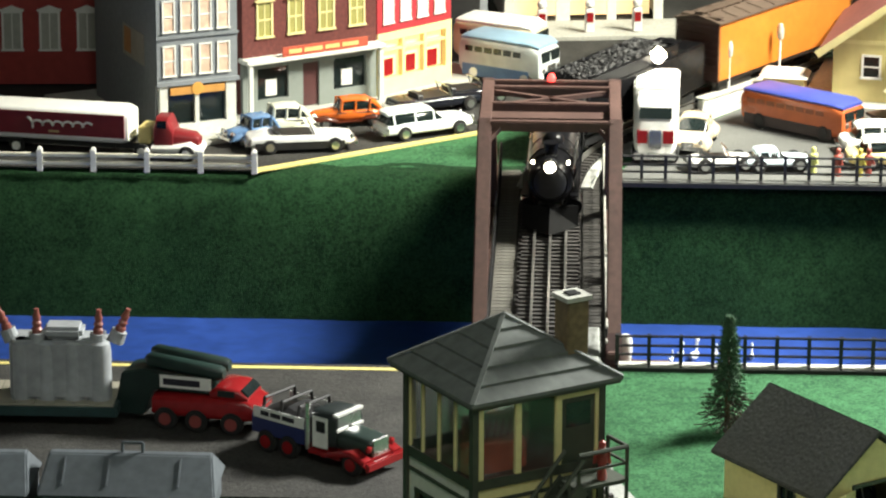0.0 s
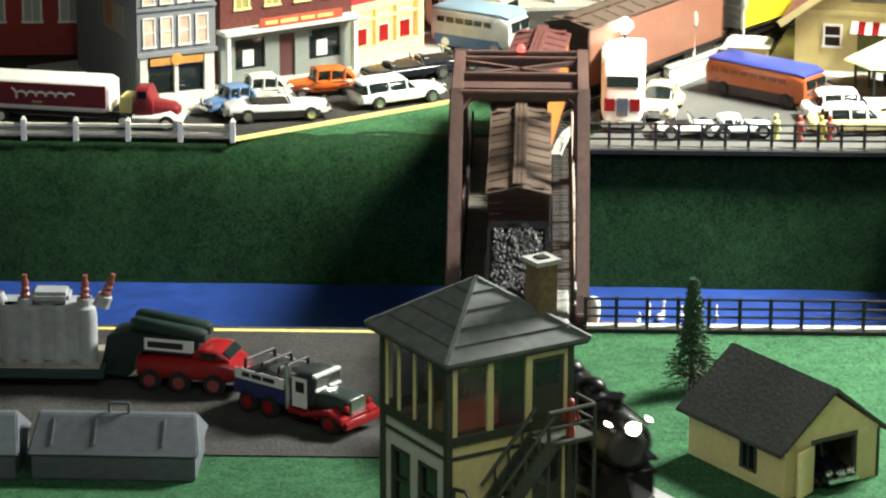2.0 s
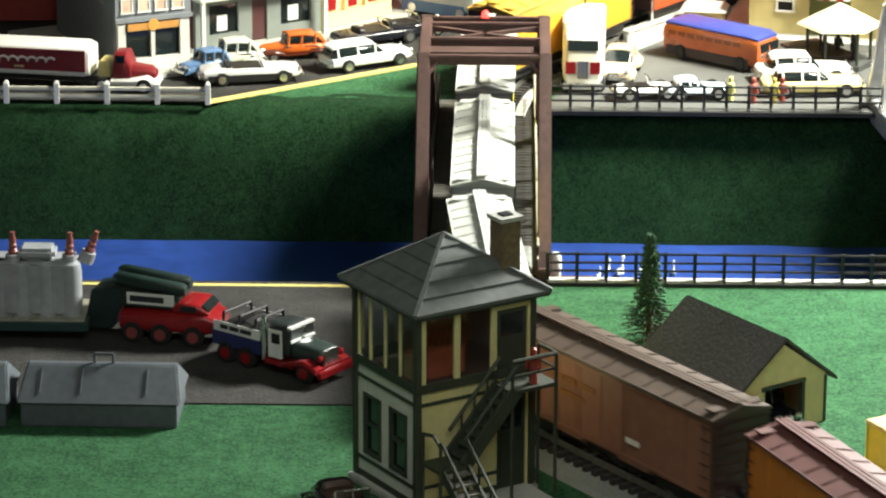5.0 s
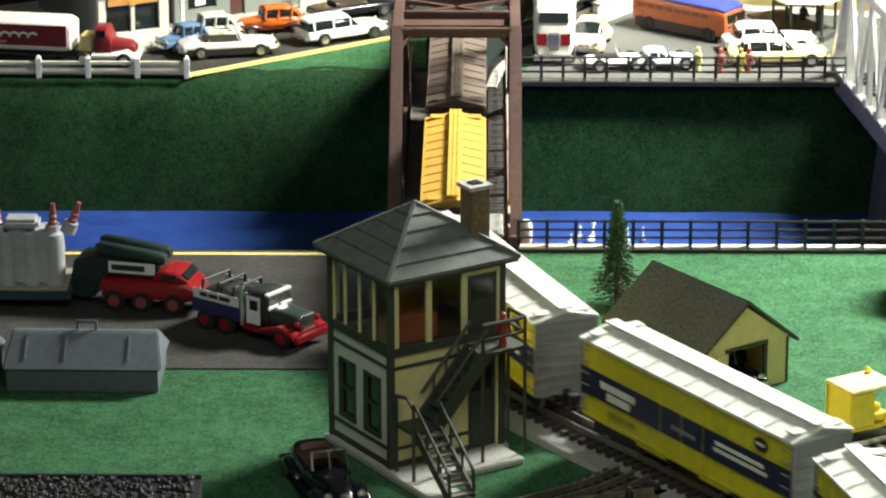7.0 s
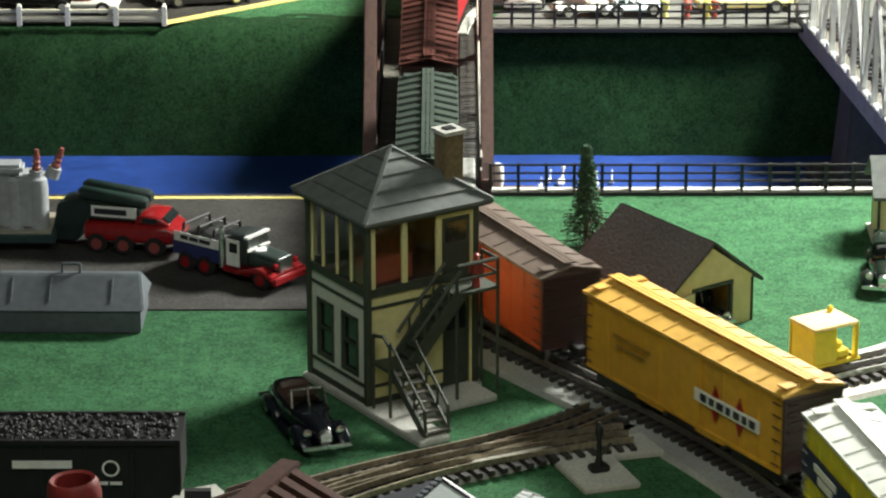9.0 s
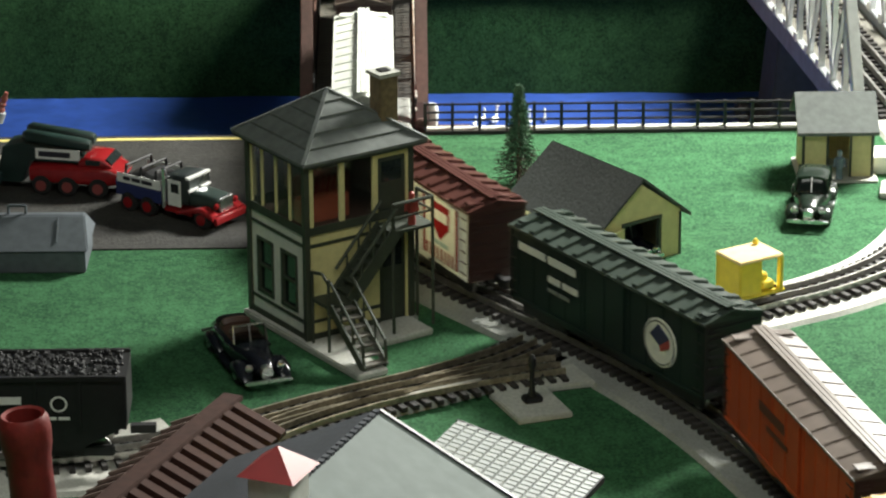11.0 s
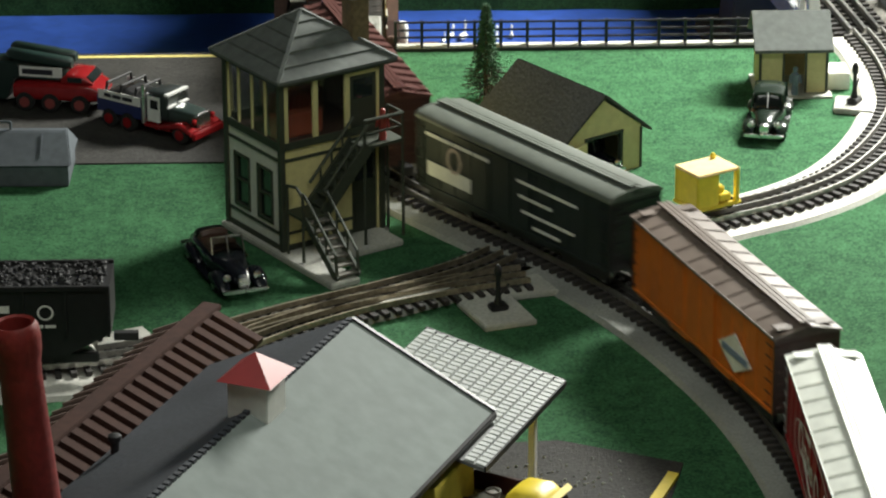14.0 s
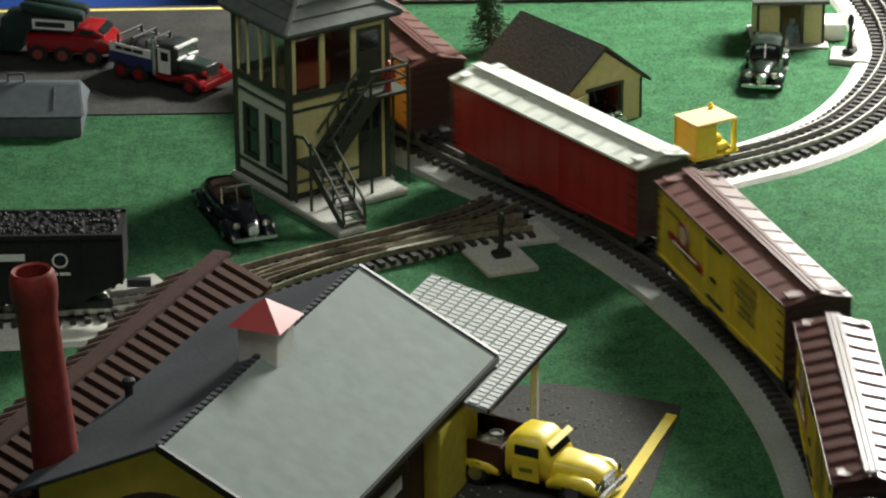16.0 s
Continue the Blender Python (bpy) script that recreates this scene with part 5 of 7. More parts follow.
def vintage_car(name, label, x, y, rz, colour, L=0.9, W=0.36, wings=None, seat=None, open_top=False, z=0.012):
    """A rounded model car of the thirties or forties with separate wings; it points along +x."""
    t = thing(name, x, y, z, rz, label, "car", "model cars")
    h, wing = W / 2, wings or colour
    T = W * 0.9  # roof height
    B = T * 0.6  # belt height
    part("body", Mesh().loft([(-0.49 * L, h * 0.4, 0.09, B * 0.6, 2.4), (-0.44 * L, h * 0.62, 0.07, B * 0.85, 2.8), (-0.3 * L, h * 0.74, 0.06, B, 3.2), (0.0, h * 0.78, 0.06, B * 1.02, 3.6), (0.12 * L, h * 0.7, 0.06, B * 1.03, 3.4),
                              (0.2 * L, h * 0.56, 0.06, B * 1.02, 2.8), (0.36 * L, h * 0.42, 0.07, B * 0.96, 2.6), (0.44 * L, h * 0.3, 0.08, B * 0.86, 2.4), (0.465 * L, h * 0.2, 0.1, B * 0.75, 2.2)], 24), colour, t, smooth=True)
    for fx, r in ((-0.3, 0.9), (0.3, 1.0)):
        for sy in (-1, 1):
            q = part("wing", Mesh().loft([((fx - 0.17) * L, h * 0.1, 0.05, 0.08, 2.2), ((fx - 0.12) * L, h * 0.25, 0.05, B * 0.6 * r, 2.2), ((fx - 0.02) * L, h * 0.33, 0.06, B * 0.78 * r, 2.2), ((fx + 0.09) * L, h * 0.31, 0.06, B * 0.72 * r, 2.2), ((fx + 0.16) * L, h * 0.2, 0.06, B * 0.45, 2.2), ((fx + 0.18) * L, h * 0.1, 0.07, B * 0.3, 2.2)], 14, m=place(0, sy * h * 0.7)), wing, t, smooth=True)
            wheel(t, fx * L, sy * h * 0.82, 0.19 * W, 0.045, CHROME)
            if fx > 0:
                part("headlight", Mesh().lathe([(0.012, -0.03), (0.03, 0), (0.032, 0.012), (0.012, 0.024)], 12, pose(0.42 * L, sy * h * 0.58, B * 0.74, 0, 90, 0)), CHROME, q, "chrome headlight", smooth=True)
    for sy in (-1, 1):
        part("running_board", Mesh().box(-0.16 * L, 0.18 * L, sy * h * 0.82 - 0.03, sy * h * 0.82 + 0.03, 0.055, 0.07), wing, t, bevel=0.006)
        part("belt_moulding", Mesh().bar((-0.3 * L, sy * h * 0.745, B * 0.82), (0.14 * L, sy * h * 0.7, B * 0.86), 0.008, 0.012), CHROME, t)
    if open_top:
        part("cockpit", Mesh().loft([(-0.3 * L, h * 0.5, B * 0.8, B * 1.03, 4), (-0.26 * L, h * 0.6, B * 0.8, B * 1.05, 4), (0.06 * L, h * 0.6, B * 0.8, B * 1.05, 4)], 20), seat or BLACK, t, "brown cockpit lining")
        for sx in (-0.27, -0.08):
            part("seat", Mesh().loft([(sx * L, h * 0.5, B * 0.9, B * 1.22, 3), (sx * L + 0.05, h * 0.55, B * 0.9, B * 1.28, 3), (sx * L + 0.08, h * 0.5, B * 0.9, B * 1.15, 3)], 16), seat or BLACK, t, "brown seat", smooth=True)
        part("folded_hood", Mesh().loft([(-0.36 * L, h * 0.4, B * 0.85, B * 1.1, 2.6), (-0.33 * L, h * 0.6, B * 0.85, B * 1.2, 2.6), (-0.29 * L, h * 0.55, B * 0.85, B * 1.15, 2.6)], 16), BLACK, t, "folded black hood", smooth=True)
        w = part("windscreen", Mesh().bar((0.11 * L, 0, B), (0.07 * L, 0, T * 0.92), W * 0.6, 0.01), GLASS, t)
        for a, b in (((0.11 * L, -h * 0.62, B), (0.07 * L, -h * 0.58, T * 0.93)), ((0.11 * L, h * 0.62, B), (0.07 * L, h * 0.58, T * 0.93)), ((0.07 * L, -h * 0.58, T * 0.93), (0.07 * L, h * 0.58, T * 0.93)), ((0.112 * L, 0, B), (0.072 * L, 0, T * 0.93))):
            part("screen_frame", Mesh().bar(a, b, 0.012, 0.012), CHROME, w)
    else:
        g = part("glasshouse", Mesh().loft([(-0.4 * L, h * 0.45, B * 0.7, B * 1.0, 3), (-0.3 * L, h * 0.64, B * 0.8, T * 0.93, 3), (-0.1 * L, h * 0.68, B * 0.8, T * 0.97, 3), (0.06 * L, h * 0.66, B * 0.8, T * 0.94, 3), (0.12 * L, h * 0.62, B * 0.8, B * 1.1, 3)], 20), DARKGLASS, t, "dark car windows", smooth=True)
        part("roof", Mesh().loft([(-0.44 * L, h * 0.4, B * 0.7, B * 0.92, 2.6), (-0.37 * L, h * 0.56, B * 0.8, T * 0.82, 2.6), (-0.27 * L, h * 0.66, T * 0.78, T * 0.96, 2.4), (-0.1 * L, h * 0.7, T * 0.84, T, 2.4), (0.07 * L, h * 0.66, T * 0.85, T * 0.96, 2.4)], 20), colour, t, smooth=True)
        for px in (-0.27 * L, -0.09 * L, 0.08 * L):
            for sy in (-1, 1):
                part("pillar", Mesh().bar((px + 0.012, sy * h * 0.7, B * 0.95), (px, sy * h * 0.64, T * 0.93), 0.024, 0.016), colour, g)
        part("screen_pillar", Mesh().bar((0.122 * L, 0, B), (0.07 * L, 0, T * 0.94), 0.012, 0.012), CHROME, g)
    part("grille", Mesh().loft([(0.445 * L, h * 0.24, 0.08, B * 0.86, 3), (0.48 * L, h * 0.2, 0.09, B * 0.8, 3)], 14), CHROME, t, "upright chrome grille")
    for fx in (-0.5, 0.505):
        part("bumper", Mesh().loft([(fx * L - 0.012, h * 0.88, 0.07, 0.098), (fx * L + 0.012, h * 0.88, 0.07, 0.098)], 16), CHROME, t, "chrome bumper")
    return t


BLACKCAR = material("black_car_paint", (0.008, 0.009, 0.014), 0.2, vary=0.2)
vintage_car("convertible", "black open vintage convertible with brown seats on the grass", -0.46, -0.32, -71, BLACKCAR, 1.14, 0.42, open_top=True, seat=paint((0.07, 0.035, 0.025)), z=0)
vintage_car("sedan", "black vintage sedan parked before the yard booth", 4.17, 2.9, -101, paint((0.012, 0.02, 0.014), 0.2), 0.95, 0.39, z=0)


def pickup_truck():
    t = thing("pickup", 1.76, -5.1, 0.01, -29, "bright yellow vintage pickup truck with a brown load bed", "pickup truck", "model cars")
    BB = paint((0.07, 0.02, 0.016), 0.6)
    part("chassis", Mesh().box(-0.52, 0.5, -0.12, 0.12, 0.06, 0.12), BLACK, t)
    part("bonnet", Mesh().loft([(0.1, 0.17, 0.1, 0.28, 3.2), (0.3, 0.15, 0.1, 0.275, 2.8), (0.46, 0.125, 0.1, 0.25, 2.6), (0.53, 0.1, 0.11, 0.2, 2.4)], 24), YELLOW, t, smooth=True)
    part("cab", Mesh().loft([(-0.16, 0.17, 0.1, 0.3, 5), (-0.15, 0.19, 0.08, 0.38, 4), (-0.1, 0.19, 0.08, 0.42, 3.4), (0.06, 0.19, 0.08, 0.425, 3.4), (0.13, 0.185, 0.08, 0.37, 3.6), (0.19, 0.18, 0.08, 0.27, 4)], 28), YELLOW, t, smooth=True)
    part("windscreen", Mesh().bar((0.178, 0, 0.295), (0.142, 0, 0.365), 0.27, 0.014), DARKGLASS, t)
    for sy in (-1, 1):
        d = part("door", Mesh().box(-0.1, 0.11, sy * 0.19 - 0.006, sy * 0.19 + 0.006, 0.1, 0.27), YELLOW, t, bevel=0.006)
        part("side_window", Mesh().box(-0.08, 0.1, sy * 0.184 - 0.006, sy * 0.184 + 0.006, 0.285, 0.355), DARKGLASS, d)
        part("door_emblem", Mesh().box(-0.04, 0.06, sy * 0.197 - 0.002, sy * 0.197 + 0.002, 0.17, 0.2), paint((0.2, 0.18, 0.03)), d)
        for x0, x1, top in ((0.16, 0.55, 0.21), (-0.54, -0.2, 0.2)):
            c, w = (x0 + x1) / 2, x1 - x0
            part("fender", Mesh().loft([(x0, 0.02, 0.08, 0.13, 2.4), (x0 + w * 0.2, 0.05, 0.09, top * 0.95, 2.4), (c, 0.06, 0.1, top, 2.4), (x1 - w * 0.2, 0.055, 0.09, top * 0.95, 2.4), (x1, 0.03, 0.09, 0.14, 2.4)], 16, m=place(0, sy * 0.175)), YELLOW, t, smooth=True)
        part("bed_rail", Mesh().box(-0.56, -0.18, sy * 0.2 - 0.012, sy * 0.2 + 0.012, 0.18, 0.33), BB, t, "brown bed side", bevel=0.006)
        part("headlight", Mesh().lathe([(0.03, 0), (0.032, 0.012), (0.012, 0.024)], 12, pose(0.53, sy * 0.17, 0.165, 0, 90, 0)), CHROME, t, smooth=True)
        for x in (-0.36, 0.37):
            wheel(t, x, sy * 0.2, 0.095, 0.06, CHROME)
    part("sun_visor", Mesh().bar((0.19, 0, 0.372), (0.15, 0, 0.4), 0.34, 0.01), YELLOW, t, "yellow sun visor", bevel=0.003)
    for x, y in ((-0.46, -0.06), (-0.34, 0.05)):
        part("bed_pail", Mesh().lathe([(0.045, 0.2), (0.055, 0.29), (0.045, 0.29), (0.04, 0.22)], 14, place(x, y)), CONCRETE, t, "pale pail in the bed", smooth=True)
    part("bed_floor", Mesh().box(-0.56, -0.18, -0.19, 0.19, 0.12, 0.2), paint((0.14, 0.1, 0.05), 0.8), t)
    part("tailgate", Mesh().box(-0.575, -0.55, -0.2, 0.2, 0.14, 0.3), BB, t, bevel=0.006)
    part("bed_front", Mesh().box(-0.2, -0.175, -0.2, 0.2, 0.14, 0.31), BB, t, bevel=0.006)
    part("grille", Mesh().box(0.515, 0.55, -0.1, 0.1, 0.1, 0.19), CHROME, t, bevel=0.012)
    part("bumper", Mesh().loft([(0.56, 0.22, 0.07, 0.11), (0.585, 0.21, 0.07, 0.11)], 16), CHROME, t, "chrome bumper")
    return t


pickup_truck()
vintage_car("coupe", "orange vintage coupe with dark front wings at the shops", -1.58, 12.15, 200, paint((0.6, 0.13, 0.02), 0.25), 0.8, 0.31, wings=paint((0.08, 0.02, 0.01), 0.25))
motor_car("station_wagon", "white and pale blue fifties station wagon in the street", -0.82, 11.85, 30, paint((0.72, 0.78, 0.78), 0.25), 0.95, 0.37, 0.17, 0.29, (-0.47, 0.14), fenders=False)
motor_car("convertible", "black and white open convertible in the street", -1.95, 11.25, 12, paint((0.7, 0.7, 0.7), 0.2), 1.0, 0.38, 0.17, 0.28, (-0.25, 0.12), open_top=True, fenders=False, belt=BLACK, belt_z=(0.25, 0.66))
vintage_car("coupe", "pale cream rounded coupe parked at the shops", -2.2, 11.78, 200, paint((0.66, 0.66, 0.55), 0.25), 0.72, 0.33)
vintage_car("coupe", "blue rounded coupe parked at the shops", -2.42, 11.47, 215, paint((0.12, 0.22, 0.4), 0.25), 0.6, 0.3)
motor_car("convertible", "black open car behind the wagon", -0.75, 12.75, 30, BLACKCAR, 0.95, 0.37, 0.16, 0.26, (-0.25, 0.12), open_top=True, fenders=False)
motor_car("convertible", "black and white open car further up the street", -0.45, 13.05, 30, BLACKCAR, 0.9, 0.36, 0.16, 0.26, (-0.25, 0.12), open_top=True, fenders=False, belt=WHITE)
motor_car("sports_car", "small white sports car by the square fence", 1.95, 10.75, 12, WHITE, 0.62, 0.3, 0.13, 0.2, (-0.3, 0.1), open_top=True, fenders=False)
motor_car("sports_car", "small white and blue sports car by the square fence", 2.45, 10.78, 10, paint((0.6, 0.72, 0.78), 0.25), 0.62, 0.3, 0.13, 0.22, (-0.35, 0.1), fenders=False)
motor_car("taxi", "pale yellow and white sedan by the square fence", 3.6, 10.95, 5, paint((0.75, 0.66, 0.3), 0.25), 1.0, 0.38, 0.17, 0.29, (-0.38, 0.14), roof=WHITE, fenders=False)
motor_car("sedan", "white sedan parked behind the yellow car", 3.55, 11.45, 8, WHITE, 0.95, 0.38, 0.17, 0.3, (-0.38, 0.14), fenders=False)
motor_car("sedan", "pale beige sedan beside the parked truck", 1.72, 11.55, -100, paint((0.5, 0.42, 0.3), 0.25), 0.8, 0.36, 0.17, 0.29)


def box_van(name, label, x, y, rz, L, W, H, colour, roof, stripe=None, category="bus", nose=0.12, hub=CHROME, glass=None):
    """A bus or van: a rounded shell with a window band."""
    t = thing(name, x, y, 0.012, rz, label, category, "model buses")
    h = W / 2
    part("body", Mesh().loft([(-L / 2, h * 0.86, 0.07, H * 0.86, 5), (-L / 2 + 0.05, h, 0.05, H * 0.97, 6), (L / 2 - nose, h, 0.05, H * 0.97, 6), (L / 2 - 0.02, h * 0.9, 0.06, H * 0.84, 5), (L / 2, h * 0.75, 0.08, H * 0.6, 4)], 28), colour, t, smooth=True)
    part("roof", Mesh().loft([(-L / 2 + 0.01, h * 0.8, H * 0.84, H * 0.95, 3), (-L / 2 + 0.07, h * 0.96, H * 0.86, H * 1.01, 3), (L / 2 - nose, h * 0.96, H * 0.86, H * 1.01, 3), (L / 2 - 0.03, h * 0.8, H * 0.84, H * 0.93, 3)], 24), roof, t, smooth=True)
    n = max(3, int(L / 0.14))
    for sy in (-1, 1):
        for k in range(n):
            x0 = -L / 2 + 0.09 + k * (L - nose - 0.16) / n
            part("window", Mesh().box(x0, x0 + (L - nose - 0.16) / n - 0.025, sy * h - 0.006, sy * h + 0.004, H * 0.64, H * 0.76), glass or DARKGLASS, t)
        if stripe:
            part("stripe", Mesh().box(-L / 2 + 0.06, L / 2 - nose, sy * h - 0.004, sy * h + 0.006, H * 0.1, H * 0.36), stripe, t)
        for fx in (-0.3, 0.32):
            wheel(t, fx * L, sy * h * 0.9, 0.085, 0.05, hub)
    part("windscreen", Mesh().box(L / 2 - 0.022, L / 2 + 0.002, -h * 0.72, -0.012, H * 0.55, H * 0.78).box(L / 2 - 0.022, L / 2 + 0.002, 0.012, h * 0.72, H * 0.55, H * 0.78), DARKGLASS, t)
    part("bumper", Mesh().box(L / 2 - 0.02, L / 2 + 0.025, -h * 0.9, h * 0.9, 0.07, 0.11), CHROME, t, bevel=0.01)
    for sy in (-1, 1):
        part("headlight", Mesh().lathe([(0.03, 0), (0.03, 0.015), (0.012, 0.026)], 12, pose(L / 2 - 0.01, sy * h * 0.6, 0.18, 0, 90, 0)), CHROME, t)
    part("grille", Mesh().box(L / 2 - 0.01, L / 2 + 0.012, -h * 0.35, h * 0.35, 0.13, 0.22), CHROME, t)
    return t


box_van("coach", "orange and blue streamlined coach on the square", 2.77, 12.14, -38, 1.18, 0.42, 0.385, paint((0.42, 0.1, 0.03), 0.3), paint((0.05, 0.07, 0.32), 0.35), paint((0.03, 0.018, 0.018)), glass=paint((0.2, 0.055, 0.02), 0.3), hub=BLACK)
box_van("street_bus", "pale blue and white street bus", -0.05, 14.0, -30, 0.95, 0.46, 0.46, paint((0.62, 0.66, 0.66), 0.3), paint((0.25, 0.38, 0.5), 0.35), paint((0.1, 0.2, 0.4)))
box_van("street_bus", "cream street bus behind the blue one", -0.15, 14.75, -25, 0.9, 0.46, 0.46, paint((0.7, 0.62, 0.42), 0.3), WHITE)


def tow_truck():
    t = thing("tow_truck", 1.36, 11.3, 0.012, -92, "white and red cab-over truck facing the canyon", "truck")
    part("cab", Mesh().loft([(0.1, 0.2, 0.08, 0.62, 6), (0.36, 0.2, 0.08, 0.62, 6), (0.44, 0.18, 0.08, 0.5, 4), (0.46, 0.16, 0.09, 0.36, 4)], 24), WHITE, t, smooth=True)
    part("red_front", Mesh().box(0.435, 0.468, -0.17, -0.06, 0.2, 0.34).box(0.435, 0.468, 0.06, 0.17, 0.2, 0.34), RED, t, bevel=0.01)
    part("grille", Mesh().box(0.44, 0.476, -0.055, 0.055, 0.16, 0.34), CHROME, t, bevel=0.008)
    part("windscreen", Mesh().bar((0.452, 0, 0.44), (0.425, 0, 0.54), 0.3, 0.012), DARKGLASS, t)
    part("bumper", Mesh().box(0.44, 0.5, -0.2, 0.2, 0.06, 0.12), CHROME, t, bevel=0.012)
    part("box", Mesh().box(-0.6, 0.08, -0.21, 0.21, 0.12, 0.66), WHITE, t, bevel=0.02)
    for x in (-0.4, 0.3):
        for y in (-0.19, 0.19):
            wheel(t, x, y, 0.08, 0.05, CHROME)
    return t


tow_truck()


def semi_trailer():
    t = thing("delivery_truck", -3.44, 10.97, 0.012, -9, "red and white semi-trailer delivery truck in the street", "truck")
    tr = part("trailer", Mesh().loft([(-1.6, 0.2, 0.14, 0.45, 8), (-0.1, 0.2, 0.14, 0.45, 8), (-0.03, 0.18, 0.15, 0.425, 6)], 28), WHITE, t, smooth=True)
    part("red_band", Mesh().box(-1.585, -0.06, -0.206, -0.19, 0.2, 0.415), paint((0.2, 0.012, 0.02)), tr, "dark red side band")
    part("swash", ribbon([(-0.98 + 0.0095 * i + 0.02 * math.sin(i * 0.62), 0.31 + 0.03 * math.cos(i * 0.62) * (1.6 if i < 9 else 0.75)) for i in range(64)], 0.02, -0.206), PALEINK, tr, "white swash shape")
    part("small_mark", Mesh().box(-0.78, -0.68, -0.212, -0.206, 0.225, 0.245), paint((0.5, 0.4, 0.2)), tr)
    part("cab", Mesh().loft([(0.2, 0.13, 0.12, 0.3, 5), (0.22, 0.14, 0.1, 0.4, 4), (0.33, 0.14, 0.1, 0.4, 4), (0.38, 0.13, 0.1, 0.28, 4)], 24), paint((0.22, 0.018, 0.022), 0.3), t, smooth=True)
    part("bonnet", Mesh().loft([(0.36, 0.11, 0.1, 0.27, 3), (0.56, 0.085, 0.1, 0.25, 3), (0.61, 0.07, 0.12, 0.21, 3)], 20), paint((0.22, 0.018, 0.022), 0.3), t, smooth=True)
    part("wing", Mesh().loft([(0.18, 0.17, 0.05, 0.14, 3), (0.4, 0.18, 0.06, 0.15, 3), (0.54, 0.18, 0.06, 0.18, 3), (0.63, 0.15, 0.06, 0.12, 3)], 16), WHITE, t, smooth=True)
    part("crate", Mesh().box(0.05, 0.17, -0.12, 0.12, 0.14, 0.3), paint((0.7, 0.6, 0.25)), t, bevel=0.01)
    part("chassis", Mesh().box(-1.5, 0.5, -0.1, 0.1, 0.08, 0.14), BLACK, t)
    part("window", Mesh().box(0.235, 0.325, -0.146, -0.138, 0.3, 0.37), DARKGLASS, t)
    for x in (-1.35, -1.1, 0.1, 0.52):
        for y in (-0.17, 0.17):
            wheel(t, x, y, 0.075, 0.05, WHITE)
    return t


semi_trailer()


# ---- heavy haul trucks on the near road ----
def ballast_tractor():
    t = thing("heavy_tractor", -2.02, 3.64, 0.012, -13, "red six-wheel heavy tractor with dark gooseneck", "truck")
    t.scale = (0.93,) * 3
    part("body", Mesh().loft([(-0.42, 0.2, 0.1, 0.26, 5), (-0.3, 0.22, 0.1, 0.28, 5), (0.2, 0.22, 0.1, 0.29, 5), (0.34, 0.21, 0.1, 0.29, 5), (0.44, 0.19, 0.11, 0.24, 4)], 24), RED, t, smooth=True)
    part("cab_roof", Mesh().loft([(0.05, 0.18, 0.26, 0.35, 4), (0.12, 0.19, 0.26, 0.38, 4), (0.28, 0.19, 0.26, 0.37, 4), (0.36, 0.17, 0.26, 0.3, 4)], 20), RED, t, smooth=True)
    part("grille", Mesh().box(0.425, 0.45, -0.15, 0.15, 0.2, 0.22), CHROME, t)
    part("grille", Mesh().box(0.425, 0.452, -0.15, 0.15, 0.15, 0.17), CHROME, t)
    part("windscreen", Mesh().bar((0.36, 0, 0.3), (0.3, 0, 0.355), 0.3, 0.012), DARKGLASS, t)
    part("side_window", Mesh().box(0.12, 0.26, -0.192, -0.184, 0.3, 0.35), DARKGLASS, t)
    part("bumper", Mesh().box(0.42, 0.47, -0.2, 0.2, 0.08, 0.13), RED, t, bevel=0.01)
    for x in (-0.3, -0.05, 0.24):
        for y in (-0.2, 0.2):
            wheel(t, x, y, 0.092, 0.07, paint((0.24, 0.05, 0.045)))
    G = material("dark_green_paint", (0.012, 0.03, 0.025), 0.45, vary=0.3)
    part("gooseneck", Mesh().prism([(-0.75, 0.08), (-0.5, 0.08), (-0.42, 0.3), (0.12, 0.3), (0.12, 0.36), (-0.5, 0.46), (-0.68, 0.42)], -0.16, 0.16, pose(0, 0, 0, 90)), G, t, "dark green gooseneck", bevel=0.01)
    for y, z in ((-0.07, 0.0), (0.07, 0.02)):
        part("pipe_load", Mesh().loft([(-0.5, 0.04, 0.48 + z, 0.55 + z, 3), (-0.46, 0.065, 0.46 + z, 0.57 + z, 3), (0.1, 0.065, 0.4 + z, 0.51 + z, 3), (0.14, 0.05, 0.41 + z, 0.49 + z, 3)], 18, m=place(0, y)), G, t, "dark rolled load", smooth=True)
    part("name_board", Mesh().box(-0.36, 0.06, -0.172, -0.162, 0.33, 0.43), WHITE, t)
    word_row(t, -0.33, 0.355, 0.05, [0.3], -0.172, INK)
    return t


ballast_tractor()


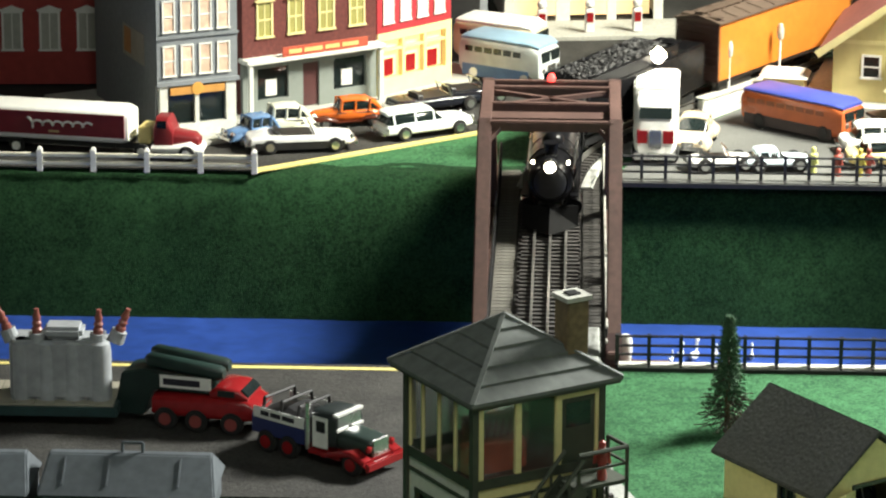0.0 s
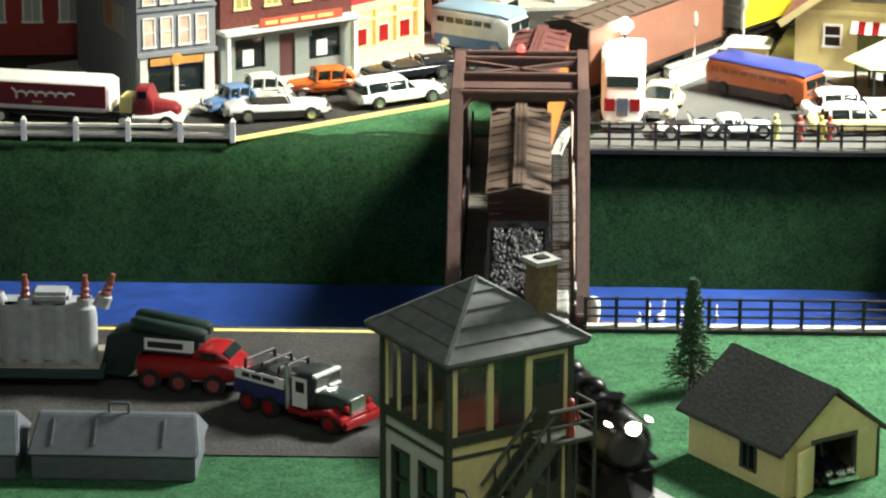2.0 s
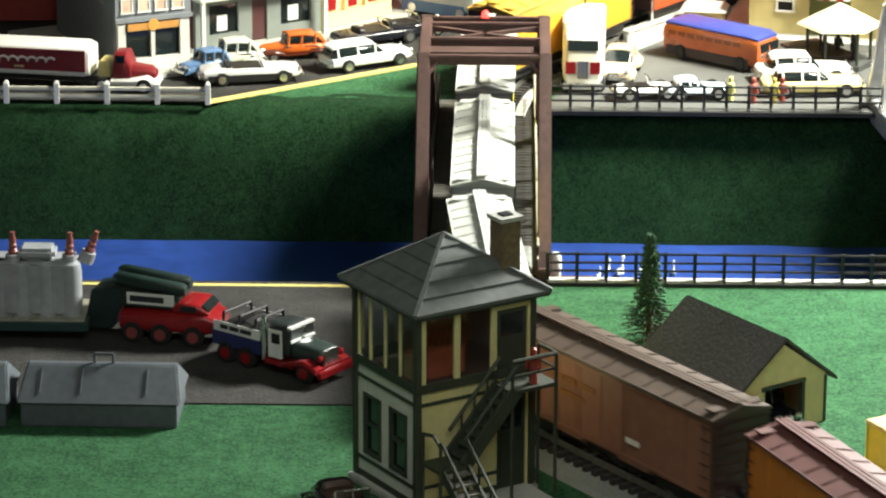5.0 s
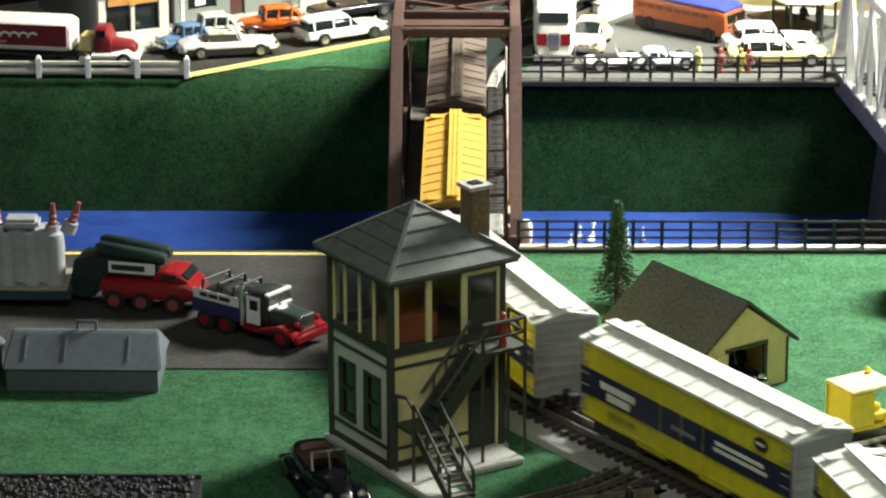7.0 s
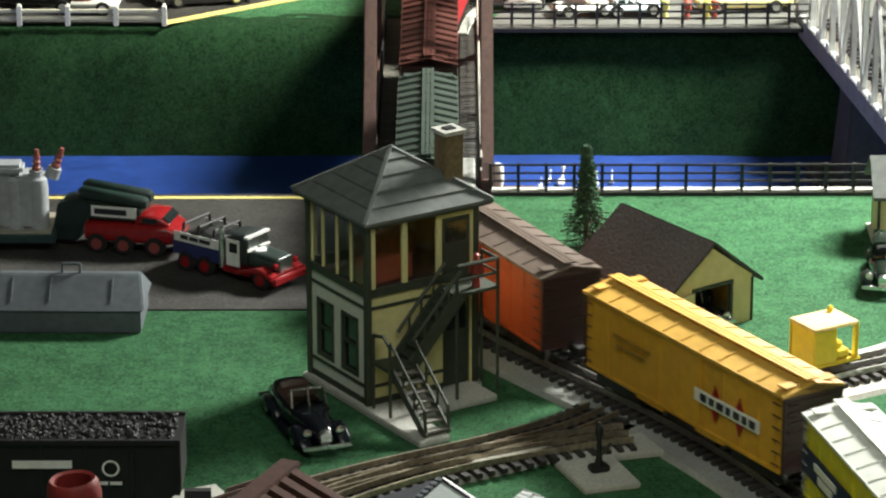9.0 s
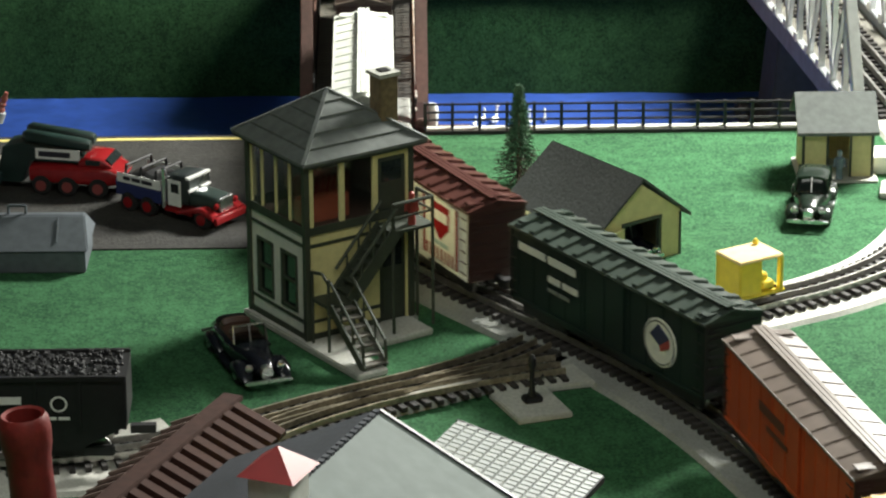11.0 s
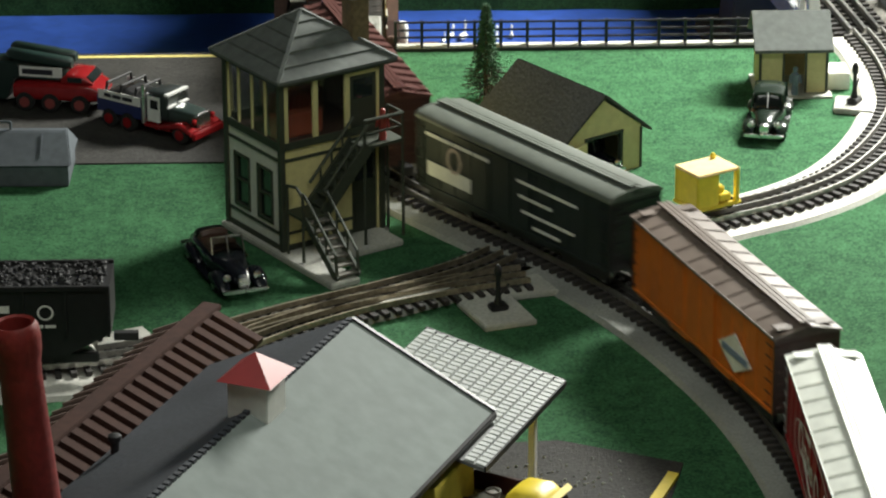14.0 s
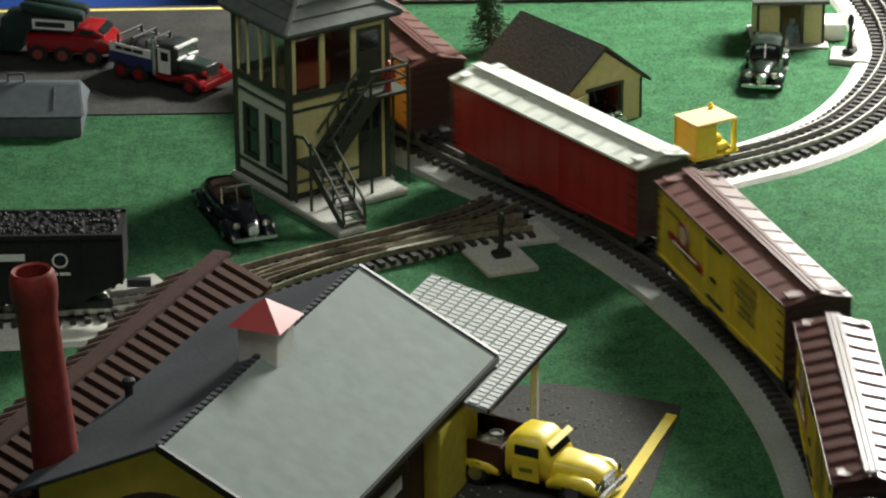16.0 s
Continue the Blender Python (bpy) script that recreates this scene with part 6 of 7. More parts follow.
def lead_truck():
    t = thing("heavy_truck", -1.12, 2.98, 0.012, -36, "red, white and blue heavy truck with open load bed", "truck")
    t.scale = (0.9,) * 3
    B = paint((0.02, 0.03, 0.12))
    part("chassis", Mesh().box(-0.55, 0.55, -0.12, 0.12, 0.09, 0.15), RED, t)
    part("bed", Mesh().box(-0.58, -0.06, -0.22, -0.2, 0.15, 0.3).box(-0.58, -0.06, 0.2, 0.22, 0.15, 0.3).box(-0.6, -0.58, -0.22, 0.22, 0.15, 0.3).box(-0.58, -0.06, -0.2, 0.2, 0.15, 0.19), B, t, "blue load bed")
    part("side_board", Mesh().box(-0.58, -0.06, -0.226, -0.22, 0.28, 0.37).box(-0.58, -0.06, 0.22, 0.226, 0.28, 0.37), WHITE, t, "white side board")
    word_row(t, -0.5, 0.31, 0.035, [0.08, 0.1, 0.12], -0.226, INK)
    part("load", Mesh().loft([(-0.55, 0.18, 0.19, 0.33, 3), (-0.3, 0.19, 0.19, 0.4, 3), (-0.1, 0.18, 0.19, 0.34, 3)], 16), BLACK, t, "dark load")
    part("cab", Mesh().loft([(-0.02, 0.18, 0.15, 0.44, 6), (0.18, 0.18, 0.15, 0.45, 6), (0.22, 0.16, 0.15, 0.42, 6)], 24), paint((0.018, 0.024, 0.024)), t, smooth=True)
    part("cab_door", Mesh().box(0.0, 0.15, -0.19, -0.178, 0.15, 0.4), WHITE, t)
    part("cab_door", Mesh().box(0.0, 0.15, 0.178, 0.19, 0.15, 0.4), WHITE, t)
    part("cab_window", Mesh().box(0.04, 0.13, -0.194, -0.19, 0.28, 0.37), DARKGLASS, t)
    part("windscreen", Mesh().box(0.205, 0.225, -0.14, 0.14, 0.32, 0.41), CHROME, t, "shining windscreen")
    part("exhaust", Mesh().rod((-0.04, -0.2, 0.12), (-0.04, -0.2, 0.5), 0.022, 10), CHROME, t)
    part("screen_frame", Mesh().box(0.2, 0.235, -0.16, -0.02, 0.3, 0.32).box(0.2, 0.235, 0.02, 0.16, 0.3, 0.32).box(0.19, 0.23, -0.16, 0.16, 0.42, 0.44), WHITE, t, "bright windscreen frame")
    for x in (-0.5, -0.32, -0.14):
        part("hoop", Mesh().tube([(x, -0.2, 0.3), (x, -0.18, 0.44), (x, 0.18, 0.44), (x, 0.2, 0.3)], 0.014), BLACK, t, "black bed hoop")
    part("bonnet", Mesh().loft([(0.2, 0.14, 0.14, 0.31, 4), (0.5, 0.12, 0.14, 0.29, 4), (0.53, 0.1, 0.15, 0.27, 4)], 20), paint((0.03, 0.045, 0.04), 0.3), t, smooth=True)
    part("radiator", Mesh().box(0.525, 0.545, -0.1, 0.1, 0.13, 0.29), CHROME, t, bevel=0.01)
    for sy in (-1, 1):
        part("wing", Mesh().loft([(0.12, 0.05, 0.08, 0.12, 3), (0.3, 0.06, 0.12, 0.18, 3), (0.42, 0.07, 0.15, 0.21, 3), (0.56, 0.06, 0.09, 0.15, 3)], 14, m=place(0, sy * 0.18)), RED, t, smooth=True)
        part("headlight", Mesh().lathe([(0.028, 0), (0.03, 0.02), (0.01, 0.03)], 12, pose(0.52, sy * 0.14, 0.22, 0, 90, 0)), RED, t)
        part("running_board", Mesh().box(-0.02, 0.3, sy * 0.18 - 0.04, sy * 0.18 + 0.04, 0.1, 0.13), RED, t)
        for x in (-0.45, -0.22, 0.42):
            wheel(t, x, sy * 0.2, 0.095, 0.07, RED)
    part("bumper", Mesh().box(0.57, 0.61, -0.24, 0.24, 0.07, 0.14), RED, t, bevel=0.01)
    return t


lead_truck()


def low_loader():
    t = thing("low_loader", -3.4, 3.75, 0.012, 0, "dark green low-loader trailer on the road", "trailer")
    G = material("trailer_green", (0.015, 0.045, 0.045), 0.5, vary=0.3)
    part("deck", Mesh().box(-1.1, 0.72, -0.3, 0.3, 0.1, 0.17), G, t, bevel=0.01)
    for k in range(12):
        part("deck_board", Mesh().box(-1.05 + k * 0.145, -0.91 + k * 0.145, -0.26, 0.26, 0.17, 0.185), paint((0.35, 0.33, 0.26)), t)
    for x in (-0.9, -0.7, -0.5, -0.3):
        for y in (-0.26, 0.26):
            wheel(t, x, y, 0.075, 0.06, TYRE)
    return t


low_loader()


def transformer():
    t = thing("transformer", -3.1, 3.72, 0.197, 0, "pale grey electric transformer with red-brown insulators on the trailer", "transformer")
    t.scale = (0.9,) * 3
    G = material("transformer_grey", (0.36, 0.38, 0.4), 0.6, grain=90, vary=0.2, stain=16)
    part("tank", Mesh().box(-0.42, 0.36, -0.17, 0.17, 0, 0.5), G, t, bevel=0.03)
    part("top_tank", Mesh().box(-0.15, 0.17, -0.12, 0.12, 0.5, 0.6), G, t, bevel=0.03)
    for k in range(4):
        part("cooling_rib", Mesh().lathe([(0.1, 0.0), (0.1, 0.4), (0.09, 0.47), (0.05, 0.5)], 16, place(-0.33 + k * 0.21, -0.085)), G, t, smooth=True)
    for x, y, tilt in ((-0.2, -0.08, 0), (0.29, -0.08, 3), (0.42, 0.02, 22), (-0.42, 0.02, -22)):
        c = part("bushing_base", Mesh().lathe([(0.07, 0), (0.065, 0.1)], 14, place(0, 0)), G, t, m=pose(x, y, 0.45, 0, tilt, 0))
        part("insulator", Mesh().lathe([(0.04, 0.1), (0.045, 0.13), (0.032, 0.15), (0.04, 0.18), (0.028, 0.2), (0.035, 0.23), (0.02, 0.27), (0.022, 0.3)], 12), paint((0.3, 0.1, 0.08), 0.3), c, "red-brown insulator", smooth=True)
    return t


transformer()


def grey_shelter(x, L):
    t = thing("storage_shelter", x, 1.66, 0, -1, "long grey storage shelter at the road edge", "shelter", "grey shelters")
    G = material("shelter_grey", (0.09, 0.105, 0.12), 0.7, grain=120, vary=0.18, stain=14)
    part("wall", Mesh().box(0, L, 0, 0.62, 0, 0.2), G, t, bevel=0.01)
    part("roof", Mesh().add([(-0.03, -0.03, 0.19), (L + 0.03, -0.03, 0.19), (L + 0.03, 0.65, 0.19), (-0.03, 0.65, 0.19), (0.02, 0.27, 0.4), (L - 0.02, 0.27, 0.4), (L - 0.02, 0.35, 0.4), (0.02, 0.35, 0.4)],
                            [(3, 2, 1, 0), (4, 5, 6, 7), (0, 1, 5, 4), (1, 2, 6, 5), (2, 3, 7, 6), (3, 0, 4, 7)]), G, t, bevel=0.012)
    part("roof_handle", Mesh().tube([(L * 0.45, 0.31, 0.4), (L * 0.45, 0.31, 0.47), (L * 0.57, 0.31, 0.47), (L * 0.57, 0.31, 0.4)], 0.012), G, t)
    for k in (0.12, 0.38, 0.8):
        part("seam", Mesh().bar((L * k, 0.05, 0.245), (L * k, 0.24, 0.378), 0.012, 0.02), G, t)
    return t


grey_shelter(-2.98, 1.16)
grey_shelter(-4.35, 1.26)


# ---- conifer by the fence ----
def conifer():
    t = thing("conifer", 1.74, 3.7, 0, 0, "small dark green model conifer with bare lower twigs", "tree")
    t.scale = (0.9,) * 3
    part("trunk", Mesh().lathe([(0.03, 0), (0.022, 0.3), (0.006, 0.95)], 8), BRICK, t)
    rng = random.Random(8)
    m, tw = Mesh(), Mesh()
    for k in range(2600):
        f = rng.random() ** 0.8
        z = 0.1 + 0.88 * f
        r = (0.17 * (1 - f) ** 0.7 + 0.012) * (1.25 if f < 0.25 else (0.6 + 0.5 * rng.random()))
        a = rng.uniform(0, 6.283)
        d = rng.uniform(0.35, 1.0) * r
        p = Vector((d * math.cos(a), d * math.sin(a), z - d * 0.25))
        s = rng.uniform(0.018, 0.042)
        q = pose(p.x, p.y, p.z, rng.uniform(-50, 50), rng.uniform(-50, 50), math.degrees(a))
        if f < 0.22 and rng.random() < 0.55:
            continue
        m.add([(-s * 0.2, -s * 0.35, 0), (s, 0, 0.006), (-s * 0.2, s * 0.35, 0), (0, 0, s * 0.45)], [(0, 1, 3), (1, 2, 3), (2, 0, 3), (0, 2, 1)], q)
    for k in range(150):
        a, z = rng.uniform(0, 6.283), (rng.uniform(0.08, 0.75) if k < 40 else rng.uniform(0.06, 0.34))
        r = 0.25 * (1 - z) + rng.uniform(-0.05, 0.06)
        tw.rod((0, 0, z), (r * math.cos(a), r * math.sin(a), z - 0.03 + rng.uniform(-0.03, 0.04)), 0.004, 4)
    tagged(part("needles", m, material("needles", (0.045, 0.115, 0.055), 0.8, grain=300, vary=0.5), t, "dark green needles"), kind="stuff")
    tagged(part("twig_tangle", tw, material("twigs", (0.05, 0.035, 0.025), 0.9, vary=0.3), t, "bare brown twigs"), kind="stuff")


conifer()


# ---- yard booth, yellow rail cart ----
def booth():
    t = thing("yard_booth", 4.48, 3.72, 0, 0, "small cream yard booth with grey roof and open doorway", "hut")
    part("wall", Mesh().box(-0.3, -0.08, 0, 0.03, 0, 0.46).box(0.1, 0.3, 0, 0.03, 0, 0.46).box(-0.08, 0.1, 0, 0.03, 0.4, 0.46).box(-0.3, -0.27, 0.03, 0.5, 0, 0.46).box(0.27, 0.3, 0.03, 0.5, 0, 0.46).box(-0.3, 0.3, 0.47, 0.5, 0, 0.46), CREAM, t)
    part("trim", Mesh().box(-0.31, -0.285, -0.01, 0, 0, 0.46).box(0.285, 0.31, -0.01, 0, 0, 0.46).box(-0.1, -0.08, -0.01, 0, 0, 0.42).box(0.1, 0.12, -0.01, 0, 0, 0.42), GREENTRIM, t)
    for y0, y1 in ((-0.1, 0.25), (0.6, 0.25)):
        part("roof_slope", Mesh().add([(-0.36, y0, 0.42), (0.34, y0, 0.42), (0.34, y1, 0.68), (-0.36, y1, 0.68), (-0.36, y0, 0.45), (0.34, y0, 0.45), (0.34, y1, 0.71), (-0.36, y1, 0.71)],
                                      [(3, 2, 1, 0), (4, 5, 6, 7), (0, 1, 5, 4), (1, 2, 6, 5), (2, 3, 7, 6), (3, 0, 4, 7)]), SLATE, t)
    part("side_bin", Mesh().box(0.31, 0.52, 0.1, 0.4, 0, 0.16), WHITE, t, bevel=0.01)
    part("slab", Mesh().box(-0.34, 0.34, -0.12, 0.52, -0.002, 0.02), CONCRETE, t)
    figurine(4.49, 3.66, 0.022, 0, paint((0.15, 0.2, 0.25)), "tiny painted figure in the booth doorway")


booth()


def rail_cart():
    t = thing("rail_cart", 3.43, 0.66, 0.13, 31, "yellow railway inspection cart with a flat canopy", "rail cart")
    t.scale = (0.84,) * 3
    part("canopy", Mesh().box(-0.26, 0.24, -0.2, 0.2, 0.4, 0.43), paint((0.8, 0.6, 0.27)), t, "pale yellow canopy", bevel=0.01)
    part("back_panel", Mesh().box(-0.25, -0.22, -0.18, 0.18, 0.08, 0.4).box(-0.25, 0.0, -0.19, -0.17, 0.08, 0.4), YELLOW, t, bevel=0.008)
    part("engine_box", Mesh().box(-0.08, 0.12, -0.12, 0.12, 0.08, 0.24), YELLOW, t, bevel=0.015)
    part("seat", Mesh().box(0.02, 0.16, -0.17, 0.17, 0.1, 0.17), YELLOW, t, bevel=0.01)
    part("deck", Mesh().box(-0.27, 0.27, -0.2, 0.2, 0.05, 0.085), YELLOW, t, bevel=0.01)
    for x, y in ((0.22, -0.17), (0.22, 0.17), (-0.23, 0.17)):
        part("canopy_post", Mesh().box(x - 0.02, x + 0.02, y - 0.02, y + 0.02, 0.08, 0.4), YELLOW, t)
    part("beacon", Mesh().lathe([(0.025, 0.43), (0.03, 0.46), (0.012, 0.485)], 10, place(0.16, 0.14)), YELLOW, t)
    for x in (-0.17, 0.17):
        for y in (-0.13, 0.13):
            wheel(t, x, y, 0.06, 0.03, YELLOW)


rail_cart()
vintage_car("garage_car", "dark vintage car inside the garage shed", 2.55, 1.95, -60, BLACKCAR, 0.7, 0.3, z=0)


# ---- hopper car on the branch ----
def hopper():
    t = thing("hopper_car", -2.45, -2.2, 0, 0, "black hopper car heaped with coal on the branch track", "hopper car")
    L, W = 1.25, 0.25
    part("body", Mesh().prism([(-L, 0.3), (-L, 0.78), (L, 0.78), (L, 0.42), (L - 0.35, 0.24), (0.2, 0.24), (0, 0.36), (-0.2, 0.24), (-L + 0.35, 0.24)], -W, W, pose(0, 0, 0, 90)), BLACK, t, "black hopper sides")
    for k in range(9):
        part("side_rib", Mesh().box(-0.012, 0.012, -W - 0.015, -W, 0.4, 0.78), BLACK, t, m=place(-L + 0.02 + k * (2 * L - 0.04) / 8, 0))
    part("top_rim", Mesh().box(-L, L, -W - 0.02, -W + 0.02, 0.76, 0.8).box(-L, L, W - 0.02, W + 0.02, 0.76, 0.8), BLACK, t, bevel=0.006)
    c = Mesh()
    rng = random.Random(5)
    for k in range(1500):
        s = rng.uniform(0.01, 0.023)
        c.lathe([(s * 0.5, -s), (s, 0), (s * 0.4, s)], 5, pose(rng.uniform(-L + 0.05, L - 0.05), rng.uniform(-W + 0.03, W - 0.03), 0.77 + rng.uniform(-0.02, 0.03), rng.uniform(0, 90), rng.uniform(0, 90), 0))
    tagged(part("coal", c, material("hopper_coal", (0.025, 0.025, 0.027), 0.72, grain=200, vary=0.6), t, "level load of dull coal"), kind="stuff")
    word_row(t, -0.9, 0.6, 0.055, [0.3, 0.32], -W - 0.016, PALEINK, "white lettering bar")
    word_row(t, 0.12, 0.6, 0.055, [0.4], -W - 0.016, PALEINK)
    word_row(t, 0.66, 0.48, 0.022, [0.1, 0.08], -W - 0.016, PALEINK)
    part("emblem", oval(0.06, 0.06, 0.78, 0.6, -W - 0.016, 20, 0.014), PALEINK, t, "white ring emblem")
    part("coupler", Mesh().box(L, L + 0.18, -0.03, 0.03, 0.27, 0.33), BLACK, t)
    truck(t, -0.85)
    truck(t, 0.85)


hopper()


# ---- station with tiled porch, brown freight roof, factory chimney ----
def station():
    t = thing("station", 0.55, -4.2, 0, -23.9, "yellow station with grey gable roof, tiled porch and red cupola", "station building")
    Y0, ZR, ZE, XE = -3.06, 1.23, 0.72, 1.04
    s = (ZR - ZE) / XE
    LITROOF = material("lit_slate_roof", (0.2, 0.23, 0.22), 0.8, spec=0.25, grain=60, vary=0.12, bump=0.05, stain=8)
    YW = material("yellow_wall", (0.68, 0.58, 0.08), 0.6, grain=90, vary=0.1)

    def slope(x0, z0, x1, z1, y0, y1, th=0.03):
        return Mesh().add([(x0, y0, z0), (x1, y0, z1), (x1, y1, z1), (x0, y1, z0), (x0, y0, z0 + th), (x1, y0, z1 + th), (x1, y1, z1 + th), (x0, y1, z0 + th)],
                          [(3, 2, 1, 0), (4, 5, 6, 7), (0, 1, 5, 4), (1, 2, 6, 5), (2, 3, 7, 6), (3, 0, 4, 7)])

    # one roof in two tones: lit slope pale, shaded slope dark, by colour
    part("roof_slope", slope(0, ZR, XE, ZE, Y0, 0), LITROOF, t, "grey roof slope in a lit tone", bevel=0.006)
    part("dark_slope", slope(0, ZR, -1.1, ZR - 1.1 * s, Y0, 0.05), SHADEROOF, t, "grey roof slope with shade in its colour", bevel=0.006)
    rg = Mesh()
    for k in range(44):
        rg.box(-0.02, 0.02, Y0 + k * 0.07, Y0 + k * 0.07 + 0.045, ZR + 0.015, ZR + 0.045)
    tagged(part("ridge_tiles", rg, SHADEROOF, t, "small ridge tiles"), kind="stuff")
    part("verge", Mesh().bar((0, 0.01, ZR + 0.02), (XE, 0.01, ZE + 0.02), 0.03, 0.05), BLACK, t)
    part("verge", Mesh().bar((0, Y0 - 0.01, ZR + 0.02), (XE, Y0 - 0.01, ZE + 0.02), 0.03, 0.05), BLACK, t)
    part("eave_edge", Mesh().box(XE - 0.005, XE + 0.02, Y0, 0, ZE - 0.01, ZE + 0.03), BLACK, t)
    part("front_gable", Mesh().prism([(-0.9, 0), (0.9, 0), (0.9, ZR - 0.9 * s), (0, ZR), (-0.9, ZR - 0.9 * s)], 0, 0.04, pose(0, Y0 + 0.1, 0, 90)), YW, t)
    part("back_gable", Mesh().prism([(-0.9, 0), (0.9, 0), (0.9, ZR - 0.9 * s), (0, ZR), (-0.9, ZR - 0.9 * s)], 0, 0.04, pose(0, -0.12, 0, 90)), YW, t)
    # brown wall, made darker in colour for the shadow below the eave
    part("side_wall", Mesh().box(0.86, 0.9, Y0 + 0.1, -0.16, 0, ZR - 0.9 * s - 0.01), paint((0.1, 0.055, 0.03), 0.75), t, "brown side wall with the eave's shade in its colour")
    part("side_wall", Mesh().box(-0.9, -0.86, Y0 + 0.1, -0.16, 0, ZR - 0.9 * s - 0.01), YW, t)
    part("bay_wall", Mesh().box(0.9, 1.02, -0.98, -0.3, 0, 0.6), YW, t, "bright yellow bay under the porch", bevel=0.008)
    part("gable_arch", Mesh().lathe([(0.62, 0), (0.62, 0.02)], 40, pose(0, Y0 + 0.06, 0.28, 90, 0, 0)), paint((0.06, 0.035, 0.02), 0.7), t, "dark brown arch in the gable")
    part("round_sign", Mesh().lathe([(0.32, 0), (0.32, 0.02)], 32, pose(0.9, -1.6, 0.42, 0, 90, 0)), paint((0.05, 0.025, 0.02)), t, "dark brown round sign")
    part("sign_ring", Mesh().lathe([(0.34, 0), (0.34, 0.012)], 32, pose(0.9, -1.6, 0.42, 0, 90, 0)), PALEINK, t)
    part("sign_bars", Mesh().box(0.92, 0.926, -1.8, -1.4, 0.36, 0.46), PALEINK, t)
    part("gable_canopy", slope(-0.5, 0.7, 0.1, 0.5, Y0 - 0.5, Y0 + 0.1), SHADEROOF, t)
    # porch of raised pale tiles
    X0, X1, PY0, PY1, PZ0, PZ1 = 0.18, 1.22, -0.62, 0.86, 0.846, 0.61
    po = part("porch_roof", slope(X0, PZ0, X1, PZ1, PY0, PY1, 0.025), paint((0.19, 0.2, 0.2), 0.6), t, "porch roof")
    TL = material("pale_tile", (0.42, 0.44, 0.43), 0.4, grain=100, vary=0.14)
    ps = (PZ1 - PZ0) / (X1 - X0)
    tile = Mesh().add([(0, 0, 0.026), (0.074, 0, 0.026 + 0.074 * ps), (0.074, 0.05, 0.026 + 0.074 * ps), (0, 0.05, 0.026), (0.003, 0.004, 0.036), (0.071, 0.004, 0.042 + 0.071 * ps), (0.071, 0.046, 0.042 + 0.071 * ps), (0.003, 0.046, 0.036)],
                      [(3, 2, 1, 0), (4, 5, 6, 7), (0, 1, 5, 4), (1, 2, 6, 5), (2, 3, 7, 6), (3, 0, 4, 7)])
    first = None
    for i in range(13):
        for j in range(24):
            x, y = X0 + 0.01 + i * 0.08, PY0 + 0.01 + j * 0.062
            if x < 1.0 and y < -0.08:
                continue
            if first is None:
                first = part("tile", tile, TL, po, m=place(x, y, PZ0 + (x - X0) * ps))
            else:
                o = new("tile", first.data)
                o.parent = po
                o.matrix_basis = pose(x * U, y * U, (PZ0 + (x - X0) * ps) * U)
    part("porch_edge", Mesh().bar((X0, PY1 + 0.008, PZ0 + 0.02), (X1, PY1 + 0.008, PZ1 + 0.02), 0.02, 0.04).box(X1, X1 + 0.015, PY0, PY1, PZ1, PZ1 + 0.04), BLACK, t)
    for x, y in [(1.12, 0.52)]:
        part("porch_post", Mesh().box(x - 0.024, x + 0.024, y - 0.024, y + 0.024, 0, 0.62), WHITE, t, "white porch post")
    c = part("cupola", Mesh().box(-0.14, 0.14, -1.62, -1.34, 1.05, 1.46), WHITEWALL, t, "white cupola", bevel=0.006)
    part("cupola_roof", Mesh().add([(-0.19, -1.67, 1.46), (0.19, -1.67, 1.46), (0.19, -1.29, 1.46), (-0.19, -1.29, 1.46), (0, -1.48, 1.62)], [(3, 2, 1, 0), (0, 1, 4), (1, 2, 4), (2, 3, 4), (3, 0, 4)]), material("dull_red_roof", (0.32, 0.022, 0.024), 0.45, spec=0.5, vary=0.15), c, "red pyramid roof")
    part("vent_pipe", Mesh().lathe([(0.03, 0), (0.03, 0.15), (0.045, 0.155), (0.045, 0.19), (0.02, 0.2)], 12, place(-1.0, -1.55, 0.7)), BLACK, t, "black vent pipe", smooth=True)
    # brown ribbed freight roof along the far side
    f = thing("freight_shed", 0.55, -4.14, 0, -23.9, "brown ribbed freight shed beside the station", "shed")
    BR = material("brown_ribbed_roof", (0.045, 0.021, 0.016), 0.85, spec=0.2, grain=120, vary=0.25, stain=16)
    SEAM = material("pale_seam", (0.2, 0.14, 0.12), 0.7, vary=0.2)
    part("roof", slope(-1.5, 0.66, -1.12, 0.5, -3.4, 0.95), BR, f)
    part("roof", slope(-1.5, 0.66, -1.95, 0.45, -3.4, 0.95), BR, f)
    rib = Mesh().bar((-1.5, 0, 0.705), (-1.1, 0, 0.537), 0.08, 0.06)
    rib2 = Mesh().bar((-1.5, 0, 0.7), (-1.95, 0, 0.49), 0.018, 0.02)
    for k in range(28):
        part("roof_rib", rib, BR, f, m=place(0, -3.28 + k * 0.153))
        part("roof_seam", rib2, SEAM, f, m=place(0, -3.28 + k * 0.153))
    part("ridge_beam", Mesh().box(-1.6, -1.45, -3.42, 0.97, 0.69, 0.735), BR, f, bevel=0.008)
    part("wall", Mesh().box(-1.9, -1.16, -3.35, 0.9, 0, 0.46), BR, f)
    g = thing("factory_chimney", -1.36, -6.14, 0, 0, "tall dark red brick factory chimney with flared top, leaning slightly", "chimney")
    g.matrix_basis = pose(-1.36 * U, -6.14 * U, 0, 0, -4.0, 0)
    g.scale = (0.86, 0.86, 1.0)
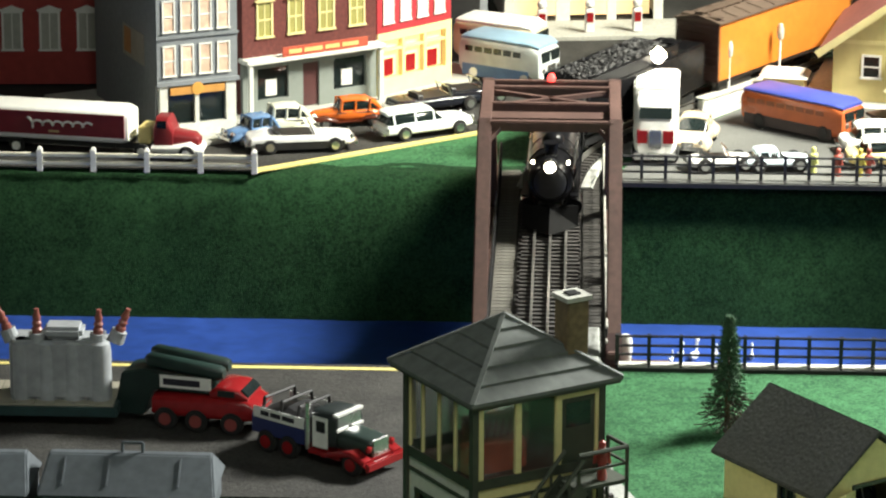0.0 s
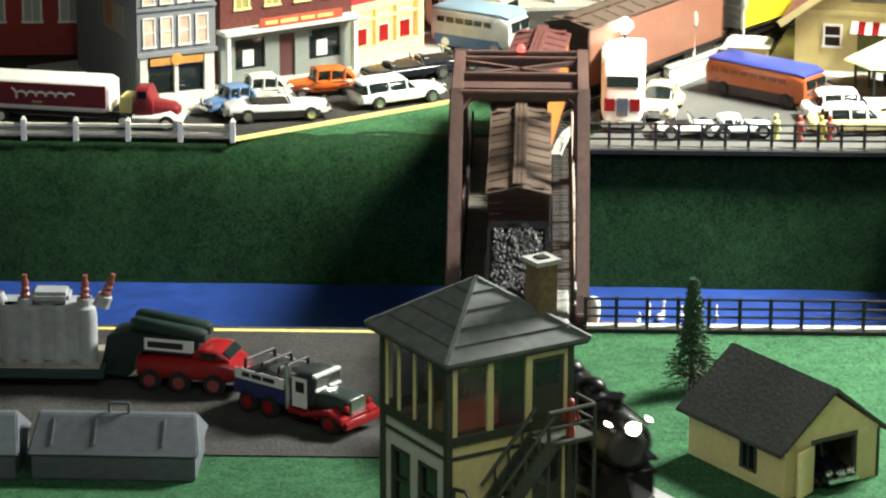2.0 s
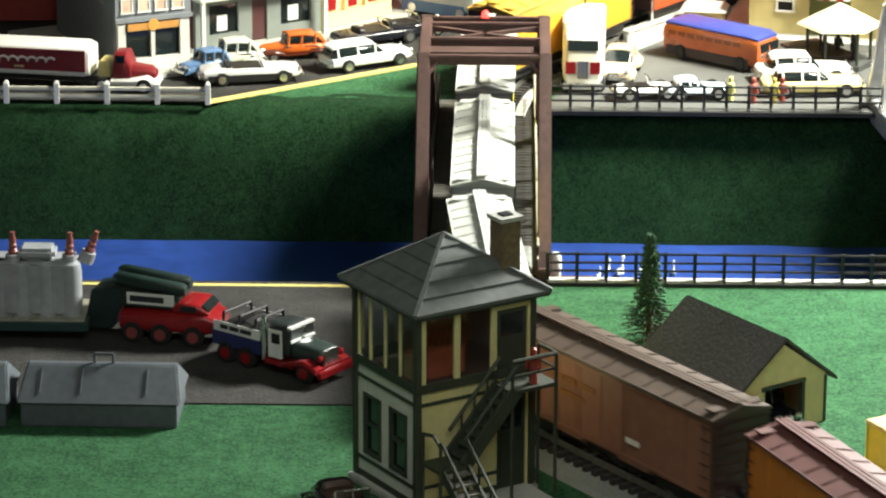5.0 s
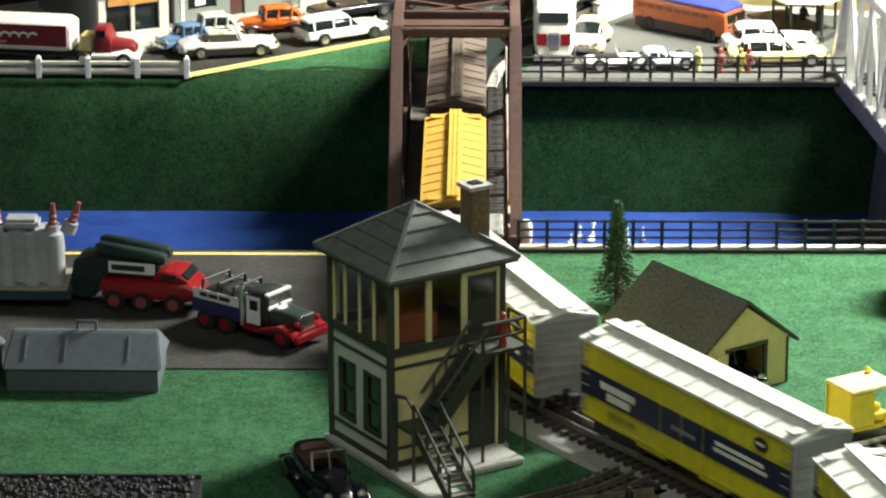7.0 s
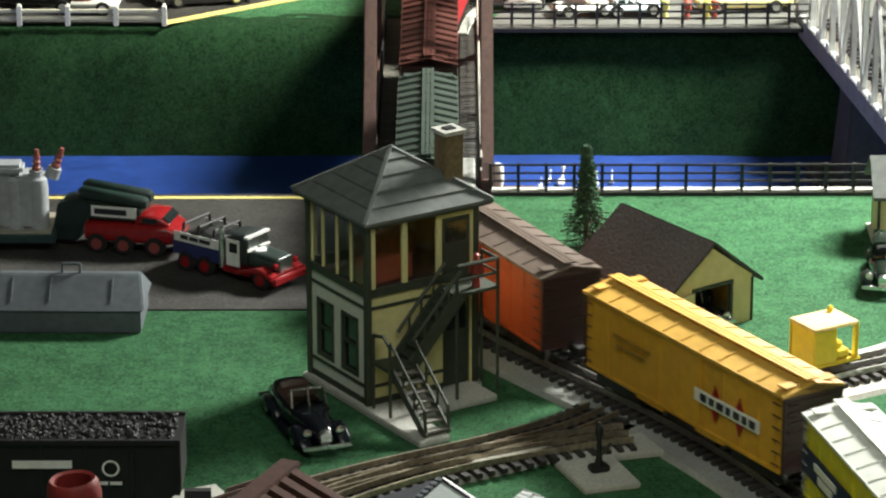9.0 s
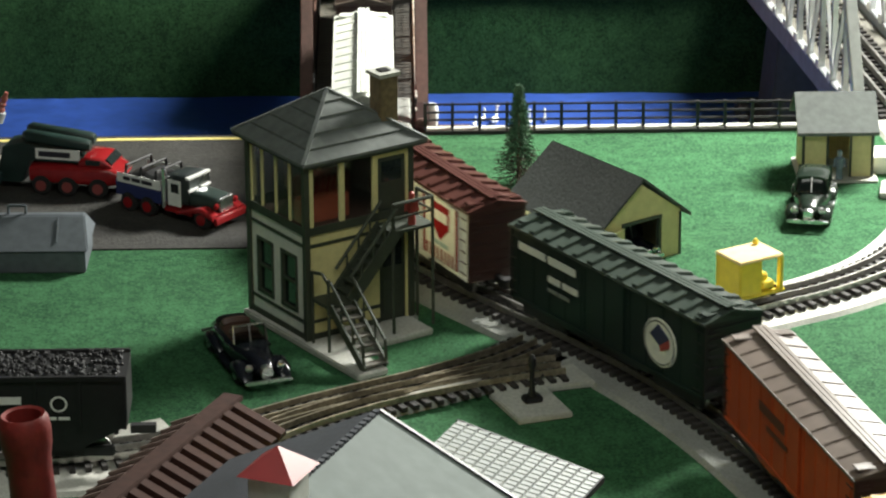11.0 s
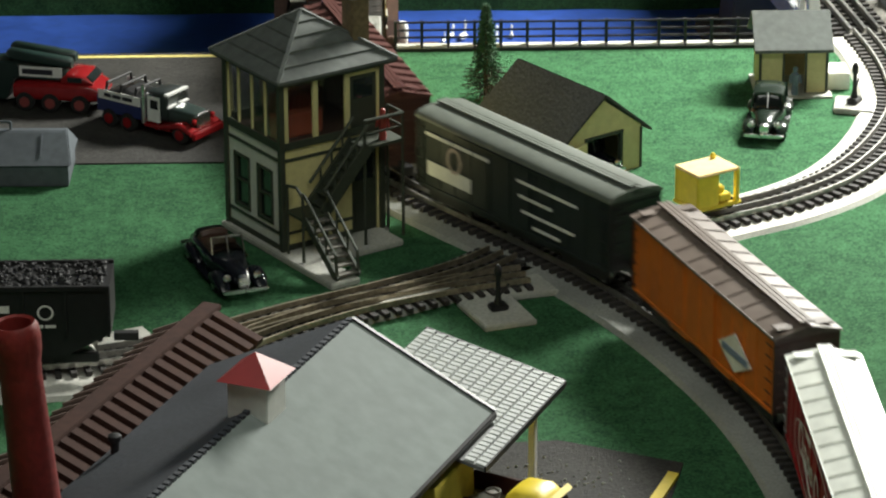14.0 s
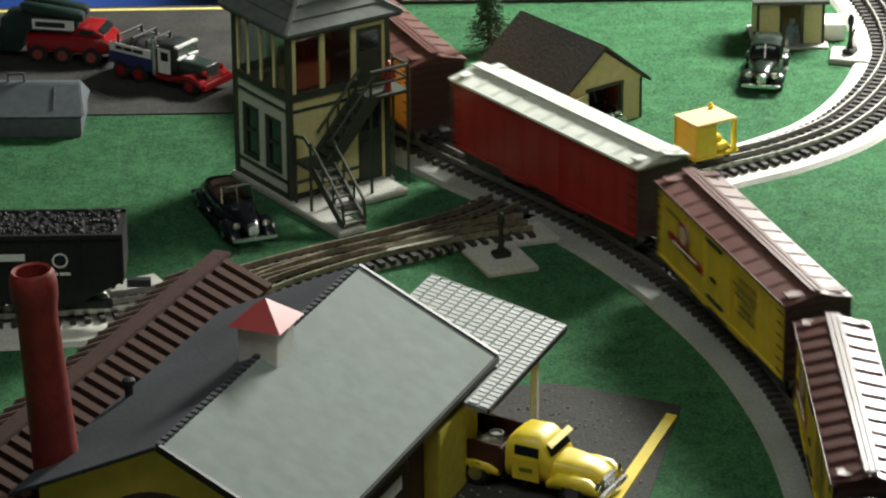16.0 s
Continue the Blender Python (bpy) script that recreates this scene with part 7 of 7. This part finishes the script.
    RB = material("red_chimney", (0.17, 0.017, 0.014), 0.5, grain=140, vary=0.25, bump=0.3, stain=22)
    part("shaft", Mesh().lathe([(0.2, 0), (0.155, 1.75), (0.16, 1.84), (0.178, 1.92), (0.182, 2.0), (0.172, 2.07), (0.15, 2.1), (0.125, 2.09), (0.12, 1.9)], 24), RB, g, smooth=True)
    part("flue", Mesh().lathe([(0.118, 1.86), (0.118, 1.9)], 20), BLACK, g)


station()
part("load_sack", Mesh().loft([(-0.1, 0.05, 0, 0.08), (0.1, 0.05, 0, 0.08)], 12), WHITE, None, m=place(1.42, -4.93, 0.21, 30))
tagged(bpy.data.objects["load_sack"], "pale sack lying in the pickup bed", "sack")
figurine(0.8, 0.3, 0.885, 0, paint((0.3, 0.05, 0.04)), "tiny painted figure on the tower balcony")

# ---- silver bridge over the canyon ----
def silver_bridge():
    t = thing("silver_bridge", 4.86, 5.2, 0, 7.6, "silver painted truss bridge with grey girders", "bridge")
    S = material("silver_paint", (0.62, 0.63, 0.62), 0.35, 0.35, grain=80, vary=0.15)
    G = material("grey_girder", (0.22, 0.23, 0.24), 0.6, grain=80, vary=0.2)
    L, Z = 5.4, 1.15
    for x in (0.0, 0.95):
        part("girder", Mesh().box(x - 0.04, x + 0.04, 0, L, -0.12, 0.1), G, t, bevel=0.008)
        part("top_chord", Mesh().box(x - 0.045, x + 0.045, 0.55, L - 0.55, Z - 0.05, Z + 0.05), S, t, bevel=0.008)
        part("end_post", Mesh().bar((x, 0.0, 0.05), (x, 0.55, Z), 0.11, 0.1), S, t, bevel=0.01)
        part("end_post", Mesh().bar((x, L, 0.05), (x, L - 0.55, Z), 0.11, 0.1), S, t, bevel=0.01)
        for k in range(11):
            y = 0.55 + k * 0.43
            part("upright", Mesh().bar((x, y, 0.1), (x, y, Z), 0.05, 0.05), S, t)
            part("gusset", Mesh().box(x - 0.05, x - 0.042, y - 0.05, y + 0.05, 0.09, 0.17), WHITE, t)
            if k < 10:
                part("diagonal", Mesh().bar((x, y, 0.1 if k % 2 else Z), (x, y + 0.43, Z if k % 2 else 0.1), 0.035, 0.035), S, t)
    part("deck", Mesh().box(0.04, 0.91, 0, L, -0.05, 0.0), DECK, t)
    for k in range(40):
        part("sleeper", Mesh().box(0.2, 0.75, 0.05 + k * 0.134, 0.11 + k * 0.134, 0, 0.04), TIE, t)
    for x in (0.34, 0.475, 0.61):
        part("rail", Mesh().box(x - 0.014, x + 0.014, 0, L, 0.04, 0.1), RAIL, t)
    part("walkway", Mesh().box(0.97, 1.25, 0, L, -0.02, 0.03), G, t)
    for k in range(9):
        y = 0.55 + k * 0.53
        part("top_strut", Mesh().bar((0, y, Z), (0.95, y, Z), 0.05, 0.05), S, t)
    return t


silver_bridge()
PG = material("dark_pier_grey", (0.062, 0.061, 0.062), 0.8, grain=80, vary=0.25, stain=18)
t = thing("bridge_abutment", 4.98, 9.0, -1.3, 5, "dark grey tapered bridge pier standing in the river", "bridge pier")
part("shaft", Mesh().box(-0.6, 0.8, -0.35, 0.35, 0, 1.17, top=0.86), PG, t, bevel=0.02)
part("footing", Mesh().box(-0.8, 1.0, -0.5, 0.5, 0, 0.17), PG, t, "wide footing in the water", bevel=0.02)
t = thing("bridge_abutment", 5.0, 10.2, -1.3, 5, "dark grey bridge abutment at the far bank", "bridge pier")
part("shaft", Mesh().box(-0.45, 0.8, -0.3, 0.1, 0, 1.17), PG, t, bevel=0.02)
part("cap", Mesh().box(-0.5, 0.85, -0.34, 0.12, 1.1, 1.18), PG, t, bevel=0.01)

# small white birds and a boat on the river
for x, y, s in ((1.57, 9.25, 0.7), (1.69, 9.18, 1.1), (1.88, 9.25, 0.6), (2.04, 9.15, 0.8), (2.2, 9.22, 0.7), (1.48, 9.1, 0.5)):
    o = part("white_bird", Mesh().loft([(-0.07 * s, 0.008, 0.03, 0.06, 2.2), (-0.02 * s, 0.035 * s, 0, 0.07 * s, 2.2), (0.04 * s, 0.03 * s, 0, 0.06 * s, 2.2), (0.07 * s, 0.01, 0.02, 0.05, 2.2)], 12).rod((0.05 * s, 0, 0.04), (0.06 * s, 0, 0.15 * s), 0.012 * s).lathe([(0.018 * s, -0.01), (0.02 * s, 0.01), (0.006, 0.03)], 8, place(0.065 * s, 0, 0.15 * s)), WHITE, None, smooth=True, m=place(x, y, -1.3, 40 * x))
    tagged(o, "small white model bird on the blue river", "bird", "river birds")

# ---- the town ----
PEACH = material("peach_blind", (0.8, 0.56, 0.42), 0.6, vary=0.25, stain=60)
CREAMTRIM = material("cream_trim", (0.75, 0.66, 0.32), 0.6, vary=0.1)
BRICKRED = material("dark_brick_wall", (0.13, 0.032, 0.027), 0.8, grain=200, vary=0.3, bump=0.3)


def window(parent, x0, x1, z0, z1, y, pane, frame, sash=True, crown=False):
    o = part("window", Mesh().box(x0, x1, y - 0.006, y + 0.004, z0, z1), pane, parent)
    w = (x1 - x0) * 0.14
    f = Mesh().box(x0 - w, x0, y - 0.014, y + 0.012, z0 - w, z1 + w).box(x1, x1 + w, y - 0.014, y + 0.012, z0 - w, z1 + w).box(x0, x1, y - 0.014, y + 0.012, z1, z1 + w).box(x0 - w * 1.5, x1 + w * 1.5, y - 0.022, y + 0.012, z0 - w, z0)
    if sash:
        f.box(x0, x1, y - 0.011, y + 0.008, (z0 + z1) / 2 - 0.008, (z0 + z1) / 2 + 0.008)
    if crown:
        f.box(x0 - w * 1.8, x1 + w * 1.8, y - 0.035, y + 0.012, z1 + w, z1 + w * 1.9)
        f.prism([(x0 - w, z1 + w * 1.9), (x1 + w, z1 + w * 1.9), ((x0 + x1) / 2, z1 + w * 3.6)], -0.012, 0.03, pose(0, y, 0, 90))
        f.box((x0 + x1) / 2 - 0.006, (x0 + x1) / 2 + 0.006, y - 0.01, y + 0.008, z0, z1)
    part("frame", f, frame, o)
    return o


def block(name, label, x, y, rz, W, D, H, wall, roof=DARKROOF):
    """A town house: walls round a hollow, flat roof with parapet. Its front runs along local x at y = 0."""
    t = thing(name, x, y, 0.045, rz, label, "building", "town buildings")
    part("side_wall", Mesh().box(0, 0.05, 0.05, D, 0, H), wall, t)
    part("side_wall", Mesh().box(W - 0.05, W, 0.05, D, 0, H), wall, t)
    part("back_wall", Mesh().box(0, W, D, D + 0.05, 0, H), wall, t)
    part("roof", Mesh().box(0.0, W, 0.0, D, H - 0.06, H), roof, t)
    part("cornice", Mesh().box(-0.03, W + 0.03, -0.06, 0.02, H, H + 0.08), wall, t, bevel=0.01)
    return t


# grey house
GREY = material("grey_house_wall", (0.23, 0.25, 0.27), 0.75, grain=140, vary=0.12, stain=12)
t = block("grey_house", "grey three-storey town house with a corner shop", -3.29, 11.4, 26, 0.8, 1.75, 1.75, GREY)
part("front_wall", Mesh().box(0, 0.8, 0, 0.05, 0.5, 1.75), GREY, t)
part("shop_front", Mesh().box(0.02, 0.1, -0.01, 0.05, 0, 0.5).box(0.68, 0.78, -0.01, 0.05, 0, 0.5).box(0.1, 0.68, -0.01, 0.05, 0, 0.12).box(0.37, 0.41, -0.01, 0.05, 0.12, 0.5), WHITEWALL, t, "white shop front")
part("shop_sign", Mesh().box(0.12, 0.66, -0.03, -0.01, 0.41, 0.48), paint((0.6, 0.3, 0.08)), t, "orange shop sign strip")
part("sign_badge", oval(0.06, 0.06, 0.39, 0.46, -0.03, 20), paint((0.7, 0.35, 0.08)), t)
for x0, x1 in ((0.12, 0.36), (0.42, 0.66)):
    part("shop_window", Mesh().box(x0, x1, 0.02, 0.03, 0.13, 0.41), DARKGLASS, t)
part("cornice_band", Mesh().box(-0.01, 0.81, -0.03, 0.0, 0.5, 0.54), GREY, t)
part("cornice_band", Mesh().box(-0.01, 0.81, -0.02, 0.0, 0.95, 0.975), GREY, t)
for z0, z1 in ((0.6, 0.87), (1.02, 1.3), (1.42, 1.65)):
    for k in range(4):
        window(t, 0.07 + k * 0.18, 0.17 + k * 0.18, z0, z1, 0.0, PEACH, WHITE)
part("wall_poster", Mesh().box(-0.006, 0.0, 0.35, 0.95, 0.62, 0.92), paint((0.36, 0.34, 0.3)), t, "faded painted wall poster")
part("poster_shape", Mesh().box(-0.01, -0.006, 0.72, 0.9, 0.66, 0.9), paint((0.45, 0.2, 0.06)), t)

# brick shop
t = block("brick_house", "dark red brick house with cream windows above a shop", -2.57, 12.27, 33.7, 1.48, 1.4, 1.75, BRICKRED)
part("front_wall", Mesh().box(0, 1.48, 0, 0.05, 0.56, 1.75), BRICKRED, t)
part("canopy", Mesh().box(-0.03, 1.51, -0.16, 0.05, 0.52, 0.565), WHITEWALL, t, "pale canopy over the shop", bevel=0.01)
part("shop_sign", Mesh().box(0.36, 1.3, -0.15, -0.13, 0.57, 0.66), paint((0.5, 0.1, 0.06)), t, "red shop sign strip")
part("sign_bars", bars(0.42, 0.595, 0.04, [0.14, 0.2, 0.16, 0.18], -0.151), paint((0.7, 0.5, 0.2)), t)
SHOP = material("shop_grey_green", (0.2, 0.225, 0.21), 0.7, vary=0.1)
for x0, x1 in ((0, 0.16), (0.5, 0.66), (0.84, 1.0), (1.36, 1.48)):
    part("shop_pier", Mesh().box(x0, x1, 0, 0.05, 0, 0.52), SHOP, t, "grey-green shop wall")
for x0, x1 in ((0.16, 0.5), (1.0, 1.36)):
    part("window_sill", Mesh().box(x0, x1, 0, 0.05, 0, 0.13), SHOP, t)
for x0, x1 in ((0.16, 0.5), (0.66, 0.84), (1.0, 1.36)):
    part("lintel", Mesh().box(x0, x1, 0, 0.05, 0.44, 0.52), SHOP, t)
for x0, x1 in ((0.16, 0.5), (1.0, 1.36)):
    part("shop_window", Mesh().box(x0, x1, 0.03, 0.04, 0.13, 0.44), DARKGLASS, t)
    part("window_card", Mesh().box(x0 + 0.1, x0 + 0.22, 0.022, 0.03, 0.16, 0.32), WHITE, t, "pale card in the shop window")
part("shop_door", Mesh().box(0.66, 0.84, 0.025, 0.04, 0.01, 0.44), paint((0.08, 0.03, 0.03)), t)
for x in (0.02, 1.46):
    part("canopy_post", Mesh().box(x - 0.02, x + 0.02, -0.14, -0.1, 0, 0.52), WHITEWALL, t)
for z0, z1 in ((0.76, 1.08), (1.3, 1.62)):
    for k in range(4):
        window(t, 0.17 + k * 0.34, 0.31 + k * 0.34, z0, z1, 0.0, paint((0.32, 0.3, 0.1)), CREAMTRIM, True, True)

# red and white house with a yellow shop
t = block("red_house", "red house with white windows over a yellow shop", -1.33, 13.1, 46, 1.0, 1.3, 1.75, paint((0.4, 0.03, 0.04), 0.6))
part("front_wall", Mesh().box(0, 1.0, 0, 0.05, 0.62, 1.75), paint((0.4, 0.03, 0.04), 0.6), t)
part("shop_front", Mesh().box(0, 0.08, -0.01, 0.05, 0, 0.62).box(0.92, 1.0, -0.01, 0.05, 0, 0.62).box(0.08, 0.92, -0.01, 0.05, 0, 0.16).box(0.08, 0.92, -0.01, 0.05, 0.54, 0.62).box(0.33, 0.37, -0.01, 0.05, 0.16, 0.54).box(0.62, 0.66, -0.01, 0.05, 0.16, 0.54).box(0.08, 0.92, -0.005, 0.05, 0.43, 0.455), CREAMTRIM, t, "yellow shop front")
part("shop_interior", Mesh().box(0.08, 0.92, 0.06, 0.07, 0.16, 0.54), ROOMGLOW, t, "warm lit shop interior")
for x in (0.12, 0.42, 0.72):
    part("display", Mesh().box(x, x + 0.14, 0.05, 0.06, 0.17, 0.34), RED, t)
for z0, z1 in ((0.72, 1.2), (1.32, 1.66)):
    for k in range(4):
        window(t, 0.09 + k * 0.23, 0.2 + k * 0.23, z0, z1, 0.0, WHITE, WHITE)

# red hall at the edge of town
t = block("red_hall", "long red hall with white arched windows", -6.3, 13.3, 4, 2.35, 1.2, 1.5, paint((0.3, 0.035, 0.03), 0.7))
part("front_wall", Mesh().box(0, 2.35, 0, 0.05, 0, 1.5), paint((0.3, 0.035, 0.03), 0.7), t)
for k in range(6):
    window(t, 0.16 + k * 0.37, 0.32 + k * 0.37, 0.36, 0.72, 0.0, paint((0.4, 0.4, 0.36)), WHITE, False, True)

# filling station
t = block("filling_station", "white filling station with lit orange shop windows", -0.15, 16.3, 8, 1.7, 1.0, 0.85, WHITEWALL)
part("front_wall", Mesh().box(0, 0.1, 0, 0.05, 0, 0.85).box(0.55, 0.7, 0, 0.05, 0, 0.85).box(1.1, 1.2, 0, 0.05, 0, 0.85).box(1.6, 1.7, 0, 0.05, 0, 0.85).box(0.1, 1.6, 0, 0.05, 0.6, 0.85), WHITEWALL, t)
part("shop_interior", Mesh().box(0.1, 1.6, 0.3, 0.31, 0.0, 0.6), ROOMGLOW, t, "warm lit shop interior")
part("apron", Mesh().box(-0.1, 1.9, -0.75, 0.0, -0.03, 0.01), CONCRETE, t)
for x in (0.35, 0.85, 1.35):
    p = thing("petrol_pump", -0.1 + x, 15.75 + 0.14 * x, 0.055, 8, "small white and red petrol pump on the apron", "petrol pump", "petrol pumps")
    part("cabinet", Mesh().box(-0.05, 0.05, -0.04, 0.04, 0, 0.26), WHITE, p, bevel=0.01)
    part("globe", Mesh().lathe([(0.02, 0.26), (0.05, 0.29), (0.05, 0.33), (0.02, 0.36)], 12), WHITE, p, smooth=True)
    part("panel", Mesh().box(-0.035, 0.035, -0.046, -0.04, 0.12, 0.22), RED, p)
t = block("garage_block", "grey workshop with an orange sign by the filling station", -1.2, 15.9, 30, 1.0, 0.9, 0.95, GREY)
part("front_wall", Mesh().box(0, 1.0, 0, 0.05, 0, 0.95), GREY, t)
part("sign", Mesh().box(0.1, 0.45, -0.03, 0.0, 0.45, 0.8), paint((0.6, 0.18, 0.06)), t, "orange sign panel")
part("door", Mesh().box(0.55, 0.9, -0.012, 0.0, 0, 0.5), BLACK, t)
part("pump_sign", Mesh().box(0.62, 0.78, -0.03, 0.0, 0.58, 0.78), WHITE, t)

# yellow depot with red-brown roof
t = thing("depot", 3.1, 13.0, 0.012, -12, "yellow depot with red-brown gable roof and striped awning", "building", "town buildings")
W, D, ZE, ZR = 1.7, 1.7, 0.66, 1.3
YD = material("depot_yellow", (0.66, 0.56, 0.25), 0.65, vary=0.1)
part("platform", Mesh().box(-0.3, W + 0.4, -0.25, D, 0, 0.09), CONCRETE, t)
part("front_wall", Mesh().prism([(0, 0.09), (0.62, 0.09), (0.62, 0.5), (1.05, 0.5), (1.05, 0.09), (W, 0.09), (W, ZE), (W / 2, ZR), (0, ZE)], -0.05, 0.0, pose(0, 0, 0, 90)), YD, t)
part("side_wall", Mesh().box(0, 0.05, 0.05, D, 0.09, ZE).box(W - 0.05, W, 0.05, D, 0.09, ZE), YD, t)
RR = material("red_brown_roof", (0.25, 0.085, 0.07), 0.7, grain=90, vary=0.15)
sl = (ZR - ZE) / (W / 2)
for sx in (-1, 1):
    xe = W / 2 + sx * (W / 2 + 0.14)
    ze = ZE - 0.14 * sl
    part("roof_slope", Mesh().add([(W / 2, -0.14, ZR), (xe, -0.14, ze), (xe, D, ze), (W / 2, D, ZR), (W / 2, -0.14, ZR + 0.04), (xe, -0.14, ze + 0.04), (xe, D, ze + 0.04), (W / 2, D, ZR + 0.04)],
                                  [(3, 2, 1, 0), (4, 5, 6, 7), (0, 1, 5, 4), (1, 2, 6, 5), (2, 3, 7, 6), (3, 0, 4, 7)]), RR, t)
    part("bargeboard", Mesh().bar((W / 2, -0.15, ZR + 0.01), (xe, -0.15, ze + 0.01), 0.02, 0.07), CREAMTRIM, t)
part("door", Mesh().box(0.62, 1.05, 0.02, 0.035, 0.09, 0.5), paint((0.12, 0.13, 0.04)), t, "olive double door")
for k in range(7):
    part("awning_stripe", Mesh().bar((0.6 + k * 0.07, -0.12, 0.5), (0.6 + k * 0.07, 0.0, 0.6), 0.07, 0.012), RED if k % 2 else WHITE, t)
window(t, 0.3, 0.45, 0.34, 0.54, 0.0, DARKGLASS, WHITE)
part("gable_board", Mesh().box(0.55, 1.15, -0.014, 0.0, 0.8, 0.88), paint((0.2, 0.19, 0.12)), t)
part("belt", Mesh().box(0, W, -0.012, 0, 0.66, 0.7), CREAMTRIM, t)

# bandstand, lamps, wall and tiny figures on the square
t = thing("bandstand", 3.95, 12.05, 0.012, 0, "small bandstand with a pale pointed roof", "bandstand")
part("roof", Mesh().lathe([(0.44, 0.42), (0.42, 0.44), (0.02, 0.64)], 6), paint((0.66, 0.62, 0.42)), t, "pale pointed roof")
part("base", Mesh().lathe([(0.36, 0), (0.36, 0.06)], 6), DARKROOF, t)
for k in range(6):
    a = 1.047 * k
    part("post", Mesh().rod((0.32 * math.cos(a), 0.32 * math.sin(a), 0.05), (0.32 * math.cos(a), 0.32 * math.sin(a), 0.43), 0.016), GREENTRIM, t)
for k, (x, y) in enumerate(((3.8, 11.95), (4.1, 12.0), (3.95, 12.15))):
    figurine(x, y, 0.072, 70 * k, BLACK, "tiny dark painted figure in the bandstand")
t = thing("picnic_table", 3.75, 12.2, 0.012, -60, "dark brown wooden platform table on the square", "table")
part("top", Mesh().box(-0.35, 0.35, -0.22, 0.22, 0.1, 0.13), paint((0.06, 0.03, 0.02)), t)
for x in (-0.28, 0.28):
    part("leg", Mesh().box(x - 0.03, x + 0.03, -0.18, 0.18, 0, 0.1), paint((0.06, 0.03, 0.02)), t)
for x, y, c, s in ((2.78, 10.62, (0.6, 0.62, 0.2), "yellow"), (3.0, 10.58, (0.35, 0.08, 0.06), "red"), (3.2, 10.58, (0.45, 0.38, 0.08), "olive"), (3.28, 10.6, (0.25, 0.05, 0.04), "dark red")):
    figurine(x, y, 0.012, 40 * x, paint(c), f"tiny painted figure in {s} by the square fence")
for x, y, hgt, lit in ((1.38, 11.85, 0.72, True), (2.1, 13.05, 0.5, False), (2.62, 13.6, 0.55, False)):
    t = thing("street_lamp", x, y, 0.012, 0, "street lamp with a glowing white globe" if lit else "slim street lamp with a red cap", "street lamp", "street lamps")
    part("post", Mesh().lathe([(0.03, 0), (0.014, 0.04), (0.011, hgt)], 8), WHITE if not lit else BLACK, t)
    part("globe", Mesh().lathe([(0.03, hgt), (0.075 if lit else 0.035, hgt + 0.05), (0.075 if lit else 0.035, hgt + 0.1), (0.02, hgt + 0.15)], 14), LAMPGLOW if lit else CONCRETE, t, "glowing white globe" if lit else "pale lamp cap", smooth=True)
t = thing("low_wall", 2.25, 13.25, 0, 52, "low white wall beside the far track", "wall")
part("wall", Mesh().box(-0.7, 0.5, -0.04, 0.04, 0, 0.16), WHITE, t, bevel=0.01)
part("cap", Mesh().box(-0.72, 0.52, -0.055, 0.055, 0.16, 0.18), CONCRETE, t)
t = thing("crossing_hut", 2.65, 13.15, 0.012, -10, "tiny cream hut behind the coach", "hut")
part("wall", Mesh().box(-0.2, 0.2, -0.15, 0.15, 0, 0.3), YD, t, bevel=0.008)
part("roof", Mesh().box(-0.24, 0.24, -0.19, 0.19, 0.3, 0.34, top=0.8), WHITE, t)
part("hut_window", Mesh().box(-0.12, 0.0, -0.156, -0.15, 0.1, 0.22), DARKGLASS, t)

motions()
